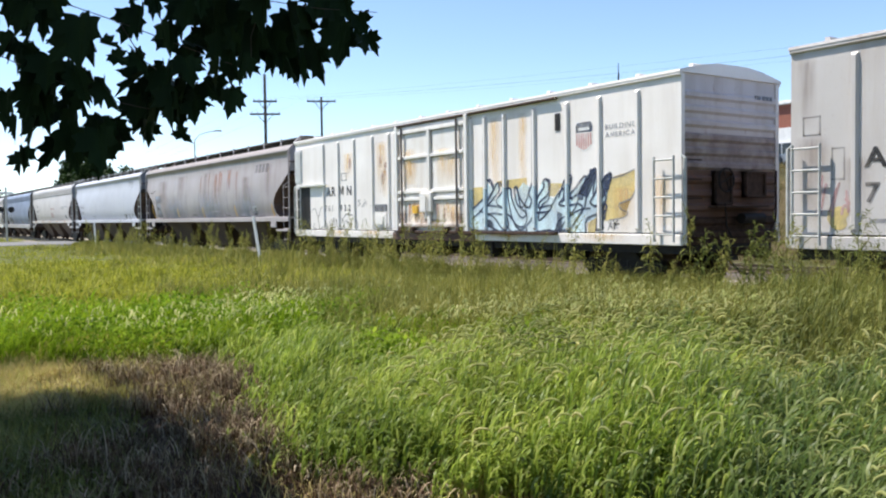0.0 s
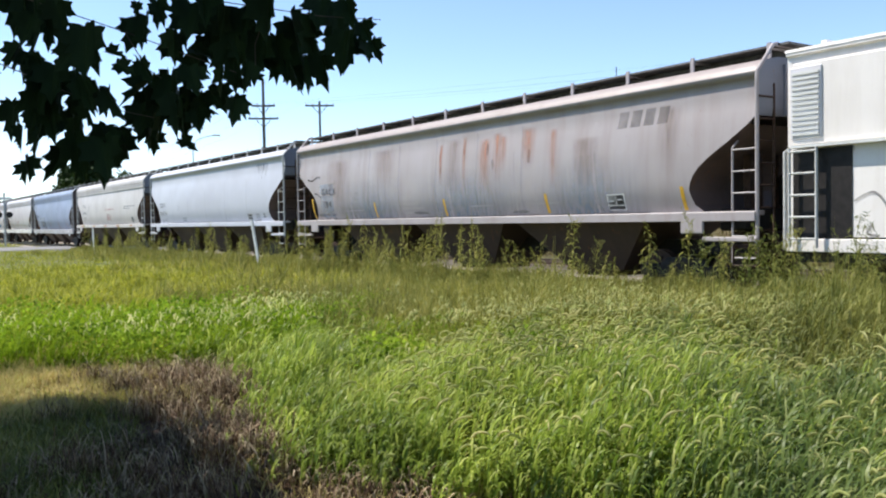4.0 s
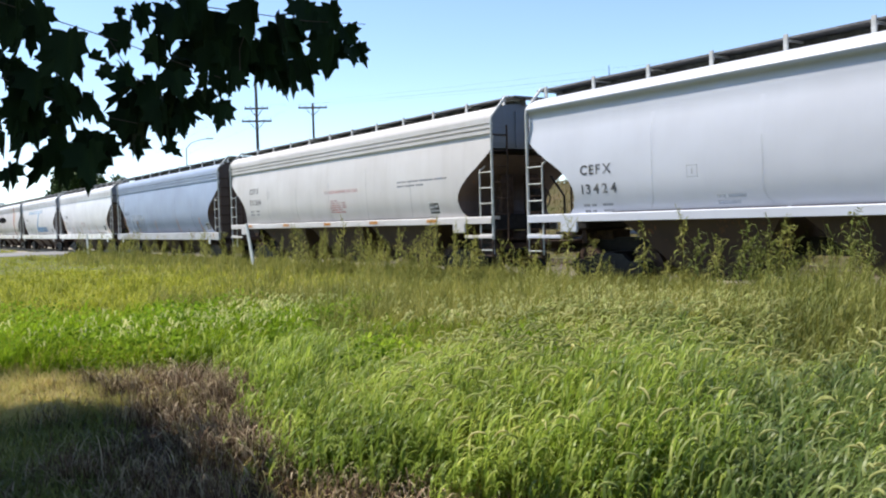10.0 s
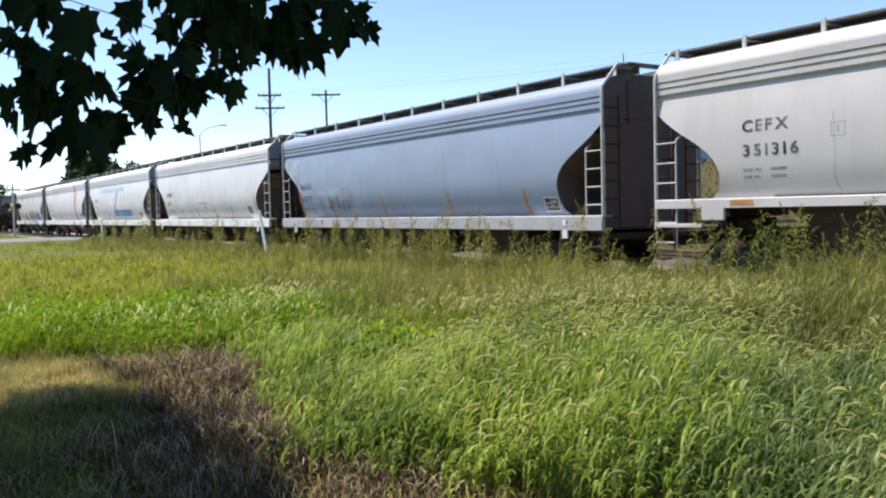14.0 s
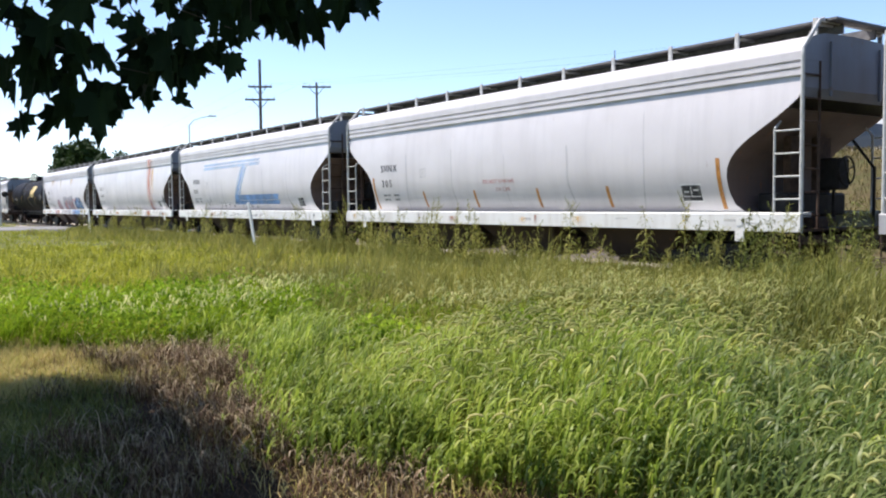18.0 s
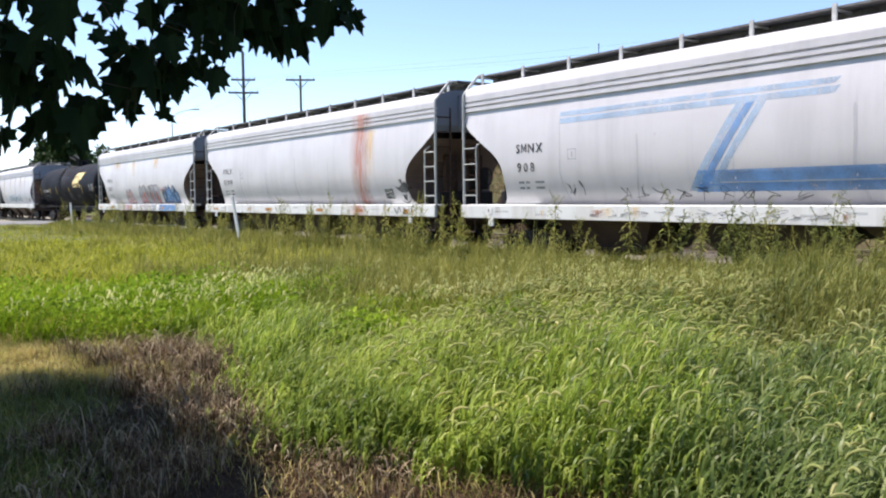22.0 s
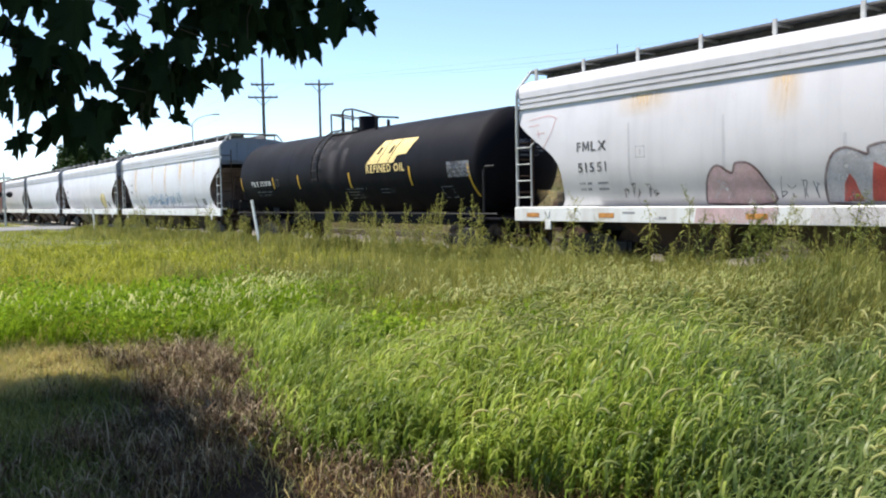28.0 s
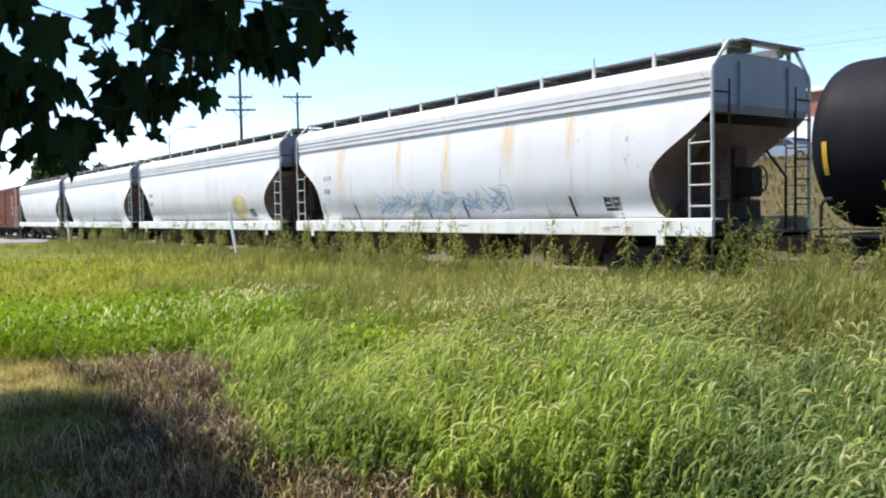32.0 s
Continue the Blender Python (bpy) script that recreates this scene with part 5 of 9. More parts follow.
line(car, sf, [(1.96, 1.31), (1.99, 1.74), (2.27, 1.93), (2.54, 2.10), (2.62, 2.36), (2.58, 2.52), (2.71, 2.52), (2.88, 2.35), (2.88, 2.21), (2.59, 1.92)], "navy", 0.06, 0.009, "spray_outline", "navy sprayed outline")
line(car, sf, [(2.59, 1.90), (2.87, 1.87), (3.37, 1.81), (3.37, 1.65), (2.87, 1.68), (2.51, 1.58), (2.54, 1.43), (2.86, 1.31), (3.12, 1.23)], "navy", 0.06, 0.009, "spray_outline", "navy sprayed outline")
line(car, sf, [(2.88, 2.21), (3.08, 2.44), (3.15, 2.34), (3.11, 2.20), (2.62, 1.85)], "navy", 0.06, 0.009, "spray_outline", "navy sprayed outline")
line(car, sf, [(3.37, 1.81), (3.38, 2.24), (3.61, 2.28), (3.64, 2.09), (3.78, 1.81), (4.00, 1.57), (4.18, 1.62), (4.15, 1.71), (3.86, 1.90), (3.76, 2.25), (3.83, 2.30), (4.01, 1.99), (4.29, 1.80), (4.40, 1.98), (4.29, 2.16), (4.47, 2.45), (4.52, 2.43), (4.50, 1.80), (4.39, 1.52), (4.07, 1.29), (3.85, 1.32), (3.67, 1.53), (3.45, 1.67)], "navy", 0.06, 0.009, "spray_outline", "navy sprayed outline")
line(car, sf, [(4.53, 1.80), (4.64, 2.06), (4.85, 2.28), (4.82, 2.42), (4.95, 2.46), (5.02, 2.32), (4.98, 2.10), (4.71, 1.93), (4.67, 1.79), (4.91, 1.83), (5.11, 1.83), (4.98, 1.70), (4.57, 1.68)], "navy", 0.06, 0.009, "spray_outline", "navy sprayed outline")
line(car, sf, [(5.11, 1.83), (5.37, 2.13), (5.57, 2.21), (5.57, 2.04), (5.37, 1.87), (5.63, 1.82), (6.00, 1.86), (6.15, 1.75), (6.00, 1.56), (5.71, 1.26), (5.62, 1.23)], "navy", 0.06, 0.009, "spray_outline", "navy sprayed outline")
line(car, sf, [(5.82, 1.95), (5.76, 2.08), (5.94, 2.24), (6.19, 2.46), (6.25, 2.40), (6.06, 2.15), (5.88, 2.03)], "navy", 0.06, 0.009, "spray_outline", "navy sprayed outline")
line(car, sf, [(6.21, 1.77), (6.31, 2.19), (6.52, 2.55), (6.57, 2.51), (6.60, 2.22), (6.48, 2.01), (6.39, 1.89), (6.54, 1.80), (6.83, 1.84), (6.88, 1.76), (6.80, 1.68), (6.36, 1.56), (6.24, 1.45), (6.24, 1.23)], "navy", 0.06, 0.009, "spray_outline", "navy sprayed outline")
line(car, sf, [(6.69, 2.01), (6.77, 2.34), (7.00, 2.51), (6.97, 2.29), (6.80, 2.13), (6.86, 1.96), (6.71, 1.64)], "navy", 0.06, 0.009, "spray_outline", "navy sprayed outline")
line(car, sf, [(1.96, 1.24), (2.29, 1.23), (3.17, 1.23), (3.36, 1.23)], "navy", 0.06, 0.009, "spray_outline", "navy sprayed outline")
line(car, sf, [(3.37, 1.43), (3.62, 1.23), (3.85, 1.23), (4.21, 1.23), (4.18, 1.32)], "navy", 0.06, 0.009, "spray_outline", "navy sprayed outline")
line(car, sf, [(4.56, 1.23), (4.90, 1.23), (5.49, 1.26), (5.75, 1.34)], "navy", 0.06, 0.009, "spray_outline", "navy sprayed outline")
line(car, sf, [(6.86, 2.37), (7.33, 2.43), (7.76, 2.55), (7.78, 2.29), (7.60, 1.96), (7.25, 1.83), (7.33, 1.71), (7.49, 1.65), (7.38, 1.55), (6.94, 1.49)], "faded", 0.035, 0.009, "spray_outline", "thin grey outline")
area(car, sf, [(6.32, 2.52), (6.57, 2.61), (6.54, 2.38), (6.31, 1.98), (6.0, 2.09)], "navy", 0.0058, "spray_shadow", "navy sprayed letter shadow")
area(car, sf, [(6.81, 2.46), (7.03, 2.49), (6.96, 2.15), (6.71, 1.97)], "navy", 0.0058, "spray_shadow", "navy sprayed letter shadow")
area(car, sf, [(5.58, 2.42), (5.8, 2.47), (5.73, 2.04), (5.45, 1.87)], "navy", 0.0058, "spray_shadow", "navy sprayed letter shadow")
area(car, sf, [(6.59, 1.77), (6.83, 1.84), (6.77, 1.28), (6.53, 1.24)], "navy", 0.0058, "spray_shadow", "navy sprayed letter shadow")
line(car, sf, [(2.59, 2.49), (2.8, 2.54), (2.93, 2.31), (2.71, 2.09), (2.4, 1.76), (1.96, 1.51), (2.0, 1.29), (2.38, 1.22)], "navy", 0.05, 0.0095, "spray_outline", "navy sprayed outline")
line(car, sf, [(3.17, 2.48), (3.3, 2.25), (3.03, 1.98), (3.34, 1.74), (3.52, 1.4), (3.33, 1.22)], "navy", 0.05, 0.0095, "spray_outline", "navy sprayed outline")
line(car, sf, [(3.52, 2.51), (3.51, 2.06), (3.7, 1.5), (4.01, 1.34), (4.22, 1.5), (4.15, 1.89)], "navy", 0.05, 0.0095, "spray_outline", "navy sprayed outline")
line(car, sf, [(3.86, 2.36), (3.98, 1.86), (4.15, 1.89), (4.45, 2.41), (4.57, 2.44), (4.58, 1.88), (4.43, 1.47)], "navy", 0.05, 0.0095, "spray_outline", "navy sprayed outline")
line(car, sf, [(4.91, 2.41), (5.05, 2.42), (5.02, 2.01), (4.74, 1.82), (4.67, 1.5), (5.04, 1.72)], "navy", 0.05, 0.0095, "spray_outline", "navy sprayed outline")
line(car, sf, [(5.36, 2.0), (5.58, 2.44), (5.8, 2.47), (5.69, 2.01), (6.0, 2.04), (5.85, 1.71), (5.37, 1.49), (5.24, 1.22)], "navy", 0.05, 0.0095, "spray_outline", "navy sprayed outline")
line(car, sf, [(6.0, 2.04), (6.42, 2.55), (6.57, 2.57), (6.48, 2.06), (6.81, 2.39), (7.01, 2.48), (6.91, 2.17), (6.63, 1.84)], "navy", 0.05, 0.0095, "spray_outline", "navy sprayed outline")
line(car, sf, [(6.81, 1.9), (6.71, 1.63), (6.61, 1.26)], "navy", 0.05, 0.0095, "spray_outline", "navy sprayed outline")
line(car, sf, [(2.3, 1.76), (2.91, 1.59), (3.3, 1.26), (3.59, 1.22)], "navy", 0.05, 0.0095, "spray_outline", "navy sprayed outline")
line(car, sf, [(4.66, 1.22), (5.01, 1.27), (5.35, 1.22), (5.59, 1.49), (6.0, 1.71), (6.41, 1.76)], "navy", 0.05, 0.0095, "spray_outline", "navy sprayed outline")
sprayed_rib = Shape().loft([[(-0.072, -1.582, 1.3), (-0.037, -1.638, 1.33), (0.037, -1.638, 1.33), (0.072, -1.582, 1.3)], [(-0.072, -1.582, 2.3), (-0.037, -1.638, 2.32), (0.037, -1.638, 2.32), (0.072, -1.582, 2.3)]]).mesh("rib_paint", M["skyblue"])
for x in (-18.0, -17.39, -16.6, -15.46, -14.32):
    part("rib_paint", sprayed_rib, car, "pale blue spray over a side rib", pose(x + 19.975, 0, 0))
for pts in ([(-7.72, 1.82), (-7.38, 1.95), (-7.13, 1.63), (-7.02, 1.22)], [(-7.07, 1.63), (-6.88, 1.98), (-6.63, 1.89), (-6.64, 1.45), (-6.9, 1.24)], [(-6.75, 1.89), (-6.52, 1.47), (-6.28, 1.22)],
            [(-6.27, 1.54), (-6.06, 1.24), (-5.92, 1.62), (-5.82, 1.24)], [(-5.75, 1.62), (-5.65, 1.3), (-5.38, 1.25), (-5.15, 1.45), (-5.38, 1.61)], [(-5.38, 1.45), (-5.04, 1.73), (-4.54, 1.68), (-4.24, 1.4), (-4.34, 1.22)],
            [(-5.1, 1.53), (-4.74, 1.4), (-4.7, 1.24), (-5.16, 1.24)], [(-7.4, 1.45), (-7.5, 1.3), (-7.3, 1.25)]):
    line(car, sf, pts, "ink", 0.038, 0.012)
# brownish shade line painted down the left edge of each rib
for x in (-18.0, -17.39, -16.6, -15.46, -26.6, -25.5, -24.4, -23.2):
    area(car, sf, [(x - X0 - 0.12, 1.35), (x - X0 - 0.07, 1.35), (x - X0 - 0.07, 4.05), (x - X0 - 0.11, 4.05)], "brownline", 0.0035, "rib_shade", "brownish shade line painted along a rib")
scribble(car, sf, "ink", -13.4 - X0, 1.25, 0.7, 0.35, 9, 3, 0.03)
scribble(car, sf, "faded", -24.3 - X0, 1.95, 1.1, 0.3, 19, 4, 0.02)
scribble(car, sf, "faded", -22.1 - X0, 1.7, 0.5, 0.6, 20, 2, 0.025)
for x, z, w, h in ((-21.9, 1.35, 0.3, 1.0), (-21.75, 3.5, 0.22, 0.6), (-23.1, 1.25, 0.9, 0.2), (-18.25, 1.3, 0.25, 0.9), (-28.0, 2.6, 0.3, 0.2)):
    blob(car, sf, "scrapeshade", x - X0, z, w, h, int(-x * 10), 0.003, "scrape", "dark scrape mark")
grille = Shape()
for i in range(13):
    zz = 2.95 + i * 0.085
    grille.box(-28.74 - X0, -28.25 - X0, -1.69, -1.63, zz, zz + 0.045)
part("vent_grille", grille.mesh("vent_grille", M["sill"]), car, "white slatted vent grille")
part("vent_frame", Shape().box(-28.78 - X0, -28.21 - X0, -1.665, -1.60, 2.9, 4.1, 0.01).mesh("vent_frame", M["cream"]), car)
# flat dark panel on the wall, giving a recess's shade by colour
part("unit_recess_dark", Shape().box(-28.78 - X0, -27.72 - X0, -1.592, -1.55, 1.22, 2.72).mesh("unit_recess_dark", M["steel"]), car, "flat dark panel for a shaded machinery recess")
part("unit_panel", Shape().box(-28.75 - X0, -26.55 - X0, -1.64, -1.58, 2.80, 4.17, 0.015).mesh("unit_panel", M["boxwhite"]), car, "clean white equipment panel")
part("drip_rail", Shape().box(-28.75 - X0, -26.3 - X0, -1.72, -1.62, 2.74, 2.79).mesh("drip_rail", M["sill"]), car)
for zz, x, wd, ln in ((3.75, -24.85, 0.75, 0.9), (3.95, -22.65, 0.8, 1.7), (3.1, -22.5, 0.5, 0.9), (4.1, -17.0, 0.6, 2.2), (4.1, -15.9, 0.4, 2.4), (2.2, -12.6, 0.8, 1.0), (3.6, -21.0, 0.8, 1.2), (3.5, -19.2, 0.9, 1.1), (2.0, -20.4, 1.2, 0.7), (1.9, -18.7, 0.9, 0.7), (2.4, -11.6, 0.6, 1.2)):
    drip(car, (lambda z: 1.665) if -21.6 < x < -18.1 else sf, "tanstain", x - X0, wd, zz - ln, zz, int(x * -7))
for x, zz in ((-22.75, 3.5), (-22.4, 3.3), (-24.7, 3.55), (-22.6, 2.95)):
    drip(car, sf, "ruststain", x - X0, 0.25, zz - 0.4, zz, int(x * -9))
for x, w in ((-21.6, 1.4), (-20.3, 1.6), (-18.9, 1.2), (-23.2, 1.5), (-25.5, 1.3), (-16.5, 1.6), (-13.2, 1.5)):
    drip(car, lambda z: 1.612, "browning" if -22 < x < -18 else "tanstain", x - X0, w, 1.0, 1.2, int(-x * 11))
for x, w, z0, z1, y in ((-19.9, 3.6, 1.0, 1.2, 1.6125), (-21.3, 0.7, 1.33, 1.75, 1.642), (-18.5, 0.6, 1.33, 1.7, 1.642), (-19.9, 1.6, 1.33, 1.55, 1.642)):
    drip(car, lambda z: y, "rustshade", x - X0, w, z0, z1, int(-x * 13))
# door: shade painted as dark seams under bars and beside frame, rust at foot
for zz in (2.085, 2.295, 3.295, 4.035):
    line(car, lambda z: 1.642, [(-1.5, zz - 0.012), (0.1, zz - 0.02), (1.7, zz - 0.012)], "scrapeshade", 0.035, 0.003, "shade_seam", "painted shade line under the bar")
# rusty edges and painted shadow lines beside the uprights
for x, w in ((-1.53, 0.12), (1.73, 0.12), (0.2, 0.09), (0.0, 0.07), (-1.24, 0.09), (1.55, 0.08)):
    drip(car, lambda z: 1.644, "rustshade", x, w, 1.34, 4.05, int(40 + x * 9), 0.003)
for x, w in ((-1.78, 0.13), (1.98, 0.13)):
    drip(car, sf, "rustshade", x, w, 1.3, 4.2, int(60 + x * 9))
for x, w, z0, z1 in ((-0.9, 0.9, 2.42, 3.25), (1.2, 0.6, 2.42, 3.25), (-0.7, 0.9, 1.42, 2.05), (0.95, 1.1, 1.42, 2.05)):
    drip(car, lambda z: 1.643, "tanstain", x, w, z0, z1, int(80 + x * 9), 0.0015)
for x, w in ((-1.0, 1.0), (-0.3, 0.9), (0.5, 1.0), (1.3, 0.9)):
    drip(car, lambda z: 1.697, "rustshade", x, w, 1.336, 1.424, int(110 + x * 9), 0.003 + 0.001 * (x > 0))
for i in range(9):
    drip(car, lambda z: 1.645, "ruststain", -1.35 + i * 0.36, 0.16 + 0.05 * (i % 3), 1.34, 1.62 + 0.13 * (i * 7 % 4), 90 + i, 0.003)
# narrow rib shadows painted as grey strips to the right of the ribs
for x in (-26.6, -25.5, -24.4, -23.2, -22.2, -18.0, -17.39, -16.6, -15.46, -14.32, -13.3, -12.2):
    drip(car, sf, "dustshade", x - X0 + 0.1, 0.07, 1.3, 4.15, int(-x * 5), 0.003)
part("placard", Shape().box(-20.75 - X0, -20.48 - X0, -1.70, -1.66, 1.72, 1.94).mesh("placard", M["yellow"]), car, "orange placard on the door")
part("access_hatch", Shape().box(-23.05 - X0, -22.35 - X0, -1.63, -1.58, 1.30, 1.75, 0.01).box(-22.9 - X0, -22.5 - X0, -1.66, -1.63, 1.4, 1.65).mesh("access_hatch", M["boxdoor"]), car, "small stained access hatch")
part("grille_panel", Shape().box(-23.05 - X0, -22.35 - X0, -1.62, -1.58, 1.80, 2.02).mesh("grille_panel", M["faded"]), car, "grey panel")
part("chalk_frame", Shape().box(-25.3 - X0, -24.95 - X0, -1.586, -1.58, 2.85, 2.87).box(-25.3 - X0, -24.95 - X0, -1.586, -1.58, 3.08, 3.1).box(-25.3 - X0, -25.28 - X0, -1.586, -1.58, 2.85, 3.1).box(-24.97 - X0, -24.95 - X0, -1.586, -1.58, 2.85, 3.1).mesh("chalk_frame", M["faded"]), car)
part("dark_spot", Shape().box(-14.72 - X0, -14.55 - X0, -1.60, -1.58, 3.55, 3.95, 0.005).mesh("dark_spot", M["steel"]), car, "dark hole at the rail end")

car, L, sf = hopper("covered_hopper", -48.75, -29.45 , "grey primer covered hopper car with faded rust stains", "grey", ribbed=False, deep=False, end="end", bar_mat="grey", roof="roof_dull")
X0 = (-48.75 - 29.45) / 2
repaint(car, sf, -46.95 - X0, 2.56, 1.05, 0.36)
repaint(car, sf, -46.9 - X0, 1.78, 0.95, 0.75)
mark_set(car, L, sf, "GACX", "1184", -46.75 - X0, 2.54, 0.23, dx=2.3, drop=0.42, spread=0.95)
for k in range(4):
    u = -32.9 - X0 + k * 0.36
    area(car, sf, [(u, 3.48), (u + 0.27, 3.48), (u + 0.33, 3.82), (u + 0.07, 3.82)], "scrapeshade", 0.004, "paint_block", "dark grey slanted paint block")
for x, z, w, h in ((-47.2, 1.8, 0.5, 0.12), (-41.0, 1.8, 0.7, 0.08), (-36.5, 1.75, 0.6, 0.08), (-37.44, 3.25, 0.1, 0.32), (-37.2, 2.85, 0.09, 0.3), (-39.55, 3.2, 0.08, 0.28), (-39.5, 2.9, 0.06, 0.2), (-38.45, 3.35, 0.07, 0.3), (-35.8, 2.95, 0.1, 0.35)):
    blob(car, sf, "scrapeshade", x - X0, z, w, h, int(-x * 10), 0.003, "scrape", "dark scraped dent")
for x, w, z0, z1 in ((-45.6, 2.0, 1.8, 3.7), (-42.6, 1.5, 2.6, 3.8), (-38.9, 0.8, 2.2, 3.8), (-33.8, 1.0, 2.2, 3.4), (-31.5, 0.7, 2.4, 3.8)):
    drip(car, sf, "browning", x - X0, w, z0, z1, int(-x * 3))
reflectors(car, L, sf, [-47.5 - X0], "yellow", 1.74, 0.7, 0.07)
reflectors(car, L, sf, [v - X0 for v in (-43.2, -39.4, -35.2, -31.2)], "yellow", 1.74, 0.46, 0.04)
brake_box(car, L, sf, -33.2 - X0, 1.95)
# reflection and dents of the lower side, put in as blue-grey colour
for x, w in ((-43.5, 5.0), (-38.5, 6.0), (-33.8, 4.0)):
    drip(car, sf, "bluesheen", x - X0, w, 1.71, 3.0, int(-x), 0.002)
for pts in ([(-8.78, 3.13), (-8.5, 3.08), (-8.3, 3.1), (-8.07, 3.18), (-7.8, 3.17)], [(-8.23, 2.62), (-8.05, 2.6), (-7.9, 2.52), (-7.71, 2.5)]):
    line(car, sf, pts, "ink", 0.06, 0.006, "tear", "dark torn dent")
for i, (x, w) in enumerate(((-37.5, 0.55), (-37.0, 0.4), (-36.75, 0.35), (-38.4, 0.2), (-39.5, 0.22), (-35.8, 0.6), (-34.9, 0.3))):
    drip(car, sf, "ruststain", x - X0, w, 2.3 + 0.25 * (i % 3), 3.7 + 0.1 * (i % 2), i)
for i, x in enumerate((-0.63, -2.6, 1.25, 3.08, -4.4)):
    line(car, sf, [(x, 3.9), (x + 0.02, 3.2), (x - 0.02, 2.5), (x, 1.75)], "crease", 0.09, 0.0042, "seam_dark_line", "dark weld seam")

car, L, sf = hopper("covered_hopper", -67.75, -49.95, "clean pale blue-white covered hopper car", "white_c", ribbed=False, deep=False)
X0 = (-67.75 - 49.95) / 2
mark_set(car, L, sf, "CEFX", "13424", -65.94 - X0, 2.54, dx=2.9, drop=0.42)
brake_box(car, L, sf, -53.8 - X0, 1.86)
data_bars(car, "faded", sf, -52.9 - X0, 1.95, [(0.16, 0.16, -0.3, 0.2), (0.2, 0.14, -0.24, 0.24), (0.26, 0.16)], 0.05, 0.1)
for x, w, ln in ((-52.75, 0.05, 0.14), (-52.62, 0.09, 0.3), (-52.5, 0.06, 0.5), (-52.34, 0.10, 0.24), (-52.2, 0.05, 0.62), (-52.06, 0.09, 0.4), (-51.92, 0.05, 0.2), (-51.8, 0.07, 0.56), (-51.64, 0.05, 0.3)):
    area(car, sf, [(x - X0, 3.98), (x - X0 + w, 3.98), (x - X0 + w * 0.75, 3.98 - ln * 0.6), (x - X0 + w * 0.5, 3.98 - ln), (x - X0 + w * 0.2, 3.98 - ln * 0.55)], "ink", 0.004, "tar_drip", "dark drip from the roof edge")
data_bars(car, "patch", sf, -62.4 - X0, 1.9, [(0.2, 0.4), (0.5,), (-0.2, 0.4)], 0.06, 0.12)

car, L, sf = hopper("covered_hopper", -86.95, -69.05, "sage grey covered hopper car with red warning lettering", "sage", ribbed=True, deep=False, up=0.05)
X0 = (-86.95 - 69.05) / 2
mark_set(car, L, sf, "CEFX", "351316", -84.86 - X0, 2.89)
marks(car, lettering("DO NOT HAMMER ON CAR", 0.11, M["redink"], sf, -78.27 - X0, 2.62, 1.05), "lettering", "red warning words")
for k, ws in enumerate(((0.25, 0.2), (0.35, 0.3, 0.3), (0.3, 0.42, 0.25), (0.4, 0.3, 0.3), (0.5, 0.3), (0.28, 0.3, 0.35))):
    data_bars(car, "redink", sf, -77.9 - X0, 2.36 - k * 0.075, [ws], 0.036)
data_bars(car, "faded", sf, -73.6 - X0, 2.75, [(0.5, 0.6, 0.7, 0.6), (0.4, 0.5, 0.4)], 0.05, 0.12)
brake_box(car, L, sf, -72.0 - X0, 1.98)
for x in (-85.1, -81.6, -78.3, -75.2, -72.0):
    s = Shape().put([(x - X0, -1.668, 1.57), (x - X0 + 0.5, -1.668, 1.57), (x - X0 + 0.5, -1.668, 1.66), (x - X0, -1.668, 1.66)], [(0, 1, 2, 3)])
    part("reflector", s.mesh("reflector", M["orange"]), car, "small orange reflector on the sill")

car, L, sf = hopper("covered_hopper", -105.6, -88.4, "blue-grey covered hopper car with scrawled panel", "blue", bar_mat="bar", end="slope", sill="sill_grey", panel=True)
X0 = (-105.6 - 88.4) / 2
mark_set(car, L, sf, "NAHX", "61297", -104.0 - X0, 2.43, 0.23, dx=0, drop=0.45, spread=0.86)
area(car, sf, [(-104.1 - X0, 2.46), (-104.1 - X0, 3.49), (-105.2 - X0, 3.49), (-105.15 - X0, 3.25), (-104.85 - X0, 3.0), (-104.4 - X0, 2.75)], "patch", 0.0022, "repaint_patch", "pale repainted panel")
repaint(car, sf, -102.6 - X0, 1.47, 2.4, 0.95)
scribble(car, sf, "ink", -102.0 - X0, 1.6, 2.0, 0.6, 21, 6, 0.035)
reflectors(car, L, sf, [v - X0 for v in (-104.1, -101.6, -98.2, -94.5, -91.2)], "orange", 1.46, 0.6, 0.06)
brake_box(car, L, sf, -90.5 - X0, 1.68)
drip(car, sf, "ruststain", -104.05 - X0, 0.4, 1.45, 2.35, 77)

car, L, sf = hopper("covered_hopper", -123.1, -106.95, "white covered hopper car with black code and red warning words", "white")
X0 = (-123.1 - 106.95) / 2
mark_set(car, L, sf, "SMNX", "305", -120.95 - X0, 2.57, dx=2.16, drop=0.45, spread=1.05)
marks(car, lettering("DO NOT HAMMER", 0.095, M["redink"], sf, -115.9 - X0, 2.11), "lettering", "faded red warning words")
marks(car, lettering("ON CAR", 0.095, M["redink"], sf, -115.42 - X0, 1.91), "lettering", "faded red warning words")
reflectors(car, L, sf, [v - X0 for v in (-118.75, -116.36, -113.88, -111.6)], "orange", 1.5, 0.45, 0.025)
reflectors(car, L, sf, [-121.45 - X0, -108.72 - X0], "orange", 1.46, 0.95, 0.02)
brake_box(car, L, sf, -109.6 - X0, 1.78)

car, L, sf = hopper("covered_hopper", -140.45, -124.35, "white covered hopper car with a large angular blue stripe mark", "white_b")
X0 = (-140.45 - 124.35) / 2
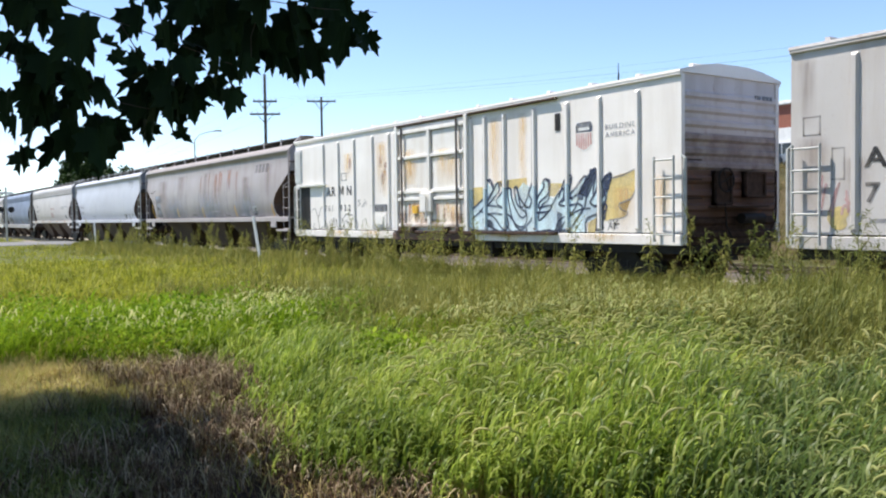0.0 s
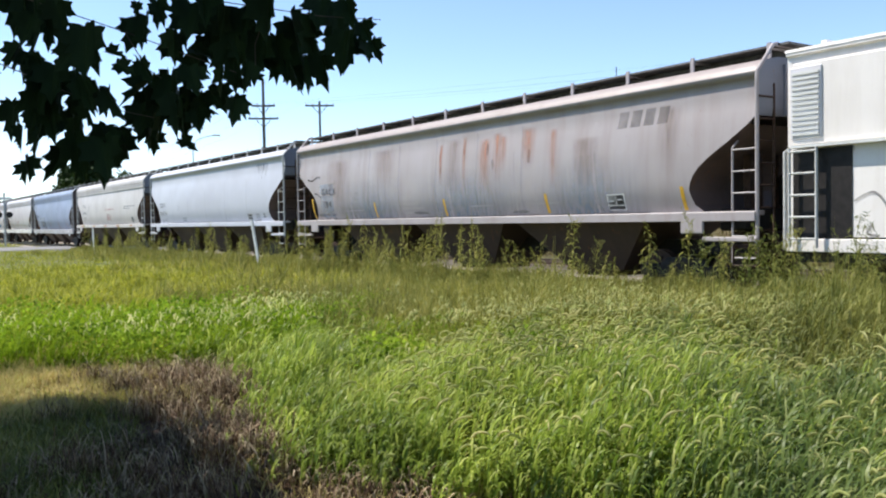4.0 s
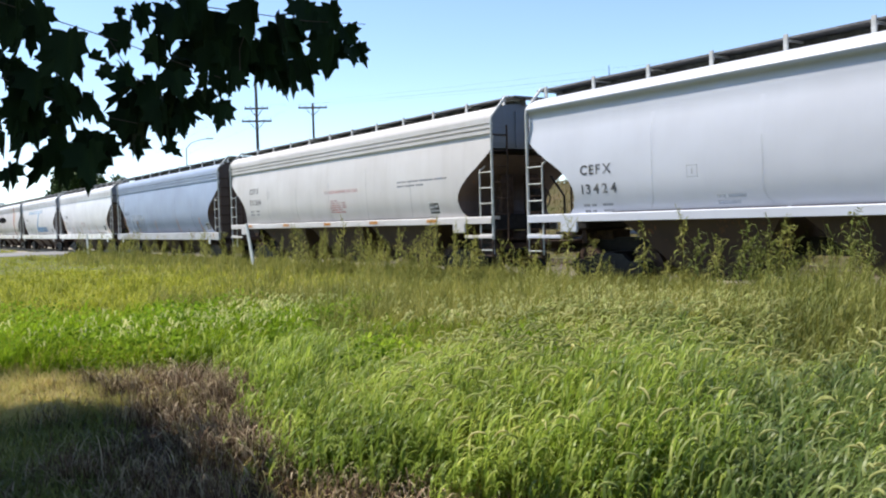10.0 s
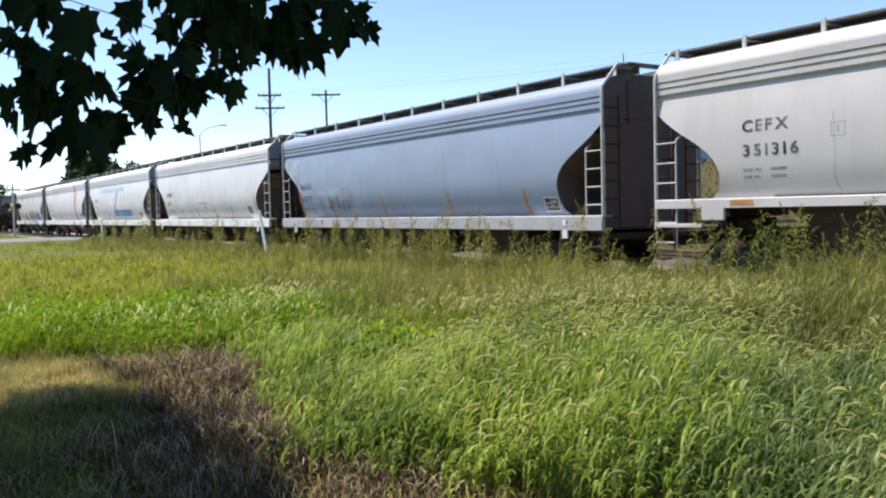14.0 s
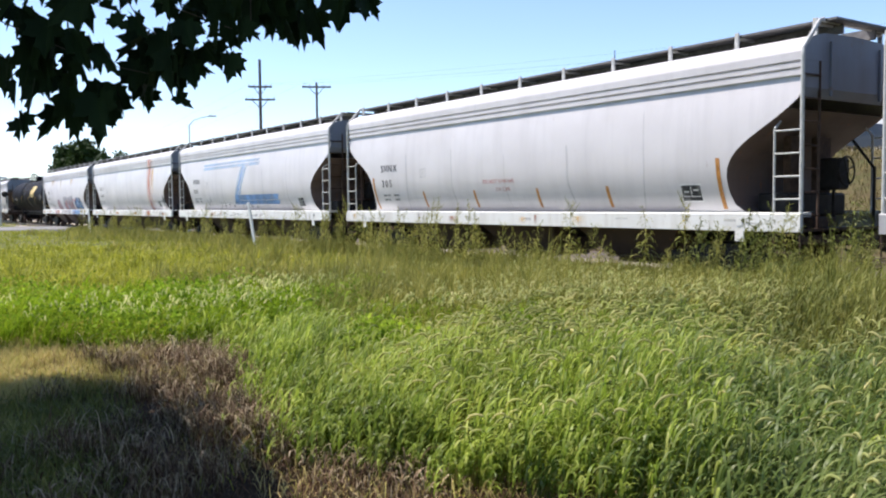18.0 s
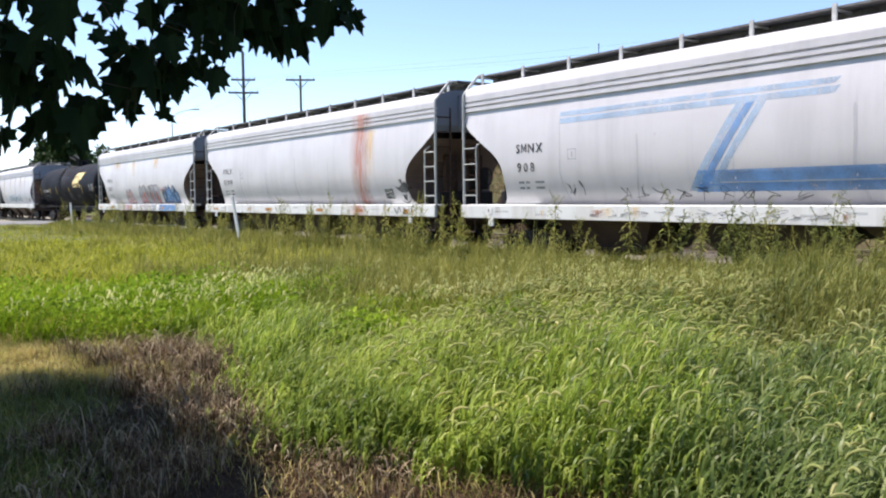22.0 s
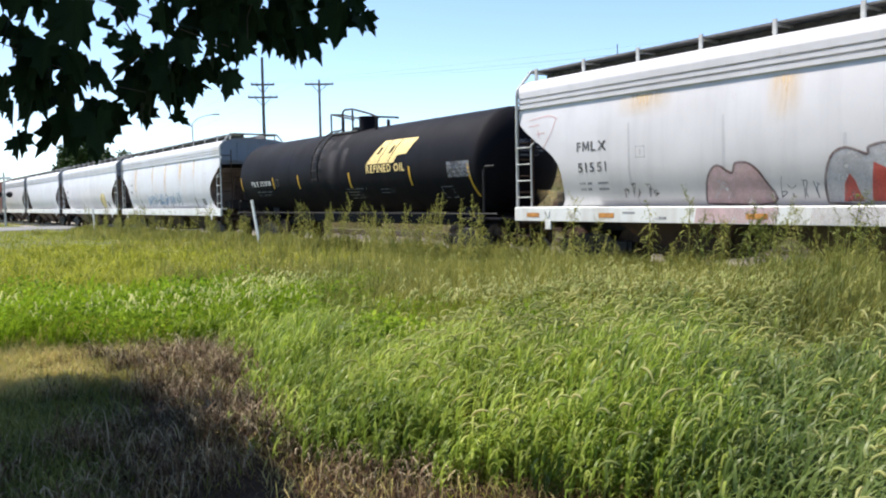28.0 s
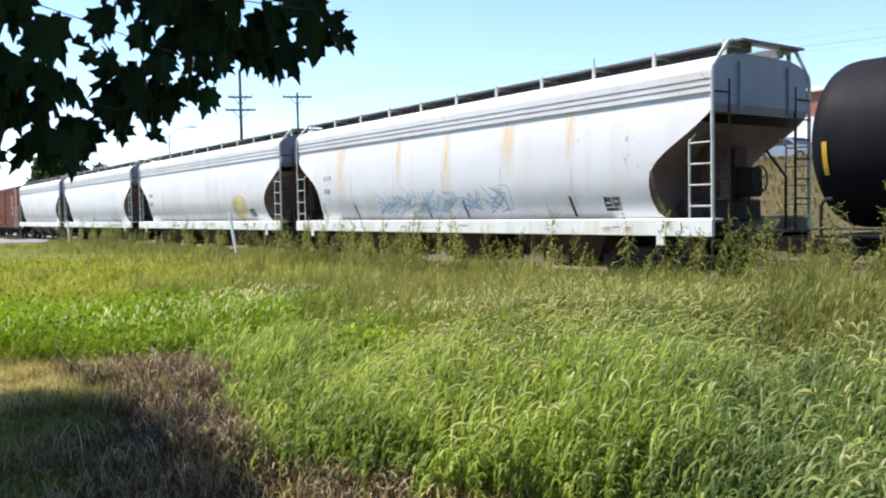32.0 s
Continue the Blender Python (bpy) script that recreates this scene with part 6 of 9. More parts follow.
mark_set(car, L, sf, "SMNX", "908", -138.35 - X0, 2.61, drop=0.44, spread=1.05)


def band(car, sf, pts, mat):
    """A painted band in short steps, so that it follows the curved side."""
    (a, b2), (c, d) = pts
    n = 10
    vs, fs = [], []
    for i in range(n + 1):
        t = i / n
        lo = (a[0] + (b2[0] - a[0]) * t, a[1] + (b2[1] - a[1]) * t)
        hi = (c[0] + (d[0] - c[0]) * t, c[1] + (d[1] - c[1]) * t)
        vs += [(lo[0], -sf(lo[1]) - 0.006, lo[1]), (hi[0], -sf(hi[1]) - 0.006, hi[1])]
    for i in range(n):
        fs.append((2 * i, 2 * i + 2, 2 * i + 3, 2 * i + 1))
    part("paint_band", mesh_of("paint_band", vs, fs, M[mat]), car, "blue painted band")


for lo, hi in ((1.64, 1.80), (1.82, 2.04)):
    band(car, sf, (((-133.3 - X0, lo), (-128.85 - X0, lo)), ((-133.2 - X0, hi), (-128.7 - X0, hi))), "stripe")
for off, mt in ((0.0, "stripe_faint"), (0.2, "stripe"), (0.44, "stripe_faint")):
    band(car, sf, (((-133.45 - X0 + off, 1.66), (-132.35 - X0 + off, 3.22)), ((-133.27 - X0 + off, 1.66), (-132.17 - X0 + off, 3.22))), mt)
for lo, hi in ((3.22, 3.34), (3.38, 3.48)):
    band(car, sf, (((-132.5 - X0, lo), (-130.5 - X0, lo)), ((-132.5 - X0, hi), (-130.4 - X0, hi))), "stripe_faint")
    band(car, sf, (((-136.9 - X0, lo - 0.02), (-132.5 - X0, lo)), ((-136.9 - X0, hi - 0.02), (-132.5 - X0, hi))), "stripe_faint")
scribble(car, sf, "ink", -135.4 - X0, 1.46, 4.4, 0.38, 61, 9, 0.022)
scribble(car, sf, "ink", -136.9 - X0, 1.6, 0.7, 0.45, 62, 3, 0.03)
scribble(car, lambda z: 1.679, "faded", -136.0 - X0, 1.14, 5.5, 0.18, 63, 12, 0.018)
brake_box(car, L, sf, -127.1 - X0, 1.72)

car, L, sf = hopper("covered_hopper", -158.85, -141.65, "white covered hopper car with a long rust run", "white")
X0 = (-158.85 - 141.65) / 2
mark_set(car, L, sf, "FMLX", "51319", -156.85 - X0, 2.62, drop=0.44, spread=1.15)
drip(car, sf, "rustrun", -145.75 - X0, 1.2, 1.40, 3.73, 5)
drip(car, lambda z: 1.606, "rustrun", -145.6 - X0, 1.25, 3.75, 4.13, 15)
drip(car, lambda z: 1.679, "rustrun", -145.75 - X0, 1.05, 1.08, 1.37, 8)
drip(car, sf, "tanstain", -145.1 - X0, 0.6, 2.0, 3.7, 6)
brake_box(car, L, sf, -144.45 - X0, 1.72)
for pts in ([(-143.85, 1.92), (-143.62, 1.88), (-143.5, 1.98), (-143.3, 2.05), (-143.12, 1.93), (-142.95, 1.88), (-143.12, 1.82), (-143.3, 1.72), (-143.55, 1.74), (-143.68, 1.8)], [(-143.6, 2.1), (-143.45, 2.14), (-143.4, 2.02), (-143.52, 2.0)], [(-143.55, 1.68), (-143.3, 1.68), (-143.38, 1.5), (-143.52, 1.52)]):
    area(car, sf, [(x - X0, z) for x, z in pts], "ink", 0.005, "spray_patch", "black sprayed tag")
for pts in ([(-143.5, 1.66), (-143.35, 1.46), (-143.2, 1.62), (-143.1, 1.45)], [(-143.65, 1.5), (-143.4, 1.44), (-143.15, 1.56)]):
    line(car, sf, [(x - X0, z) for x, z in pts], "ink", 0.035)
for pts in ([(-143.65, 1.3), (-143.5, 1.14), (-143.4, 1.32), (-143.28, 1.16)], [(-143.2, 1.32), (-143.05, 1.24), (-143.2, 1.15), (-142.95, 1.14)]):
    line(car, lambda z: 1.679, [(x - X0, z) for x, z in pts], "ink", 0.035)
sill_marks(car, L, [v - X0 for v in (-157.9, -152.6, -148.5, -145.9, -143.2)])

car, L, sf = hopper("covered_hopper", -177.05, -160.35, "white covered hopper car sprayed with red, pink and blue patches", "white")
X0 = (-177.05 - 160.35) / 2
mark_set(car, L, sf, "FMLX", "51551", -174.93 - X0, 2.62, drop=0.46, spread=1.12)
scribble(car, sf, "brownline", -173.7 - X0, 1.58, 1.0, 0.35, 81, 5, 0.025)
def sill_face(z):
    return 1.679


def sprayed(car, sf, outline, fill, edge, lift, width=0.045):
    """One sprayed letter body with its outline, running down over the sill."""
    ring = curve_pts(list(outline) + [outline[0]], 4)
    area(car, sf, ring[:-1], fill, lift, "spray_letter", "sprayed letter body")
    part("spray_outline", stroke(ring, width, sf, 0, 0, lift + 0.004).mesh("spray_outline", M[edge]), car, "dark sprayed outline")


sprayed(car, sf, [(-2.9, 1.44), (-2.74, 1.95), (-2.5, 2.16), (-2.2, 2.0), (-2.1, 2.18), (-1.8, 2.16), (-1.54, 1.89), (-1.43, 1.44)], "spraypink", "brownline", 0.004)
sprayed(car, sf, [(-0.41, 1.44), (-0.36, 1.9), (-0.2, 2.25), (0.05, 2.34), (0.38, 2.22), (0.42, 2.34), (0.85, 2.31), (0.9, 1.44)], "spraygrey", "brownline", 0.004)
sprayed(car, sf, [(0.86, 1.44), (0.88, 2.29), (1.09, 2.2), (1.2, 1.9), (1.3, 2.2), (1.44, 2.3), (1.7, 2.3), (1.55, 1.8), (1.6, 1.44)], "spraygrey", "brownline", 0.0048)
sprayed(car, sf, [(1.62, 1.44), (1.66, 2.0), (1.78, 2.24), (1.99, 2.37), (2.3, 2.26), (2.34, 1.44)], "spraygrey", "brownline", 0.0056)
sprayed(car, sf, [(2.3, 1.44), (2.3, 2.2), (2.48, 2.34), (2.9, 2.35), (3.13, 2.2), (3.12, 1.8), (2.98, 1.44)], "spraygrey", "brownline", 0.0064)
for pts in ([(-0.12, 1.46), (-0.05, 1.75), (0.06, 1.92), (0.14, 1.8), (0.22, 1.46)], [(0.36, 1.46), (0.48, 2.09), (0.69, 1.98), (0.70, 1.46)], [(1.78, 1.46), (1.78, 2.0), (1.94, 2.05), (2.0, 1.46)], [(2.54, 1.46), (2.55, 2.0), (2.76, 2.05), (2.84, 1.46)], [(1.12, 1.7), (1.2, 2.15), (1.3, 1.7)]):
    area(car, sf, pts, "sprayred", 0.012, "spray_counter", "red sprayed letter opening")
for x0, x1, mt in ((-2.95, -1.2, "spraypink"), (-0.55, 0.3, "sillspray"), (0.25, 1.1, "sprayedred"), (1.05, 1.9, "sillspray"), (1.85, 2.9, "spraygrey"), (3.4, 5.9, "stripe")):
    area(car, sill_face, [(x0, 1.08), (x1, 1.08), (x1 + 0.08, 1.37), (x0 + 0.05, 1.37)], "sillspray" if mt == "sprayedred" else mt, 0.0006, "spray_patch", "spray on the sill")
scribble(car, sf, "sprayred", 3.2, 2.0, 0.75, 0.35, 311, 4, 0.03)
scribble(car, sf, "faded", -1.3, 1.5, 0.8, 0.5, 312, 4, 0.02)
area(car, sf, [(3.45, 1.44), (3.5, 1.95), (3.75, 2.2), (4.0, 2.05), (4.15, 2.3), (4.5, 2.2), (4.62, 2.34), (4.95, 2.1), (5.1, 2.3), (5.35, 2.28), (5.4, 2.0), (5.7, 2.05), (5.95, 1.9), (5.85, 1.44)], "sprayteal", 0.004)
for k, (x, z, w, h) in enumerate(((3.7, 1.46, 0.55, 0.5), (4.2, 1.5, 0.5, 0.65), (4.75, 1.46, 0.45, 0.6), (5.2, 1.5, 0.6, 0.45))):
    blob(car, sf, "stripe", x, z, w, h, 500 + k, 0.0055)
scribble(car, sf, "skyblue", 3.7, 1.6, 2.0, 0.5, 314, 5, 0.03)
scribble(car, sf, "ink", 3.5, 1.46, 2.4, 0.75, 315, 6, 0.035)
for zz, x, wd, ln in ((3.72, -173.0, 1.6, 0.5), (3.7, -169.8, 0.8, 0.9), (3.7, -166.0, 1.2, 0.6), (1.8, -176.0, 1.0, 0.35)):
    drip(car, sf, "tanstain", x - X0, wd, zz - ln, zz, int(-x))
for pts in ([(-7.9, 3.45), (-7.2, 3.5), (-6.9, 3.4)], [(-6.95, 3.4), (-7.1, 3.1), (-7.35, 2.75)], [(-7.9, 3.3), (-7.5, 3.32)], [(-7.6, 3.1), (-7.3, 3.12)], [(-7.55, 3.2), (-7.5, 3.0)]):
    line(car, sf, pts, "spraypink", 0.03)
sill_marks(car, L, [v - X0 for v in (-176.6, -174.2, -170.5, -165.0)])


# the tank car
car, L = car_base("tank_car", -195.75, -177.75, "black tank car with gold lettering", "tank car")
X0 = (-195.75 - 177.75) / 2
TR, TZ = 1.46, 2.66


def tank_side(z):
    return math.sqrt(max(0.01, TR * TR - (z - TZ) ** 2))


s = Shape()
rings = []
for x, k in [(-9.28, 0.05), (-9.26, 0.3), (-9.20, 0.6), (-9.10, 0.85), (-9.0, 0.95), (-8.9, 0.985), (-8.75, 1.0)] + [(x, 1.0) for x in np.linspace(-6.5, 6.5, 9)] + HEAD:
    rings.append([(x, TR * k * math.cos(a), TZ + TR * k * math.sin(a)) for a in np.linspace(0, 2 * math.pi, 49)[:-1]])
s.loft(rings)
part("tank_shell", s.mesh("tank_shell", M["tank"], True), car, "black cylindrical tank with domed ends")
for x in (-4.0, 0.0, 4.2):
    s = Shape()
    s.loft([[(x + o, (TR + k) * math.cos(a), TZ + (TR + k) * math.sin(a)) for a in np.linspace(0, 2 * math.pi, 49)[:-1]] for o, k in ((-0.03, 0.0), (-0.02, 0.006), (0.02, 0.006), (0.03, 0.0))], caps=False)
    part("weld_band", s.mesh("weld_band", M["tank"], True), car)
for ex in (-1, 1):
    s = Shape().box(*sorted((ex * 5.6, ex * 8.9)), -0.35, 0.35, 0.72, 1.05, 0.01).box(*sorted((ex * 6.4, ex * 7.0)), -0.8, 0.8, 0.98, 1.4, 0.02)
    part("stub_sill", s.mesh("stub_sill", M["tank"]), car, "black stub sill and saddle under the tank")
    s = Shape().box(*sorted((ex * 7.2, ex * 8.9)), -1.5, 1.5, 1.06, 1.11, 0.008)
    part("end_deck", s.mesh("end_deck", M["tank"]), car, "thin dark deck at the tank's end")
# added black box that stands for the shade under the tank
part("belly_dark_box", Shape().box(-5.7, 5.7, -0.5, 0.5, 0.86, 1.26, 0.05).mesh("belly_dark_box", M["tank"]), car, "black box added for the dark under the tank's belly")
part("bottom_outlet", Shape().bar((0.0, 0.0, 0.75), (0.0, 0.0, 1.25), 0.16, 14).box(-0.25, 0.25, -0.12, 0.12, 0.7, 0.82, 0.02).mesh("bottom_outlet", M["steel"]), car, "dark outlet valve under the tank")
for sy in (-1, 1):
    s = Shape().bar((-8.9, sy * 1.58, 1.22), (8.9, sy * 1.58, 1.22), 0.022)
    for i in range(8):
        x = -8.6 + i * 2.457
        s.bar((x, sy * 1.58, 1.22), (x, sy * 1.3, 1.25), 0.018)
    part("hand_rail", s.mesh("hand_rail", M["steel"]), car, "long hand rail")
    for x, z, bend in ((8.3, 2.44, 0.45), (-8.75, 1.7, 0.2)):
        s = Shape().tube([(x, sy * 1.55, 1.0), (x, sy * 1.55, z - 0.1), (x + 0.08, sy * 1.55, z), (x + bend, sy * 1.55, z)], 0.032)
        part("corner_grab", s.mesh("corner_grab", M["steel"]), car, "bent black grab rail")
    s = Shape()
    for x in (-1.75, -1.25):
        arc = [(x, sy * (TR + 0.14) * math.cos(a), TZ + (TR + 0.14) * math.sin(a)) for a in np.linspace(-0.22, 1.2, 10)]
        s.tube(arc, 0.03)
    ladder_part = part("tank_ladder", s.mesh("tank_ladder", M["steel"]), car, "curved side ladder")
    for a in np.linspace(-0.16, 1.15, 8):
        s = Shape().bar((-1.75, sy * (TR + 0.15) * math.cos(a), TZ + (TR + 0.15) * math.sin(a)), (-1.25, sy * (TR + 0.15) * math.cos(a), TZ + (TR + 0.15) * math.sin(a)), 0.018)
        part("rung", s.mesh("rung", M["steel"]), ladder_part)
s = Shape().box(-1.9, 0.1, -0.7, 0.4, 4.0, 4.05)
part("top_platform", s.mesh("top_platform", M["walk"]), car, "grating platform round the manway")
part("manway", Shape().bar((0.2, -0.3, 4.0), (0.2, -0.3, 4.44), 0.33, 20).bar((0.2, -0.3, 4.44), (0.2, -0.3, 4.49), 0.36, 20).mesh("manway", M["tank"]), car, "black round manway dome")
part("valve", Shape().bar((1.35, -0.2, 4.1), (1.35, -0.2, 4.30), 0.06).bar((-0.6, -0.2, 4.05), (-0.6, -0.2, 4.2), 0.22, 14).mesh("valve", M["steel"]), car)
s = Shape()
for y, o in ((-0.65, 0.0), (-0.2, 0.1)):
    s.tube([(-1.9 + o, y, 3.9), (-1.9 + o, y, 4.74), (-0.2, y, 4.42)], 0.034)
s.bar((-1.9, -0.65, 4.74), (-1.8, -0.2, 4.74), 0.034)
s.tube([(-1.06, -0.65, 3.95), (-1.06, -0.65, 4.6), (-1.0, -0.65, 4.75), (-0.85, -0.65, 4.81), (-0.3, -0.65, 4.79), (0.82, -0.65, 4.54), (1.36, -0.65, 4.38)], 0.034)
s.bar((1.34, -0.65, 4.36), (1.28, -0.65, 3.95), 0.034).bar((-0.3, -0.65, 3.9), (-0.3, -0.65, 4.8), 0.036).bar((-0.23, -0.2, 3.95), (-0.2, -0.2, 4.45), 0.034).bar((1.36, -0.65, 4.38), (1.36, 0.2, 4.38), 0.034)
part("platform_rail", s.mesh("platform_rail", M["steel"]), car, "black safety rail on the platform")
# slanted gold mark in three plain blocks, each with a dark slot
for pts in ([(-184.74, 2.76), (-184.06, 2.76), (-183.42, 3.47), (-183.86, 3.47)], [(-184.02, 2.76), (-183.44, 2.76), (-182.84, 3.47), (-183.38, 3.47)],
            [(-183.40, 2.76), (-183.05, 2.76), (-182.88, 2.97), (-182.36, 3.0), (-181.92, 3.46), (-182.78, 3.47)]):
    area(car, tank_side, [(x - X0, z) for x, z in pts], "gilt", 0.016, "gold_mark", "slanted gold block")
for u in (-184.12, -183.42):
    area(car, tank_side, [(u - X0, 3.06), (u - X0 + 0.14, 3.06), (u - X0 + 0.34, 3.28), (u - X0 + 0.20, 3.28)], "tank", 0.022, "mark_slot", "dark slanted slot")
for x, z, w, h in ((-1.25, 2.2, 1.0, 1.6), (-0.5, 1.9, 0.9, 1.5), (-1.9, 2.4, 0.25, 1.2), (0.4, 2.6, 0.5, 0.8), (-0.2, 3.3, 0.5, 0.6)):
    drip(car, tank_side, "dustshade", x, w, z, z + h, int(40 + x * 10), 0.008)


def tank_face(z):
    return tank_side(z) + 0.012


marks(car, lettering("REFINED OIL", 0.235, M["gilt"], tank_face, -184.74 - X0, 2.50, 1.08), "lettering", "gold letters")
marks(car, lettering("TILX 251010", 0.19, M["whitemark"], tank_face, -194.42 - X0, 2.28, 1.17), "lettering", "white car number")
for z, w in ((2.02, 1.4), (1.9, 1.25)):
    data_bars(car, "faded", tank_side, -194.0 - X0, z, [(w,)], 0.04, 0.12, 0.012)
for i, w in enumerate((1.3, 0.8, 0.9, 1.0)):
    data_bars(car, "faded", tank_side, -186.3 - X0, 2.0 - 0.1 * i, [(w,)], 0.025, 0.10, 0.012)
for i in range(4):
    s = bars_of(tank_side, -180.25 - X0, 2.22 + i * 0.11, [(1.05,)], 0.095, 0.1, 0.012)
    part("data_plate", s.mesh("data_plate", M["faded"]), car, "grey stencilled data panel")
for x, z0, z1, lean in ((-195.5, 2.1, 2.65, 0.0), (-192.2, 2.14, 2.6, 0.0), (-189.9, 2.1, 2.6, 0.0), (-185.95, 2.05, 2.55, 0.0), (-182.2, 2.05, 2.6, 0.0), (-179.27, 1.68, 2.56, 0.09)):
    vs = []
    for i, z in enumerate(np.linspace(z0, z1, 9)):
        u = x - X0 - 0.04 + lean * (1 - i / 8) ** 1.6
        vs += [(u, -tank_side(z) - 0.012, z), (u + 0.085, -tank_side(z) - 0.012, z)]
    part("reflector", mesh_of("reflector", vs, [(2 * j, 2 * j + 1, 2 * j + 3, 2 * j + 2) for j in range(8)], M["yellow"]), car, "upright yellow reflector strip")
# small outlined plates on the side
for x0, x1, z0, z1 in ((-192.0, -191.7, 2.24, 2.5), (-180.75, -180.2, 1.66, 1.98), (-184.13, -183.4, 1.86, 1.98)):
    for a, b2, c, d in ((x0, x1, z0, z0 + 0.02), (x0, x1, z1 - 0.02, z1), (x0, x0 + 0.025, z0, z1), (x1 - 0.025, x1, z0, z1)):
        area(car, tank_side, [(a - X0, c), (b2 - X0, c), (b2 - X0, d), (a - X0, d)], "faded", 0.012, "plate_edge", "pale edge of a small plate")


def head_x(y, z):
    """Where the domed end of the tank stands."""
    k = math.hypot(y, z - TZ) / TR
    return float(np.interp(k, [h[1] for h in HEAD[::-1]], [h[0] for h in HEAD[::-1]])) + 0.012


for z, y1, h in ((3.13, 0.5, 0.10), (2.98, 0.62, 0.05), (2.88, 0.45, 0.05), (2.76, 0.3, 0.05)):
    ys = np.linspace(-0.37, y1, 9)
    vs = [(head_x(y, zz), y, zz) for y in ys for zz in (z - h / 2, z + h / 2)]
    part("data_line", mesh_of("data_line", vs, [(2 * j, 2 * j + 2, 2 * j + 3, 2 * j + 1) for j in range(8)], M["faded"]), car, "pale data line on the tank end")
running_gear(car, L)

car, L, sf = hopper("covered_hopper", -214.65, -197.55, "white covered hopper car with pale blue scrawl and brown reflector posts", "cream")
X0 = (-214.65 - 197.55) / 2
data_bars(car, "faded", sf, -212.7 - X0, 2.68, [(0.16, 0.1, 0.14), (), (), (0.4,)], 0.16, 0.14)
for zz, x, wd, ln in ((3.72, -205.9, 0.5, 2.0), (3.72, -208.2, 0.4, 1.7), (3.72, -203.4, 0.6, 1.4), (3.72, -211.6, 0.7, 2.0), (3.72, -201.3, 0.4, 1.2)):
    drip(car, sf, "tanstain", x - X0, wd, zz - ln, zz, int(-x))
for k in range(4):
    scribble(car, sf, "stripe_faint", -209.8 - X0 + k * 0.15, 1.5 + 0.03 * k, 6.0, 0.75, 101 + k, 6, 0.04)
reflectors(car, L, sf, [v - X0 for v in (-210.84, -206.97, -205.28, -201.38)], "brown_steel", 1.45, 0.45, 0.05)
reflectors(car, L, sf, [-199.02 - X0], "brown_steel", 1.5, 0.85, 0.05)
brake_box(car, L, sf, -200.4 - X0, 1.72)
car, L, sf = hopper("covered_hopper", -233.05, -215.95, "white covered hopper car with a yellowish patch", "white_b")
X0 = (-233.05 - 215.95) / 2
blob(car, sf, "sprayyellow", -220.6 - X0, 1.45, 1.3, 1.0, 7)
brake_box(car, L, sf, -219.0 - X0, 1.72)
data_bars(car, "faded", sf, -231.3 - X0, 2.6, [(0.5,), (), (), (0.5,)], 0.16, 0.14)
car, L, sf = hopper("covered_hopper", -250.4, -234.5, "creamy white covered hopper car", "cream")
car, L, sf = hopper("covered_hopper", -267.2, -251.8, "white covered hopper car far back in the train", "white")
car, L, sf = boxcar("boxcar", -284.0, -268.4, "faded red boxcar far back in the train", "red", plug=False, end_mat="red")
data_bars(car, "whitemark", sf, 5.0, 3.4, [(0.5,), (0.4,), (0.5,), (0.4,)], 0.3, 0.45)
boxcar("boxcar", -301.0, -285.2, "faded red boxcar at the tail of the view", "red", plug=False, end_mat="red")


# ---- beyond the tracks: bank, building, parked cars, poles ----
def rise(x, y):
    a = min(1, max(0, (y - 28) / 17))
    b2 = min(1, max(0, (x + 64) / 10))
    return 4.5 * a * a * (3 - 2 * a) * b2 * b2 * (3 - 2 * b2)


s = Shape()
xs, ys = np.linspace(-64, 70, 45), np.linspace(27.5, 130, 40)
vs = [(x, y, rise(x, y) - 0.26 + noise.noise(Vector((x * 0.2, y * 0.2, 3))) * 0.12) for y in ys for x in xs]
n = len(xs)
s.put(vs, [(j * n + i, j * n + i + 1, (j + 1) * n + i + 1, (j + 1) * n + i) for j in range(len(ys) - 1) for i in range(n - 1)])
tagged(part("grass_bank", s.mesh("grass_bank", M["bank"], True)), "dry grassy bank rising behind the tracks", "bank", kind="structure")
s = Shape().put([(-53, 47, 4.34), (70, 47, 4.34), (70, 58, 4.34), (-53, 58, 4.34)], [(0, 1, 2, 3)])
tagged(part("parking_lot", s.mesh("parking_lot", M["asphalt"])), "grey asphalt parking lot on the bank", "parking lot", kind="structure")

hall = tagged(new("brick_building"), "long low red brick building with a white lower band", "building")
part("wall", Shape().box(-54.5, 40, 60, 78, 3.6, 10.0).mesh("wall", M["brick"]), hall, "red brick wall")
part("roof_edge", Shape().box(-54.8, 40.3, 59.7, 78.3, 10.0, 10.3, 0.05).mesh("roof_edge", M["wall_white"]), hall, "pale roof edge")
part("lower_band", Shape().box(-54.5, 40, 59.9, 60, 4.1, 8.2).mesh("lower_band", M["wall_white"]), hall, "white lower wall band")
for i in range(-3, 12):
    win = part("window", Shape().box(0, 2.2, 59.78, 59.9, 5.7, 7.1).mesh("window", M["wall_white"]), hall, "white framed window", pose(-35 + i * 6.1, 0, 0))
    part("pane", Shape().box(0.12, 1.04, 59.74, 59.8, 5.82, 6.98).box(1.16, 2.08, 59.74, 59.8, 5.82, 6.98).mesh("pane", M["glass"]), win, "dark glass")


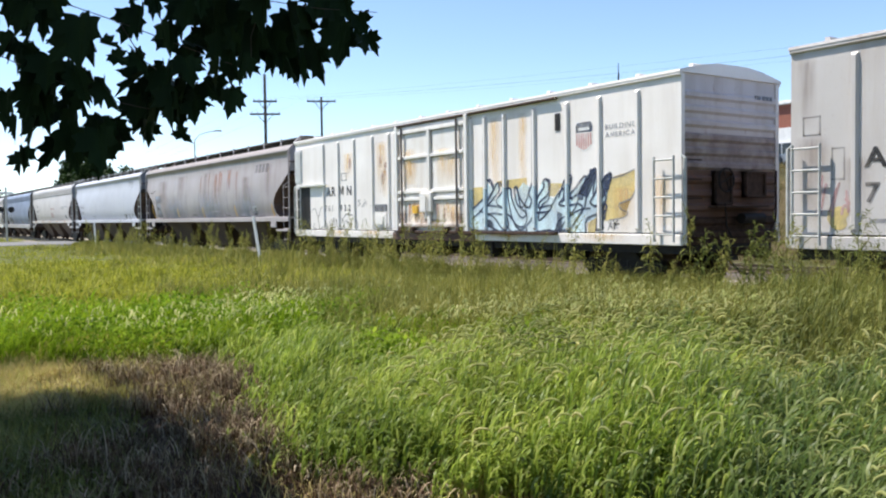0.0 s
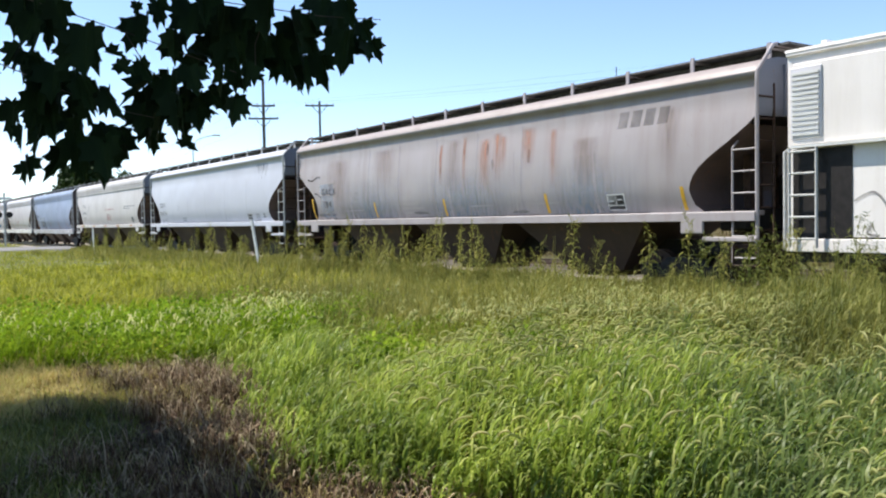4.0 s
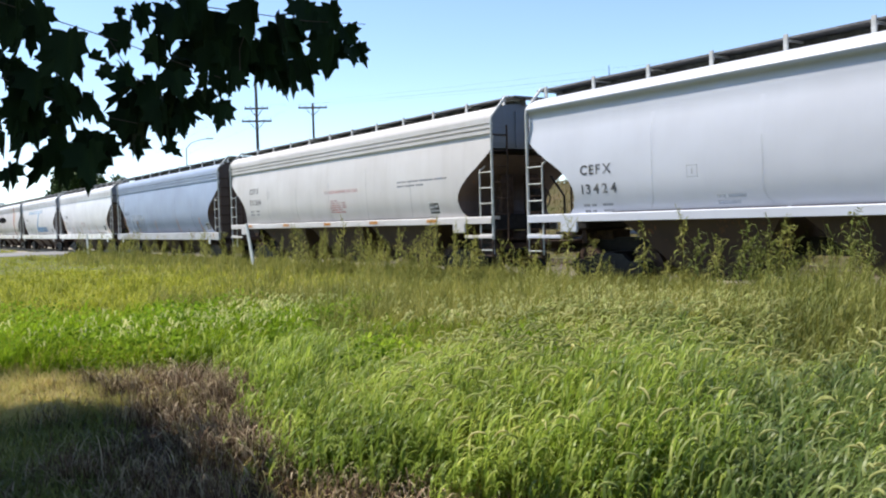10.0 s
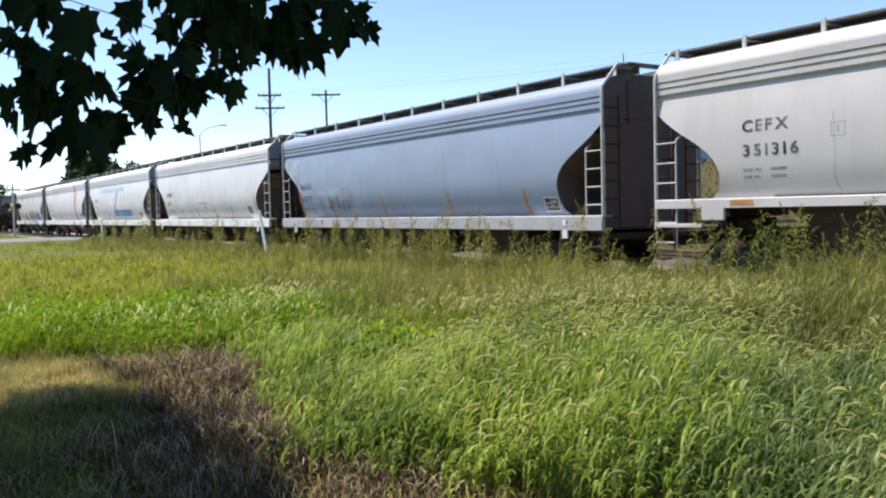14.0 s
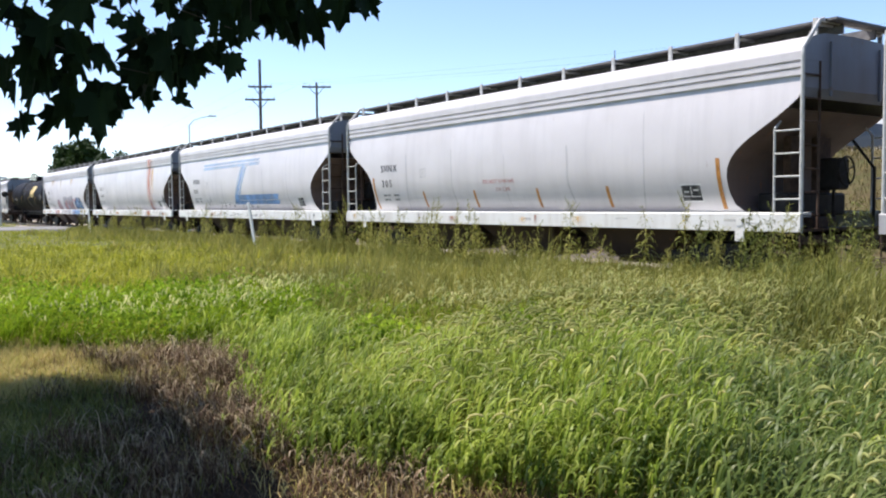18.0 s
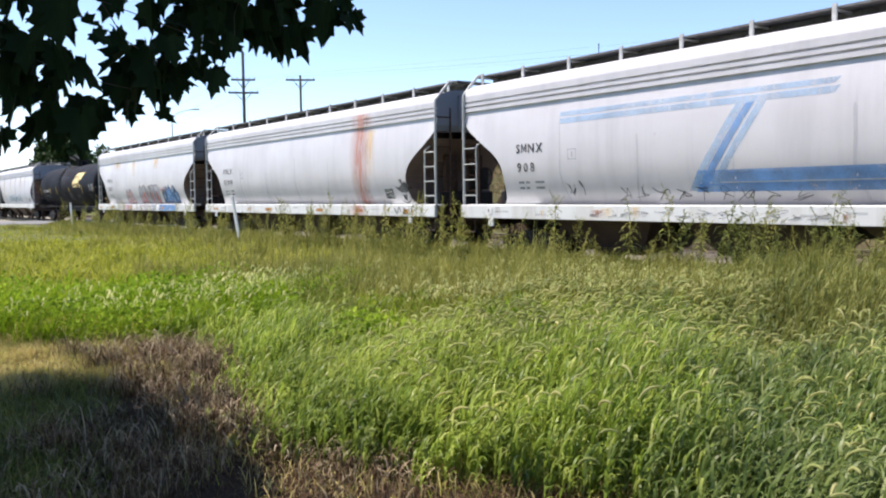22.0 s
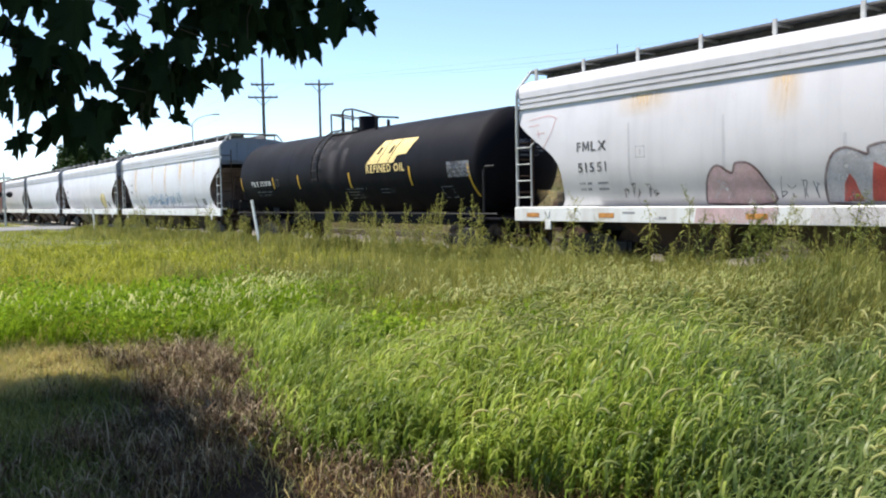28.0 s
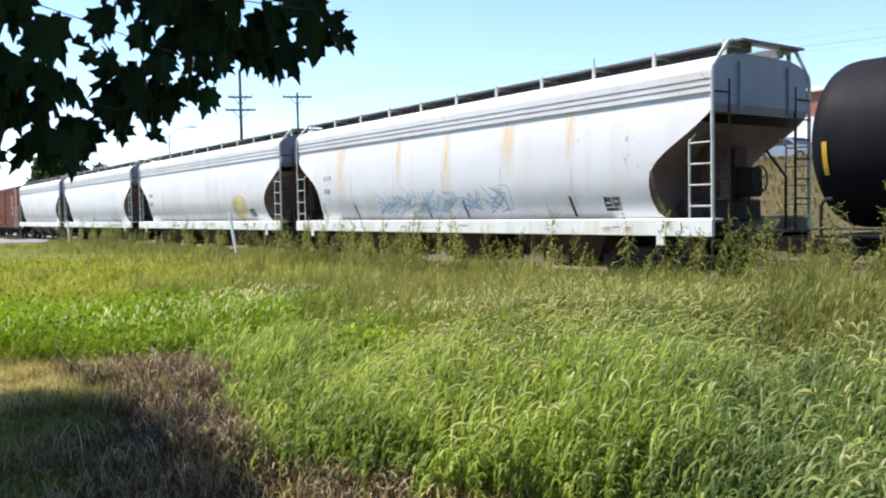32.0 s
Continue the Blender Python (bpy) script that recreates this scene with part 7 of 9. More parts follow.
def parked_car(x, y, z, rz, mat, label, tall=1.0):
    car = tagged(new("parked_car"), label, "car", "cars parked on the bank")
    prof = [(-2.25, 0.35), (-2.28, 0.75), (-2.1, 0.98), (-1.75, 1.02), (-1.25, 1.5 * tall), (0.55, 1.52 * tall), (1.2, 1.05), (2.1, 0.92), (2.28, 0.7), (2.25, 0.35)]
    rings = []
    for yy, k in ((-0.88, 0.0), (-0.9, 0.04), (0.9, 0.04), (0.88, 0.0)):
        rings.append([(px, yy * (0.86 if pz > 1.2 else 1), pz) for px, pz in prof])
    body = part("body", Shape().loft(rings).mesh("body", M[mat]), car)
    for yy in (-0.86, 0.86):
        k = 1.06 if yy > 0 else 1.06
        part("side_window", Shape().put([(-1.5, yy * 1.03, 1.04), (1.0, yy * 1.03, 1.04), (0.45, yy * 0.93, 1.42 * tall), (-1.15, yy * 0.93, 1.42 * tall)], [(0, 1, 2, 3)]).mesh("side_window", M["glass"]), car, "dark side window")
    part("windscreen", Shape().put([(1.18, -0.72, 1.08), (1.18, 0.72, 1.08), (0.62, 0.66, 1.48 * tall), (0.62, -0.66, 1.48 * tall)], [(0, 1, 2, 3)]).mesh("windscreen", M["glass"]), car)
    for wx in (-1.4, 1.4):
        for wy in (-0.82, 0.82):
            wheel = part("wheel", Shape().bar((wx, wy - 0.1, 0.33), (wx, wy + 0.1, 0.33), 0.33, 16).mesh("wheel", M["tyre"]), car)
            part("rim", Shape().bar((wx, wy - 0.11, 0.33), (wx, wy + 0.11, 0.33), 0.2, 12).mesh("rim", M["walk"]), wheel)
    car.matrix_basis = pose(x, y, z, 0, 0, rz)


for i, (x, mt, lb, tall) in enumerate(((-31, "carpaint", "grey hatchback parked on the bank", 1.0), (-27.2, "carpaint_dark", "dark estate car parked on the bank", 1.12), (-22, "carpaint", "grey van-like car parked on the bank", 1.2),
                                       (-17, "carpaint", "grey saloon parked on the bank", 1.0), (-31.0 - 4.2, "carpaint_dark", "dark saloon parked on the bank", 1.0), (-11, "carpaint_white", "white hatchback parked on the bank", 1.05),
                                       (-39.8, "carpaint_blue", "dark blue estate car parked on the bank", 1.1), (-44.6, "carpaint", "grey hatchback parked on the bank", 1.05), (-49.4, "carpaint_blue", "dark blue saloon parked on the bank", 1.0))):
    parked_car(x, 50 + (i % 2) * 0.4, 4.35, 4 * (i % 3) - 4, mt, lb, tall)


def utility_pole(x, y, arms, height, rz, label, radius=0.16):
    p = tagged(new("utility_pole"), label, "utility pole", "poles along the tracks")
    part("pole", Shape().bar((0, 0, -0.4), (0, 0, height), radius, 10, radius * 0.65).mesh("pole", M["wood_pole"]), p, "weathered round wooden pole")
    for z, half in arms:
        arm = part("cross_arm", Shape().box(-half, half, -0.16, -0.04, z - 0.07, z + 0.07, 0.01).mesh("cross_arm", M["wood_pole"]), p, "wooden cross arm")
        part("brace", Shape().bar((-half * 0.55, -0.1, z), (0, -0.1, z - 0.75), 0.03).bar((half * 0.55, -0.1, z), (0, -0.1, z - 0.75), 0.03).mesh("brace", M["wood_pole"]), arm)
        for u in (-0.92, -0.5, 0.5, 0.92):
            part("insulator", Shape().bar((u * half, -0.1, z + 0.07), (u * half, -0.1, z + 0.24), 0.045, 8, 0.03).mesh("insulator", M["bar"]), arm)
    p.matrix_basis = pose(x, y, -0.25, 0, 0, rz)


utility_pole(-65.3, 27.4, ((10.37, 1.2), (11.4, 0.95)), 13.6, 62, "tall weathered utility pole with two cross arms")
utility_pole(-67.4, 33.5, ((12.05, 1.25),), 12.45, 62, "weathered utility pole with one braced cross arm", 0.14)
mast = tagged(new("radio_mast"), "thin grey radio mast beyond the bank", "mast")
part("mast_pole", Shape().bar((0, 0, 0), (0, 0, 18.2), 0.16, 8, 0.12).mesh("mast_pole", M["steel"]), mast)
part("antenna", Shape().bar((0, 0, 18.2), (0, 0, 19.6), 0.06, 6).box(0.15, 0.3, -0.1, 0.1, 15.2, 15.9).mesh("antenna", M["steel"]), mast)
mast.matrix_basis = pose(-82.5, 86, 2.6)
lamp = tagged(new("street_lamp"), "slender grey street lamp with a curved arm", "street lamp")
part("pole", Shape().bar((0, 0, 0), (0, 0, 10.2), 0.1, 8, 0.06).mesh("pole", M["bar"]), lamp)
part("arm", Shape().tube([(0, 0, 10.1), (0.5, 0, 10.7), (1.4, 0, 11.0), (2.2, 0, 11.1)], 0.045).mesh("arm", M["bar"]), lamp)
part("lamp_head", Shape().box(2.0, 2.8, -0.14, 0.14, 11.05, 11.2, 0.03).mesh("lamp_head", M["bar"]), lamp)
lamp.matrix_basis = pose(-88, 29, -0.2, 0, 0, 65)

wires = tagged(new("overhead_wires"), "thin dark overhead wires between the poles", "wires")
for (a, b2, sag) in (((-65.7, 26.5, 11.3), (60, 60, 11.5), 2.0), ((-64.9, 28.2, 11.3), (60, 62, 11.5), 2.2), ((-67.9, 32.4, 12.1), (60, 70, 13.5), 2.4), ((-66.9, 34.6, 12.1), (60, 72, 13.5), 2.4),
                     ((-65.7, 26.5, 11.3), (-260, 30, 11.5), 3.5), ((-64.9, 28.2, 11.3), (-260, 32, 11.5), 3.5), ((-67.9, 32.4, 12.1), (-260, 34, 12.5), 3.5)):
    pts = []
    for i in range(25):
        t = i / 24
        p = Vector(a).lerp(Vector(b2), t)
        pts.append((p.x, p.y, p.z - sag * 4 * t * (1 - t)))
    part("wire", Shape().tube(pts, 0.0035, 4).mesh("wire", M["steel"]), wires)

for (x, y, lean, h, lb) in ((-28.3, 11.6, -12, 1.75, "leaning white marker post in the weeds"), (-53.9, 11.6, -4, 1.5, "white marker post beside the track")):
    p = tagged(part("marker_post", Shape().box(-0.06, 0.06, -0.03, 0.03, -0.1, h, 0.01).mesh("marker_post", M["wall_white"])), lb, "marker post")
    p.matrix_basis = pose(x, y, 0, 0, lean, 20)

signal = tagged(new("crossing_signal"), "grey crossing signal mast with dark lamps", "crossing signal")
part("mast", Shape().bar((0, 0, 0), (0, 0, 4.6), 0.08, 10).mesh("mast", M["bar"]), signal)
part("cross_buck", Shape().box(-0.6, 0.6, -0.14, -0.1, 4.0, 4.2).mesh("cross_buck", M["wall_white"]), signal)
for u in (-0.4, 0.4):
    part("signal_lamp", Shape().bar((u, -0.2, 2.7), (u, -0.1, 2.7), 0.25, 16).mesh("signal_lamp", M["steel"]), signal, "dark round signal lamp")
signal.matrix_basis = pose(-80.5, 10.2, 0, 0, 0, 75)
box = tagged(part("relay_cabinet", Shape().box(-0.6, 0.6, -0.5, 0.5, 0, 1.7, 0.04).mesh("relay_cabinet", M["bar"])), "grey steel relay cabinet by the crossing", "cabinet")
box.matrix_basis = pose(-58.5, 18.6, -0.2)


# ---- trees ----
def leaf_cards(points, size, rnd, droop=0.3):
    """Small folded leaves, four triangles each, at the given points."""
    n = len(points)
    p = np.array(points)
    a = rnd.uniform(0, 2 * np.pi, n)
    tilt = rnd.uniform(-1.0, 0.9, n)
    d = np.stack([np.cos(a) * np.cos(tilt), np.sin(a) * np.cos(tilt), np.sin(tilt) - droop], 1)
    d /= np.linalg.norm(d, axis=1)[:, None]
    u = np.cross(d, rnd.normal(0, 1, (n, 3)))
    u /= np.linalg.norm(u, axis=1)[:, None]
    w = np.cross(d, u)
    sz = (size * rnd.uniform(0.6, 1.25, n))[:, None]
    v = np.stack([p, p + d * sz * 0.5 + u * sz * 0.42 + w * sz * 0.1, p + d * sz, p + d * sz * 0.5 - u * sz * 0.42 + w * sz * 0.1], 1).reshape(-1, 3)
    f = [(4 * i, 4 * i + 1, 4 * i + 2, 4 * i + 3) for i in range(n)]
    return v, f


def crown_points(rnd, n, centre, radii, clumps=26):
    pts = []
    for c in range(clumps):
        v = rnd.normal(0, 1, 3)
        v /= np.linalg.norm(v)
        k = rnd.uniform(0.35, 0.95)
        cc = np.array(centre) + v * np.array(radii) * k
        rad = np.array(radii) * rnd.uniform(0.2, 0.36)
        m = n // clumps
        q = rnd.normal(0, 1, (m, 3))
        q /= np.linalg.norm(q, axis=1)[:, None]
        q *= rnd.uniform(0.45, 1.05, (m, 1)) ** 0.6
        pts.append(cc + q * rad)
    return np.concatenate(pts)


def far_tree(x, y, z, h, spread, seed, label):
    rnd = np.random.RandomState(seed)
    t = tagged(new("tree"), label, "tree", "trees in the distance")
    s = Shape().bar((0, 0, 0), (0.1, 0, h * 0.45), 0.03 * h, 8, 0.02 * h)
    for i in range(6):
        a = i * 1.05 + seed
        s.bar((0.05, 0, h * (0.28 + 0.03 * i)), (math.cos(a) * spread * 0.5, math.sin(a) * spread * 0.5, h * (0.55 + 0.05 * i)), 0.012 * h, 6, 0.005 * h)
    part("trunk", s.mesh("trunk", M["bark"]), t)
    v, f = leaf_cards(crown_points(rnd, 3600, (0, 0, h * 0.62), (spread, spread, h * 0.40)), h * 0.055, rnd)
    part("crown", mesh_of("crown", v, f, M["tree"]), t, "uneven leafy green crown")
    t.matrix_basis = pose(x, y, z)


for i, (x, y, h, sp) in enumerate(((-147, 31.5, 13, 4.4), (-158, 31, 12, 3.6), (-139, 35, 10, 3.6), (-128, 39, 9.0, 3.0), (-112, 40.5, 9, 2.6), (-102, 8.6, 6.0, 3.4), (-118, 10.0, 7.0, 3.8), (-135, 11.0, 7.5, 4.0), (-175, 40, 12, 7), (-170, 15.5, 9, 5))):
    far_tree(x, y, -0.15, h, sp, 3 + i, "broad green tree far beyond the crossing")

rnd = np.random.RandomState(77)
pts = []
for i in range(150):
    a = math.radians(60 + i * 1.6)
    r = rnd.uniform(300, 420)
    h = rnd.uniform(5, 10)
    m = 60
    q = rnd.normal(0, 1, (m, 3)) * np.array([4.5, 4.5, h * 0.3]) + np.array([-r * math.sin(a), r * math.cos(a), h * 0.5])
    pts.append(q)
v, f = leaf_cards(np.concatenate(pts), 2.2, rnd)
tagged(part("far_woods", mesh_of("far_woods", v, f, M["tree"])), "line of far green woods on the horizon", "woods", kind="stuff")

# the maple over the camera: trunk and crown out of view, one low branch hanging into it
maple = tagged(new("maple_tree"), "maple tree with a low leafy branch hanging over the meadow", "tree")
s = Shape()
s.loft([[(x + r * math.cos(a), y + r * math.sin(a), z) for a in np.linspace(0, 2 * math.pi, 13)[:-1]] for x, y, z, r in ((-6.6, -4.4, -0.1, 0.42), (-6.6, -4.4, 0.4, 0.32), (-6.55, -4.35, 2.0, 0.27), (-6.4, -4.2, 4.0, 0.24), (-6.2, -4.0, 6.5, 0.16), (-6.1, -3.9, 8.6, 0.06))])
BOUGHS = [((-6.5, -4.3, 2.9), (-4.2, -2.4, 4.6), (-2.2, -1.2, 5.6)), ((-6.45, -4.25, 3.4), (-8.5, -2.6, 5.0), (-10.2, -1.6, 6.2)), ((-6.4, -4.2, 3.9), (-5.0, -5.8, 5.6), (-3.6, -7.0, 6.8)),
         ((-6.4, -4.2, 4.2), (-9.6, -4.6, 5.9), (-13.4, -4.4, 6.8)), ((-6.3, -4.1, 4.8), (-3.6, -1.8, 5.8), (-1.2, 0.4, 6.0)), ((-6.5, -4.3, 2.6), (-4.0, -1.9, 3.35), (-2.3, 0.1, 3.0))]
for limb in BOUGHS:
    for (p, q), (r1, r2) in zip(zip(limb, limb[1:]), ((0.12, 0.07), (0.07, 0.025))):
        s.bar(p, q, r1, 8, r2)
part("trunk", s.mesh("trunk", M["bark"]), maple, "grey-brown maple trunk and limbs")
rnd = np.random.RandomState(5)
# unseen lobes, added to block sun and sky over branch and bare soil
cp = np.concatenate([crown_points(rnd, 26000, (-9.6, -3.9, 7.0), (6.2, 4.2, 2.1), 84), crown_points(rnd, 3600, (-5.0, -1.2, 6.6), (1.8, 1.5, 1.2), 20), crown_points(rnd, 7000, (-8.5, -3.7, 3.9), (5.5, 2.0, 1.3), 40),
                     crown_points(rnd, 4200, (-1.2, -0.8, 6.0), (2.6, 2.0, 1.0), 24), crown_points(rnd, 2600, (-2.2, 1.2, 5.8), (1.5, 1.2, 0.7), 16), crown_points(rnd, 15000, (-3.0, -5.2, 7.2), (6.5, 3.4, 2.4), 70), crown_points(rnd, 6000, (-7.0, -6.5, 4.4), (5.0, 2.0, 1.8), 40),
                     crown_points(rnd, 2400, (-10.2, -0.9, 6.0), (2.6, 1.2, 0.8), 50)])
# leaves taken out by where their shadow lands, to shape the shade's edge
gx, gy = cp[:, 0] + cp[:, 2] * 0.506, cp[:, 1] + cp[:, 2] * 0.367
cp = cp[~((gy > np.interp(gx, [-14, -9, -7.8, -6.8, -5.7, -5.6, -3.2], [0.5, 0.95, 1.65, 2.05, 2.25, 1.95, 1.8]) + 0.15 * np.sin(gx * 5)) & (gx < -3.2))]
gx, gy = cp[:, 0] + cp[:, 2] * 0.506, cp[:, 1] + cp[:, 2] * 0.367
clear = (gx < np.interp(gy, [-0.2, 0.3, 0.9, 1.45, 2.07, 3.0], [-6.6, -6.9, -7.45, -8.2, -8.45, -8.4]) + 0.12 * np.sin(gy * 9)) & (gy > -0.2)
gap = (np.sin(gx * 6.3) * np.cos(gy * 7.1 + 1) + 0.6 * np.sin(gx * 13 + gy * 9) > 0.75) & (gx > -8.6) & (gx < -5.2) & (gy > 1.45) & (gy < 3.2)
cp = cp[~(gap | clear)]
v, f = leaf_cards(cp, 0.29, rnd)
part("crown", mesh_of("crown", v, f, M["maple"]), maple, "unseen maple crown added to shade branch and soil")

HALF = [(0.0, -0.06), (0.12, -0.12), (0.29, -0.15), (0.30, -0.02), (0.45, 0.0), (0.62, 0.07), (0.51, 0.18), (0.52, 0.29), (0.64, 0.49), (0.46, 0.47), (0.37, 0.50), (0.25, 0.46), (0.28, 0.62), (0.31, 0.77), (0.18, 0.77), (0.10, 0.90), (0.0, 1.10)]


def maple_leaf(seed):
    r = random.Random(seed)
    fold, curl = r.uniform(0.25, 0.9), r.uniform(0.15, 0.5)
    verts, faces = [], []
    for sx in (-1, 1):
        n = len(verts)
        k = r.uniform(0.85, 1.12)
        pts = [(sx * x * k * math.cos(fold), -abs(x) * math.sin(fold) * k - curl * y * y * 0.35, y) for x, y in HALF]
        verts += pts
        faces.append(tuple(range(n, n + len(pts))) if sx > 0 else tuple(range(n + len(pts) - 1, n - 1, -1)))
    verts = [(x, y, -z) for x, y, z in verts]
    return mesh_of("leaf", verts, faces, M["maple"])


LEAVES = [maple_leaf(i) for i in range(7)]
branch_pivot = pose(0, 0, 1.62, 0, 0, 56.2)     # local: x to the right, y away, z up
# the leaves of each spray: across, up and size in metres at 1.9 m away; then how far each tip swings sideways, in degrees
LOW_SPRAY = [(-0.92, 0.47, 0.096), (-0.88, 0.48, 0.096), (-0.83, 0.47, 0.071), (-0.90, 0.44, 0.066), (-0.86, 0.43, 0.066), (-0.88, 0.40, 0.046), (-0.77, 0.39, 0.110), (-0.93, 0.38, 0.063), (-0.88, 0.36, 0.056), (-0.92, 0.35, 0.056), (-0.82, 0.37, 0.061), (-0.88, 0.31, 0.086), (-0.84, 0.32, 0.086), (-0.89, 0.26, 0.091), (-0.83, 0.28, 0.093), (-0.86, 0.23, 0.083), (-0.94, 0.24, 0.076), (-0.92, 0.20, 0.056), (-0.78, 0.29, 0.081), (-0.77, 0.25, 0.063), (-0.74, 0.30, 0.061), (-0.72, 0.27, 0.073), (-0.81, 0.16, 0.099), (-0.74, 0.15, 0.096), (-0.73, 0.18, 0.071), (-0.69, 0.19, 0.065), (-0.91, 0.13, 0.059), (-0.88, 0.19, 0.067), (-0.79, 0.21, 0.063)]
LOW_SPRAY_TILT = [0, 10, 15, -10, 0, 0, 5, -15, 30, 0, -35, 0, 10, -10, 0, 10, 0, 0, 20, 15, 30, 20, -5, 5, 0, 25, 0, 0, 0]
MIDDLE_SPRAY = [(-0.71, 0.38, 0.047), (-0.69, 0.35, 0.047), (-0.64, 0.34, 0.061), (-0.63, 0.27, 0.101), (-0.58, 0.29, 0.093), (-0.57, 0.25, 0.083), (-0.61, 0.22, 0.081), (-0.66, 0.24, 0.065), (-0.63, 0.20, 0.059), (-0.55, 0.18, 0.047), (-0.53, 0.35, 0.063), (-0.54, 0.32, 0.067), (-0.49, 0.28, 0.053), (-0.52, 0.26, 0.053), (-0.47, 0.28, 0.063), (-0.54, 0.28, 0.067), (-0.56, 0.24, 0.079), (-0.45, 0.25, 0.059), (-0.53, 0.23, 0.051), (-0.47, 0.32, 0.063)]
MIDDLE_SPRAY_TILT = [70, 55, 30, 0, 10, 5, 0, -10, 0, 55, 30, 10, 35, 20, 30, 0, 5, -5, 10, 0]
HIGH_SPRAY = [(-0.64, 0.43, 0.075), (-0.61, 0.47, 0.063), (-0.58, 0.40, 0.069), (-0.66, 0.48, 0.034), (-0.54, 0.45, 0.086), (-0.51, 0.47, 0.096), (-0.52, 0.38, 0.056), (-0.48, 0.43, 0.114), (-0.43, 0.42, 0.114), (-0.45, 0.36, 0.106), (-0.40, 0.37, 0.101), (-0.42, 0.33, 0.063), (-0.49, 0.38, 0.086), (-0.37, 0.46, 0.096), (-0.35, 0.37, 0.093), (-0.33, 0.34, 0.079), (-0.31, 0.32, 0.063), (-0.32, 0.42, 0.101), (-0.28, 0.41, 0.096), (-0.25, 0.46, 0.076), (-0.29, 0.33, 0.073), (-0.25, 0.34, 0.079), (-0.22, 0.44, 0.081), (-0.19, 0.46, 0.073), (-0.20, 0.38, 0.093), (-0.15, 0.42, 0.053), (-0.13, 0.38, 0.053)]
HIGH_SPRAY_TILT = [0, 10, 0, 0, 0, 5, 60, 0, -5, 0, 0, 0, 0, 0, 5, 5, 15, 0, 10, 0, 5, 12, 0, 10, 0, 35, 25]
# leaf masses beyond the edge of the view: across, up, half-width, half-height, count
CLUSTERS = [(-0.36, 0.565, 0.16, 0.012, 16), (-0.92, 0.57, 0.12, 0.012, 12), (-1.06, 0.33, 0.07, 0.12, 24)]
twigs = Shape()
for pts in ([(-1.3, 1.7, 0.62), (-0.95, 1.85, 0.52), (-0.70, 1.93, 0.44), (-0.50, 1.9, 0.36), (-0.42, 1.9, 0.33)], [(-1.2, 1.7, 0.66), (-0.8, 1.8, 0.56), (-0.5, 1.9, 0.50), (-0.25, 1.9, 0.46), (-0.12, 1.9, 0.45)], [(-1.3, 1.75, 0.5), (-0.95, 1.9, 0.36), (-0.75, 1.9, 0.27), (-0.62, 1.9, 0.24)], [(-0.70, 1.93, 0.44), (-0.64, 1.9, 0.35), (-0.57, 1.9, 0.30)], [(-0.37, 1.9, 0.48), (-0.40, 1.9, 0.40), (-0.40, 1.9, 0.33)]):
    twigs.tube(pts, 0.0016, 5, 0.0008)
branch = part("branch", twigs.mesh("branch", M["bark"]), maple, "thin drooping maple branch", branch_pivot)
rr = random.Random(12)


def hang_leaf(x, y, z, size, swing, turn):
    """One leaf hanging by its stalk: the tip swings sideways, the blade turns about its length."""
    m = pose(x, y, z, rr.uniform(-22, 18), 0, 0) @ pose(0, 0, 0, 0, -swing, 0) @ pose(0, 0, 0, 0, 0, turn) @ Matrix.Diagonal((size, size, size, 1))
    part("leaf", LEAVES[rr.randrange(7)], branch, "", m)


for spots, swings in ((LOW_SPRAY, LOW_SPRAY_TILT), (MIDDLE_SPRAY, MIDDLE_SPRAY_TILT), (HIGH_SPRAY, HIGH_SPRAY_TILT)):
    for (cx, cz, size), swing in zip(spots, swings):
        for back in range(3 if size > 0.08 and cz < 0.36 else 2 if size > 0.05 else 1):
            k = 1 + 0.07 * back + rr.uniform(-0.03, 0.03)
            jit = 0.016 * back
            sz = size * (1.0, 0.88, 0.8)[back]
            hang_leaf((cx - 0.45 * sz * math.sin(math.radians(swing)) + rr.uniform(-jit, jit)) * k, 1.9 * k, (cz + 0.45 * sz * math.cos(math.radians(swing)) + rr.uniform(-jit, jit)) * k, sz * k, swing + rr.gauss(0, 6 + 14 * back), rr.gauss(0, 34 if size > 0.07 else 52))
for (cx, cz, hw, hh, count) in CLUSTERS:
    for _ in range(count):
        k = 1 + rr.uniform(-0.18, 0.18)
        hang_leaf((cx + rr.uniform(-hw, hw)) * k, 1.9 * k, (cz + rr.uniform(-hh, hh)) * k + 0.03, rr.uniform(0.055, 0.085), rr.uniform(-30, 30), rr.uniform(-60, 60))


# ---- meadow ----
def field_edge(x):
    return np.interp(x, [-60, -14, -10.3, -9.7, -9.3, -8.8, -7.2, -6.1, -5.1, -4.5, -4.1, -3.3, -2.7, -2.3, -1.8, 1.0], [0.0, 0.2, 0.6, 1.6, 2.4, 3.0, 2.75, 2.3, 2.05, 2.15, 2.45, 2.95, 3.15, 3.0, 2.9, 2.8])


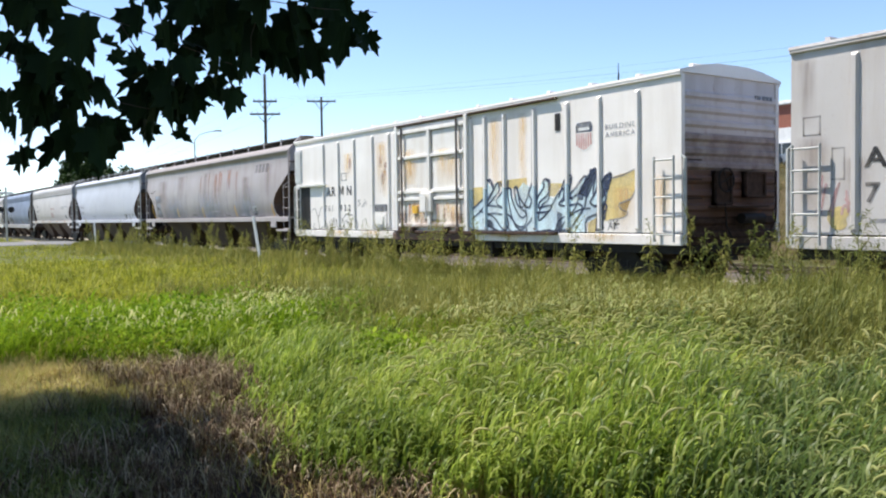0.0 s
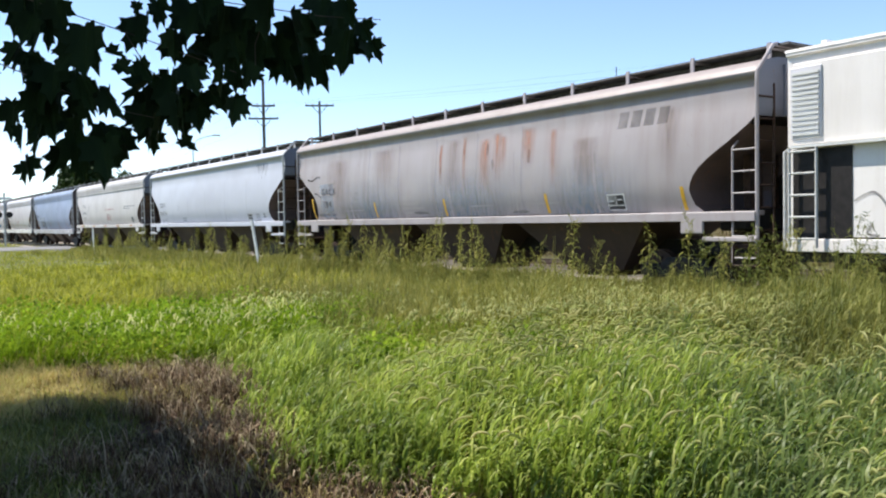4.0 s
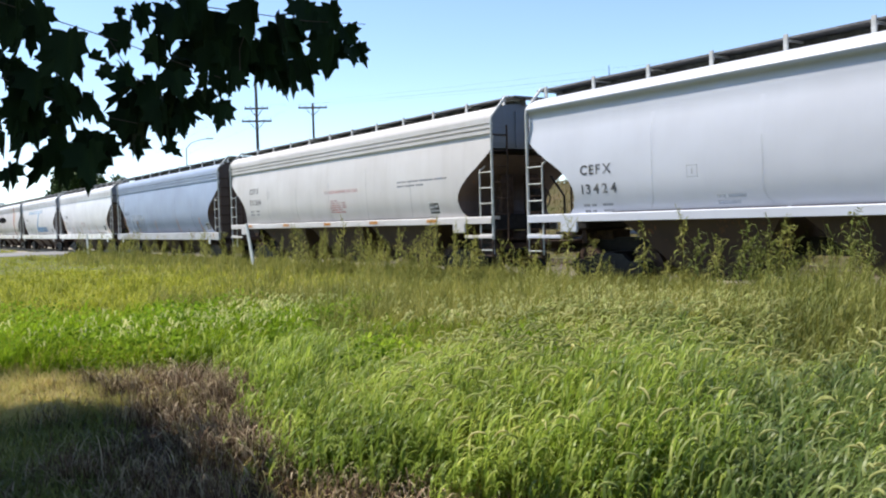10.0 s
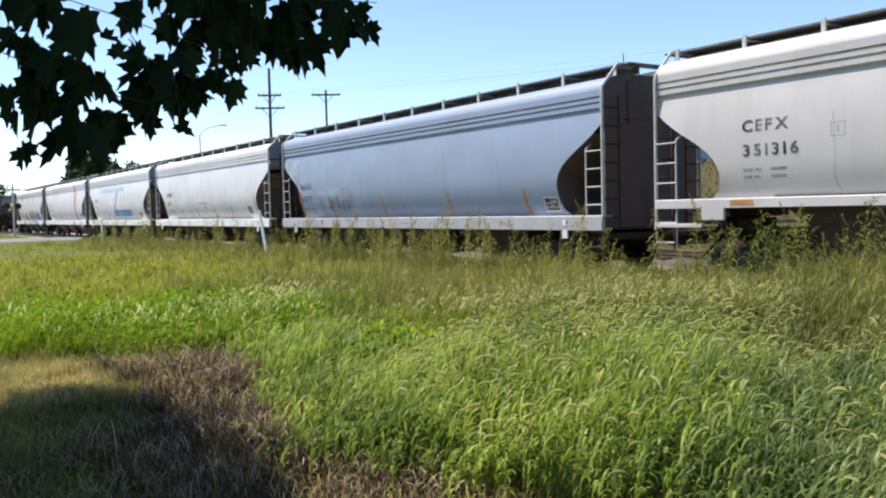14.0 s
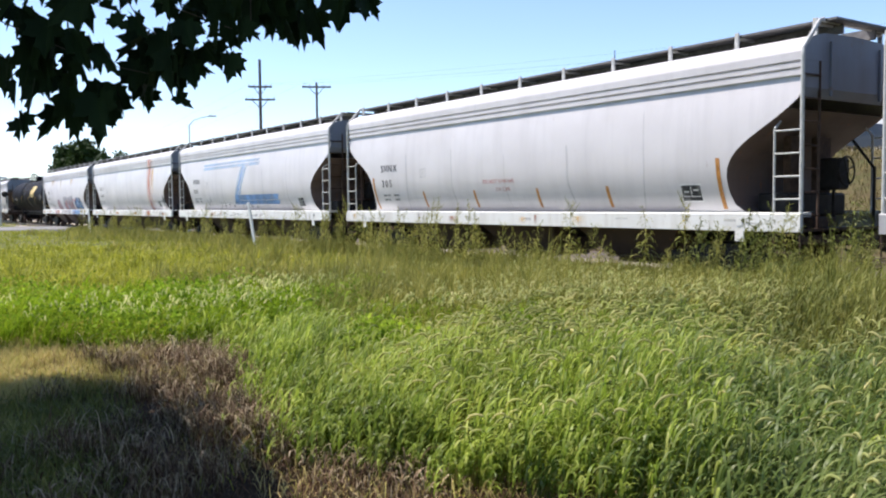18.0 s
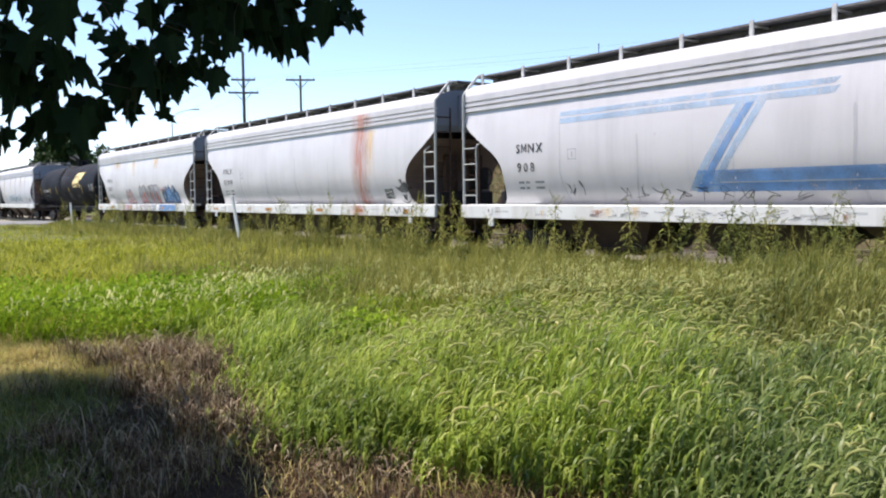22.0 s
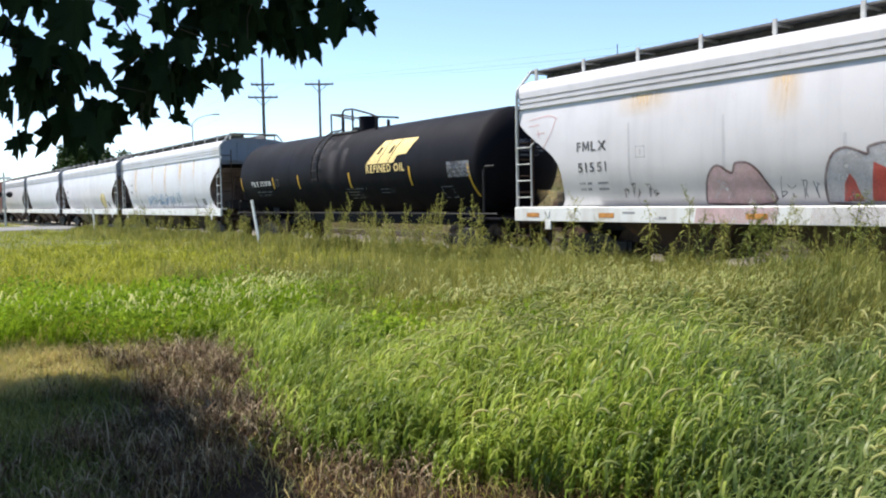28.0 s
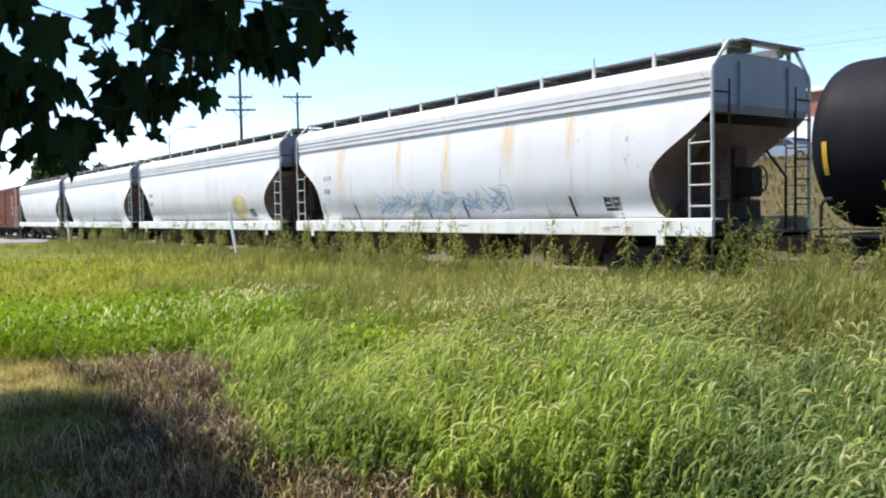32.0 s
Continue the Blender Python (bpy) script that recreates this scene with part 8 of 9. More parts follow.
def ribbons(px, py, pz, h, w, lean, az, seg=3, droop=1.0):
    """Blades of grass: tapering ribbons that arch over, one island each. lean: how far they bend, in radians a length."""
    n = len(px)
    vs = np.zeros((n, seg * 2 + 1, 3), np.float32)
    face = az + np.random.uniform(-0.9, 0.9, n) + np.pi / 2
    th = lean * 0.25
    out, up = np.zeros(n), np.zeros(n)
    for i in range(seg + 1):
        t = i / seg
        if i:
            th = lean * (0.25 + 2.1 * droop * ((i - 0.5) / seg) ** 1.7)
            out = out + np.sin(th) * h / seg
            up = up + np.cos(th) * h / seg
        cx, cy = px + np.cos(az) * out, py + np.sin(az) * out
        k = w * (0.75 + 0.5 * t - 1.15 * t ** 2.2) * 0.5
        if i < seg:
            vs[:, 2 * i] = np.stack([cx - np.cos(face) * k, cy - np.sin(face) * k, pz + up], 1)
            vs[:, 2 * i + 1] = np.stack([cx + np.cos(face) * k, cy + np.sin(face) * k, pz + up], 1)
        else:
            vs[:, 2 * i] = np.stack([cx, cy, pz + up], 1)
    base = (np.arange(n) * (seg * 2 + 1))[:, None]
    quads = np.concatenate([base + np.array([2 * i, 2 * i + 1, 2 * i + 3, 2 * i + 2]) for i in range(seg - 1)], 0)
    tris = base + np.array([2 * seg - 2, 2 * seg - 1, 2 * seg])
    return vs.reshape(-1, 3), quads, tris


def fast_mesh(name, verts, quads, tris, material, smooth=False):
    me = bpy.data.meshes.new(name)
    me.vertices.add(len(verts))
    me.vertices.foreach_set("co", verts.astype(np.float32).ravel())
    loops = np.concatenate([quads.ravel(), tris.ravel()]).astype(np.int32)
    sizes = np.concatenate([np.full(len(quads), 4), np.full(len(tris), 3)])
    me.loops.add(len(loops))
    me.loops.foreach_set("vertex_index", loops)
    me.polygons.add(len(sizes))
    me.polygons.foreach_set("loop_start", np.concatenate([[0], np.cumsum(sizes)[:-1]]).astype(np.int32))
    if smooth:
        me.polygons.foreach_set("use_smooth", np.ones(len(sizes), bool))
    me.update(calc_edges=True)
    me.materials.append(material)
    return me


def scatter(n, r0, r1, power, lo=3.0, hi=74.0):
    """Places in the meadow, denser towards where one stands."""
    r = (r0 ** power + np.random.rand(n) * (r1 ** power - r0 ** power)) ** (1 / power)
    a = np.radians(np.random.uniform(lo, hi, n))
    return -r * np.cos(a), r * np.sin(a)


def patchy(x, y, f, off):
    return 0.5 + 0.5 * (np.sin(x * f + off) * np.cos(y * f * 1.3 - off) + 0.5 * np.sin(x * f * 2.3 + y * f * 1.9 + off * 2)) / 1.5


def low_stretch(x, y):
    """Near the track the growth is low along one stretch, so that one looks under the cars."""
    return 1 - np.interp(y, [9.0, 10.8], [0, 1]) * np.interp(x, [-21, -15, -8.4, -6.4], [0, 0.36, 0.34, 0.12])


def meadow(name, tufts, per, r0, r1, power, height, width, lean, material, label, keep=None, seg=3, spread=0.06, wind=0.35):
    """Grass in tufts: the blades of one tuft stand close and arch outwards, a little with the wind."""
    x, y = scatter(tufts, r0, r1, power)
    ok = (y > field_edge(x) + np.random.normal(0.0, 0.2, tufts)) & (y < 12.5) & ((x > -64) | (x < -77))
    if keep is not None:
        ok &= keep(x, y)
    x, y = x[ok], y[ok]
    m = len(x)
    edge = np.clip((y - field_edge(x)) / 1.0, 0.32, 1)
    tall = np.interp(x, [-60, -30, -16, -8, -3], [0.45, 0.6, 0.8, 1.0, 1.15]) * edge * np.interp(y, [0, 8, 11, 12.5], [1, 1, 1.1, 0.9]) * low_stretch(x, y)
    th = height * tall * np.random.uniform(0.6, 1.2, m) * (0.68 + 0.64 * patchy(x, y, 1.1, 1.0))
    x, y, th = np.repeat(x, per), np.repeat(y, per), np.repeat(th, per)
    n = len(x)
    far = np.clip(np.hypot(x, y) / 9, 1, 3.5)
    x = x + np.random.normal(0, spread, n) * far
    y = y + np.random.normal(0, spread, n) * far
    h = th * np.random.uniform(0.5, 1.1, n)
    w = width * np.random.uniform(0.5, 1.35, n) * far
    ln = np.clip(np.random.normal(lean, 0.3, n), 0.05, 1.5)
    az = np.random.uniform(0, 2 * np.pi, n)
    az = np.arctan2(np.sin(az), np.cos(az) + wind)
    v, q, t = ribbons(x, y, np.full(n, -0.04), h, w, ln, az, seg)
    return tagged(part(name, fast_mesh(name, v, q, t, M[material])), label, "grass", kind="stuff")


WIND = math.radians(48)     # the way the grass is blown


def foxtail_plants(name, n, lo, hi, r0, r1, power, keep, height, leaf, width, leaves, material, label):
    """Upright grass plants: a stalk with blades standing off it on both sides, each arching over. Gives the stalks' tips."""
    x, y = scatter(n, r0, r1, power, lo, hi)
    ok = (y > field_edge(x) + np.random.normal(0.08, 0.13, n)) & keep(x, y)
    x, y = x[ok], y[ok]
    m = len(x)
    edge = np.clip(0.55 + (y - field_edge(x)) / 1.1, 0.5, 1)
    hh = height * np.random.uniform(0.7, 1.15, m) * edge * (0.55 + 0.78 * patchy(x, y, 1.25, 1.0)) * np.interp(x, [-40, -16, -9, -3], [0.7, 0.85, 1.0, 1.12]) * low_stretch(x, y)
    az = np.random.normal(WIND, 0.9, m)
    bend = np.random.uniform(0.12, 0.38, m)
    far = np.clip(np.hypot(x, y) / 8.5, 1, 2.2)
    sets = [ribbons(x, y, np.full(m, -0.03), hh, 0.0055 * far, bend, az, 3)]
    tips = sets[0][0].reshape(m, -1, 3)[:, -1].copy()
    side = np.random.uniform(0, 2 * np.pi, m)
    for k in range(leaves):
        f = 0.10 + 0.66 * (k + np.random.uniform(0, 0.9, m)) / leaves
        reach = np.sin(bend * 0.6) * hh * f * f
        turn = side + k * math.pi + np.random.normal(0, 0.5, m)
        la = np.arctan2(np.sin(turn) + 1.0 * math.sin(WIND), np.cos(turn) + 1.0 * math.cos(WIND))
        ll = leaf * np.random.uniform(0.6, 1.25, m) * (1.1 - 0.35 * abs(f - 0.5)) * edge
        sets.append(ribbons(x + np.cos(az) * reach, y + np.sin(az) * reach, -0.03 + hh * f * 0.97, ll, width * np.random.uniform(0.7, 1.3, m) * far, np.clip(np.random.normal(1.06, 0.22, m), 0.45, 1.5), la, 5))
    vs, qs, ts, base = [], [], [], 0
    for v, q, t in sets:
        vs.append(v)
        qs.append(q + base)
        ts.append(t + base)
        base += len(v)
    tagged(part(name, fast_mesh(name, np.concatenate(vs), np.concatenate(qs), np.concatenate(ts), M[material], True)), label, "grass", kind="stuff")
    return tips, az


def drooping_heads(tips, az, name, label):
    """Bristly seed heads: slim four-sided spindles that bow over from the stalks' tips."""
    m = len(tips)
    rings = 6
    far = np.clip(np.hypot(tips[:, 0], tips[:, 1]) / 8.5, 1, 1.9)
    ln = np.random.uniform(0.09, 0.19, m) * far ** 0.5
    bow = np.random.uniform(1.5, 2.4, m)
    az = az + np.random.normal(0, 0.35, m)
    out, up = np.zeros(m), np.zeros(m)
    vs = np.zeros((m, rings * 4 + 1, 3), np.float32)
    for i in range(rings + 1):
        t = i / rings
        th = 0.3 + bow * t
        if i:
            out, up = out + np.sin(th) * ln / rings, up + np.cos(th) * ln / rings
        c = np.stack([tips[:, 0] + np.cos(az) * out, tips[:, 1] + np.sin(az) * out, tips[:, 2] + up], 1)
        if i == rings:
            vs[:, -1] = c
            break
        rad = 0.0108 * far * (0.35 + 1.9 * t - 1.9 * t * t)
        side = np.stack([-np.sin(az), np.cos(az), np.zeros(m)], 1)
        top = np.stack([-np.cos(th) * np.cos(az), -np.cos(th) * np.sin(az), np.sin(th)], 1)
        for j in range(4):
            a = j * math.pi / 2 + 0.6
            k = (rad * np.random.uniform(0.7, 1.35, m))[:, None]
            vs[:, i * 4 + j] = c + (side * math.cos(a) + top * math.sin(a)) * k
    base = (np.arange(m) * (rings * 4 + 1))[:, None]
    quads = np.concatenate([base + np.array([i * 4 + j, i * 4 + (j + 1) % 4, i * 4 + 4 + (j + 1) % 4, i * 4 + 4 + j]) for i in range(rings - 1) for j in range(4)], 0)
    tris = np.concatenate([base + np.array([(rings - 1) * 4 + j, (rings - 1) * 4 + (j + 1) % 4, rings * 4]) for j in range(4)], 0)
    tagged(part(name, fast_mesh(name, vs.reshape(-1, 3), quads, tris, M["seed"])), label, "grass", kind="stuff")


def foxtail_field(x, y):
    return (x > -9.6 + 0.9 * np.sin(y * 1.3) - 0.8 * np.random.rand(len(x))) & (np.hypot(x, y) < np.where(y > -1.5 * x, 7.6, 8.7) + 0.4 * np.sin(x * 1.9) + 1.2 * np.random.rand(len(x)))


def cooler(x, y):
    """Farther along the track, and close by, the blades are a cooler, darker green."""
    return np.interp(-y / x, [0.95, 1.5], [0, 0.9]) + np.interp(np.hypot(x, y), [3.6, 5.0], [0.35, 0]) > np.random.rand(len(x))


warm_tips, warm_az = foxtail_plants("foxtail_grass", 16500, 4, 76, 3.4, 12.0, 1.5, lambda x, y: foxtail_field(x, y) & ~cooler(x, y), 0.56, 0.25, 0.0165, 7, "foxtail", "knee-high green foxtail grass with arching blades")
cool_tips, cool_az = foxtail_plants("foxtail_grass", 16500, 4, 76, 3.4, 12.0, 1.5, lambda x, y: foxtail_field(x, y) & cooler(x, y), 0.56, 0.25, 0.0165, 7, "coolfox", "knee-high cool green foxtail grass with arching blades")
foxtails, fox_az = np.concatenate([warm_tips, cool_tips]), np.concatenate([warm_az, cool_az])
foxtail_plants("young_grass", 13000, 4, 60, 7.0, 18, 1.25, lambda x, y: (x < -8.6 + 0.9 * np.sin(y * 1.3) + 0.8 * np.random.rand(len(x))) & (y < 6.9 + 0.8 * np.sin(x * 0.8)) & (y > field_edge(x) + 0.25) & (np.hypot(x, y) < 12.5 + 4.5 * np.random.rand(len(x))) & (patchy(x, y, 0.9, 2.5) > 0.12), 0.44, 0.24, 0.012, 5, "youngfox", "fresh green knee-high grass in uneven mounds")
crop = np.random.rand(len(foxtails)) < np.clip(2.3 * patchy(foxtails[:, 0], foxtails[:, 1], 0.55, 2.2) - 0.55, 0.08, 0.95) * np.interp(np.hypot(foxtails[:, 0], foxtails[:, 1]), [4.6, 6.0, 7.8], [0.10, 0.36, 1.0]) * np.interp(-foxtails[:, 1] / foxtails[:, 0], [0.42, 0.62], [0.04, 1.0])
drooping_heads(foxtails[crop], fox_az[crop], "foxtail_heads", "pale green drooping foxtail seed heads")
foxtail_plants("rank_grass", 9500, 52, 80, 7.5, 15, 1.5, lambda x, y: (x > -8.6 + 1.2 * np.random.rand(len(x))) & ((y > 8.4 + 0.6 * np.sin(x * 2.1) + 0.8 * np.random.rand(len(x))) | ((y > 1.25 * -x + 3.2 * np.random.rand(len(x))) & (np.hypot(x, y) > 7.0 + 0.9 * np.random.rand(len(x))))) & (y < 12.2), 0.80, 0.22, 0.014, 7, "rank", "dark green rank weeds and grass near the track")
meadow("lush_grass", 1100, 20, 3.4, 12.5, 1.5, 0.42, 0.012, 1.0, "lush", "fine green undergrowth in the meadow", seg=4)
meadow("meadow_grass", 5200, 22, 5.5, 36, 1.3, 0.60, 0.013, 0.9, "grass", "yellow-green meadow grass bending in the wind", keep=lambda x, y: (np.hypot(x, y) > 14.5) | (x > -7) | (y > 7.0) | (np.random.rand(len(x)) < 0.5), seg=4)
meadow("far_grass", 5200, 14, 18, 100, 1.1, 0.42, 0.012, 0.6, "grass", "pale rough grass towards the road", spread=0.1)
meadow("track_grass", 4200, 18, 9, 56, 1.2, 1.0, 0.008, 0.35, "weed", "tall olive grass along the track", keep=lambda x, y: y > 9.0 + 1.0 * np.sin(x * 0.6))

meadow("olive_grass", 4200, 18, 8.8, 17, 1.2, 0.80, 0.010, 0.5, "weed", "tall olive grass between meadow and track", keep=lambda x, y: (np.hypot(x, y) > 9.2 + 0.5 * np.sin(x * 1.7)) & (y > 5.2 + 0.8 * np.sin(x * 0.9)) & (y < 11.8), seg=4)
meadow("deep_grass", 1500, 24, 8, 18, 1.3, 0.85, 0.012, 0.7, "deep", "dark green rank grass near the weeds", keep=lambda x, y: (x > -10.5 + 0.8 * np.sin(y * 2)) & (y > 7.2 + 0.5 * np.sin(x * 1.7)), seg=4)
meadow("gold_grass", 2100, 18, 10, 34, 1.2, 0.78, 0.010, 0.7, "weed", "ripe yellow-olive grass before the track weeds", keep=lambda x, y: (y > 7.2 + 0.9 * np.sin(x * 0.7)) & (y < 11.2) & (x < -6.8) & (patchy(x, y, 0.6, 0.7) > 0.3), seg=4)

# weeds and grass on the near shoulder of the ballast, up to the rail
n = 60000
x, y = -2.0 - 62 * np.random.rand(n) ** 1.6, np.random.uniform(12.1, 13.7, n)
ok = (patchy(x, y, 0.9, 3.0) + 0.6 * np.random.rand(n) > 0.3) & ((x > -64) | (x < -77))
x, y = x[ok], y[ok]
m = len(x)
far = np.clip(np.hypot(x, y) / 12, 1, 3)
v, q, t = ribbons(x, y, np.interp(y, [12.2, 13.1], [-0.32, -0.2]), np.random.uniform(0.45, 0.78, m) * (0.78 + 0.34 * patchy(x, y, 1.3, 0.4)) * np.interp(x, [-50, -15, -5], [0.75, 1.0, 1.0]), np.random.uniform(0.007, 0.014, m) * far, np.random.uniform(0.05, 0.4, m), np.random.uniform(0, 6.28, m), 4)
tagged(part("shoulder_weeds", fast_mesh("shoulder_weeds", v, q, t, M["weed"])), "olive weeds on the shoulder of the ballast", "grass", kind="stuff")

# small broad leaves in the green mounds
lx, ly = scatter(90000, 4.2, 20, 1.5, 6, 60)
ok = (ly > field_edge(lx) + 0.15) & (ly < 7.4 + 0.7 * np.sin(lx * 0.9) - 2.6 * np.random.rand(len(lx)) ** 1.5) & (patchy(lx, ly, 0.8, 4.0) > 0.28) & ((lx < -9.2) | (ly > 3.6)) & (lx < -5.6) & (np.hypot(lx, ly) < 12.0 + 4.5 * np.random.rand(len(lx)))
lx, ly = lx[ok], ly[ok]
rnd = np.random.RandomState(9)
lz = 0.46 * (0.3 + 0.95 * patchy(lx, ly, 1.5, 1.0)) * rnd.uniform(0.5, 1.05, len(lx)) * np.clip((ly - field_edge(lx)) / 0.6, 0.4, 1)
v, f = leaf_cards(np.stack([lx, ly, lz], 1), 0.058, rnd, 0.1)
tagged(part("clover_leaves", fast_mesh("clover_leaves", np.array(v), np.array(f), np.zeros((0, 3), int), M["clover"])), "small broad green leaves in the meadow", "meadow plants", kind="stuff")


def seed_heads(n):
    x, y = scatter(n, 4.6, 30, 1.35)
    dens = patchy(x, y, 0.55, 2.2)
    ok = (y > field_edge(x) + 0.35) & (y < 10.4) & (np.hypot(x, y) > 9.5) & (np.random.rand(n) < np.clip(1.9 * dens - 0.55, 0.06, 1) * np.maximum(np.interp(x, [-14, -12, -10.5, -8], [0.0, 0.05, 0.4, 1.0]), 0.6 * ((np.hypot(x, y) > 12) & (np.hypot(x, y) < 16.5) & (y > -0.36 * x) & (y < -0.9 * x))))
    x, y = x[ok], y[ok]
    m = len(x)
    h = 0.58 * np.random.uniform(0.8, 1.2, m) * np.interp(x, [-40, -14, -8, -3], [0.6, 0.8, 1.0, 1.2])
    az = np.random.normal(0.1, 0.6, m)
    sv, sq, st = ribbons(x, y, np.full(m, -0.03), h, np.full(m, 0.004), np.full(m, 0.3), az, 3)
    # the drooping head: a fat ribbon that arches over
    tip = sv.reshape(m, -1, 3)[:, -1]
    lv, lq, lt = ribbons(tip[:, 0], tip[:, 1], tip[:, 2] - 0.01, 0.16 * np.random.uniform(0.7, 1.3, m), 0.015 * np.clip(np.hypot(x, y) / 9, 1, 2.0), np.full(m, 1.5), az, 4, 1.15)
    return fast_mesh("seed_stems", sv, sq, st, M["lush"]), fast_mesh("seed_heads", lv, lq, lt, M["seed"])


stems, heads = seed_heads(52000)
tagged(part("seed_stems", stems), "thin green grass stalks", "grass", kind="stuff")
tagged(part("seed_heads", heads), "pale drooping grass seed heads", "grass", kind="stuff")

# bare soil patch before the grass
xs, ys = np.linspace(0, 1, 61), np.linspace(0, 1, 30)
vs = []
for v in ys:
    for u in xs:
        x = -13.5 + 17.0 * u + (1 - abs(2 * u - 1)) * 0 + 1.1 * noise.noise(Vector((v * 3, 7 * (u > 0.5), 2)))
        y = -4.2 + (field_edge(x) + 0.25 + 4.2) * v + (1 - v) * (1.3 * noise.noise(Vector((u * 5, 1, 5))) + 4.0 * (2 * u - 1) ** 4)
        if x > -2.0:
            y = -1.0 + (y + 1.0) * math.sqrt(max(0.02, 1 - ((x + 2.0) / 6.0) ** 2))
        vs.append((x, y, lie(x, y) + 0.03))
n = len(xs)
tagged(part("bare_patch", mesh_of("bare_patch", vs, [(j * n + i, j * n + i + 1, (j + 1) * n + i + 1, (j + 1) * n + i) for j in range(len(ys) - 1) for i in range(n - 1)], M["bare"], True)), "bare brown soil under the tree, darkened for its shade", "soil", kind="structure")

# dry tufts on the bank behind the tracks
x, y = np.random.uniform(-62, -6, 26000), 27.8 + 20 * np.random.rand(26000) ** 1.2
m = len(x)
bz = np.array([rise(a, b2) for a, b2 in zip(x, y)]) - 0.28
v, q, t = ribbons(x, y, bz, np.random.uniform(0.15, 0.5, m) * (0.5 + patchy(x, y, 0.7, 1.5)), np.random.uniform(0.03, 0.07, m), np.random.uniform(0.3, 1.1, m), np.random.uniform(0, 6.28, m), 3)
tagged(part("bank_grass", fast_mesh("bank_grass", v, q, t, M["bankgrass"])), "dry olive grass on the bank", "grass", kind="stuff")

# short rough grass all round, outside the tall meadow
x, y = np.random.uniform(-40, 30, 90000), np.random.uniform(-26, 5, 90000)
ok = (np.hypot((x + 4.5) / 8.2, (y + 0.3) / 3.6) > 1.0 + 0.12 * np.sin(x * 3) + np.random.normal(0, 0.06, len(x))) & ((y < field_edge(x) - 0.1) | (x > 0.5))
x, y = x[ok], y[ok]
m = len(x)
v, q, t = ribbons(x, y, np.full(m, -0.05), np.random.uniform(0.08, 0.24, m), np.random.uniform(0.012, 0.026, m), np.random.uniform(0.3, 1.1, m), np.random.uniform(0, 6.28, m), 3)
tagged(part("rough_lawn", fast_mesh("rough_lawn", v, q, t, M["grass"])), "short rough grass round the tree", "grass", kind="stuff")

# low grass in the tree's shade, its dark colour deepening that shade
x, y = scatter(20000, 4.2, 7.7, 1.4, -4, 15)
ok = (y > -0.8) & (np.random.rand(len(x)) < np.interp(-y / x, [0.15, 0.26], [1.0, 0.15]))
x, y = x[ok], y[ok]
m = len(x)
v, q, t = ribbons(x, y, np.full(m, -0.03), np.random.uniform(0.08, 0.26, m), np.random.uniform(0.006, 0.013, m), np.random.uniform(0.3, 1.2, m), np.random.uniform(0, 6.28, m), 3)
tagged(part("shade_grass", fast_mesh("shade_grass", v, q, t, M["rank"])), "low grass, dark green to deepen the tree's shade", "grass", kind="stuff")

# standing dead brush: grey-brown stems in loose clumps, broken and leaning every way
def dead_brush(n, clumps, keep, height, label):
    cx, cy = scatter(clumps, 4.4, 11.5, 1.5, -4, 46)
    ok = (cy < field_edge(cx) + 0.12) & (cy > -0.8) & keep(cx, cy)
    cx, cy = cx[ok], cy[ok]
    who = np.random.randint(0, len(cx), n)
    x, y = cx[who] + np.random.normal(0, 0.10, n), cy[who] + np.random.normal(0, 0.10, n)
    tall = np.random.uniform(0.45, 1.15, len(cx))[who]
    h = height * tall * np.random.uniform(0.4, 1.1, n)
    up = np.random.rand(n) < 0.62
    lean = np.where(up, np.random.uniform(0.05, 0.5, n), np.random.uniform(0.8, 1.6, n))
    v, q, t = ribbons(x, y, np.where(up, -0.03, np.random.uniform(0, 0.16, n)), h, np.random.uniform(0.004, 0.010, n), lean, np.random.uniform(0, 6.28, n), 4)
    tagged(part("dead_brush", fast_mesh("dead_brush", v, q, t, M["brush"])), label, "dry brush", kind="stuff")


dead_brush(12500, 900, lambda x, y: (x < -5.0) & (x > -9.4) & (np.random.rand(len(x)) < np.interp(-y / x, [0.14, 0.22, 0.28], [0.02, 0.3, 1.0]) * np.where((y < 1.95) & (x > -7.6), 0.35, 1.0)), 0.34, "tangled grey-brown dead weed stems")
dead_brush(9000, 500, lambda x, y: x >= -6.2, 0.2, "low broken straw at the edge of the grass")

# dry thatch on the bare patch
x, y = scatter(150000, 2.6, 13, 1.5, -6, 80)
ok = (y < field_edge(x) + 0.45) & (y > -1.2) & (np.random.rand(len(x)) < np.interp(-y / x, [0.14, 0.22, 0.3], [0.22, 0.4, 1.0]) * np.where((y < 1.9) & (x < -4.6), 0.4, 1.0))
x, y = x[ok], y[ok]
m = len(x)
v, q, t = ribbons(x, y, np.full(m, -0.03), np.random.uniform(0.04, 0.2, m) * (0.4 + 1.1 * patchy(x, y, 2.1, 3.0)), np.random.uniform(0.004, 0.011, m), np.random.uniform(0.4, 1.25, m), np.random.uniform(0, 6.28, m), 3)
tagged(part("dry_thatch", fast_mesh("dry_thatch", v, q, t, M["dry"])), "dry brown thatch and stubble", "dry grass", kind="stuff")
x, y = scatter(60000, 4.2, 17, 1.4, 1, 60)
ok = (y < field_edge(x) + 0.5 + 0.7 * (x < -9)) & (y > -0.6) & (((x < -8.3 - 0.4 * np.sin(y * 3)) & (x > -11.5)) | ((y > field_edge(x) - 0.45 + 0.2 * np.sin(x * 5)) & (np.random.rand(len(x)) < 0.6)))
x, y = x[ok], y[ok]
m = len(x)
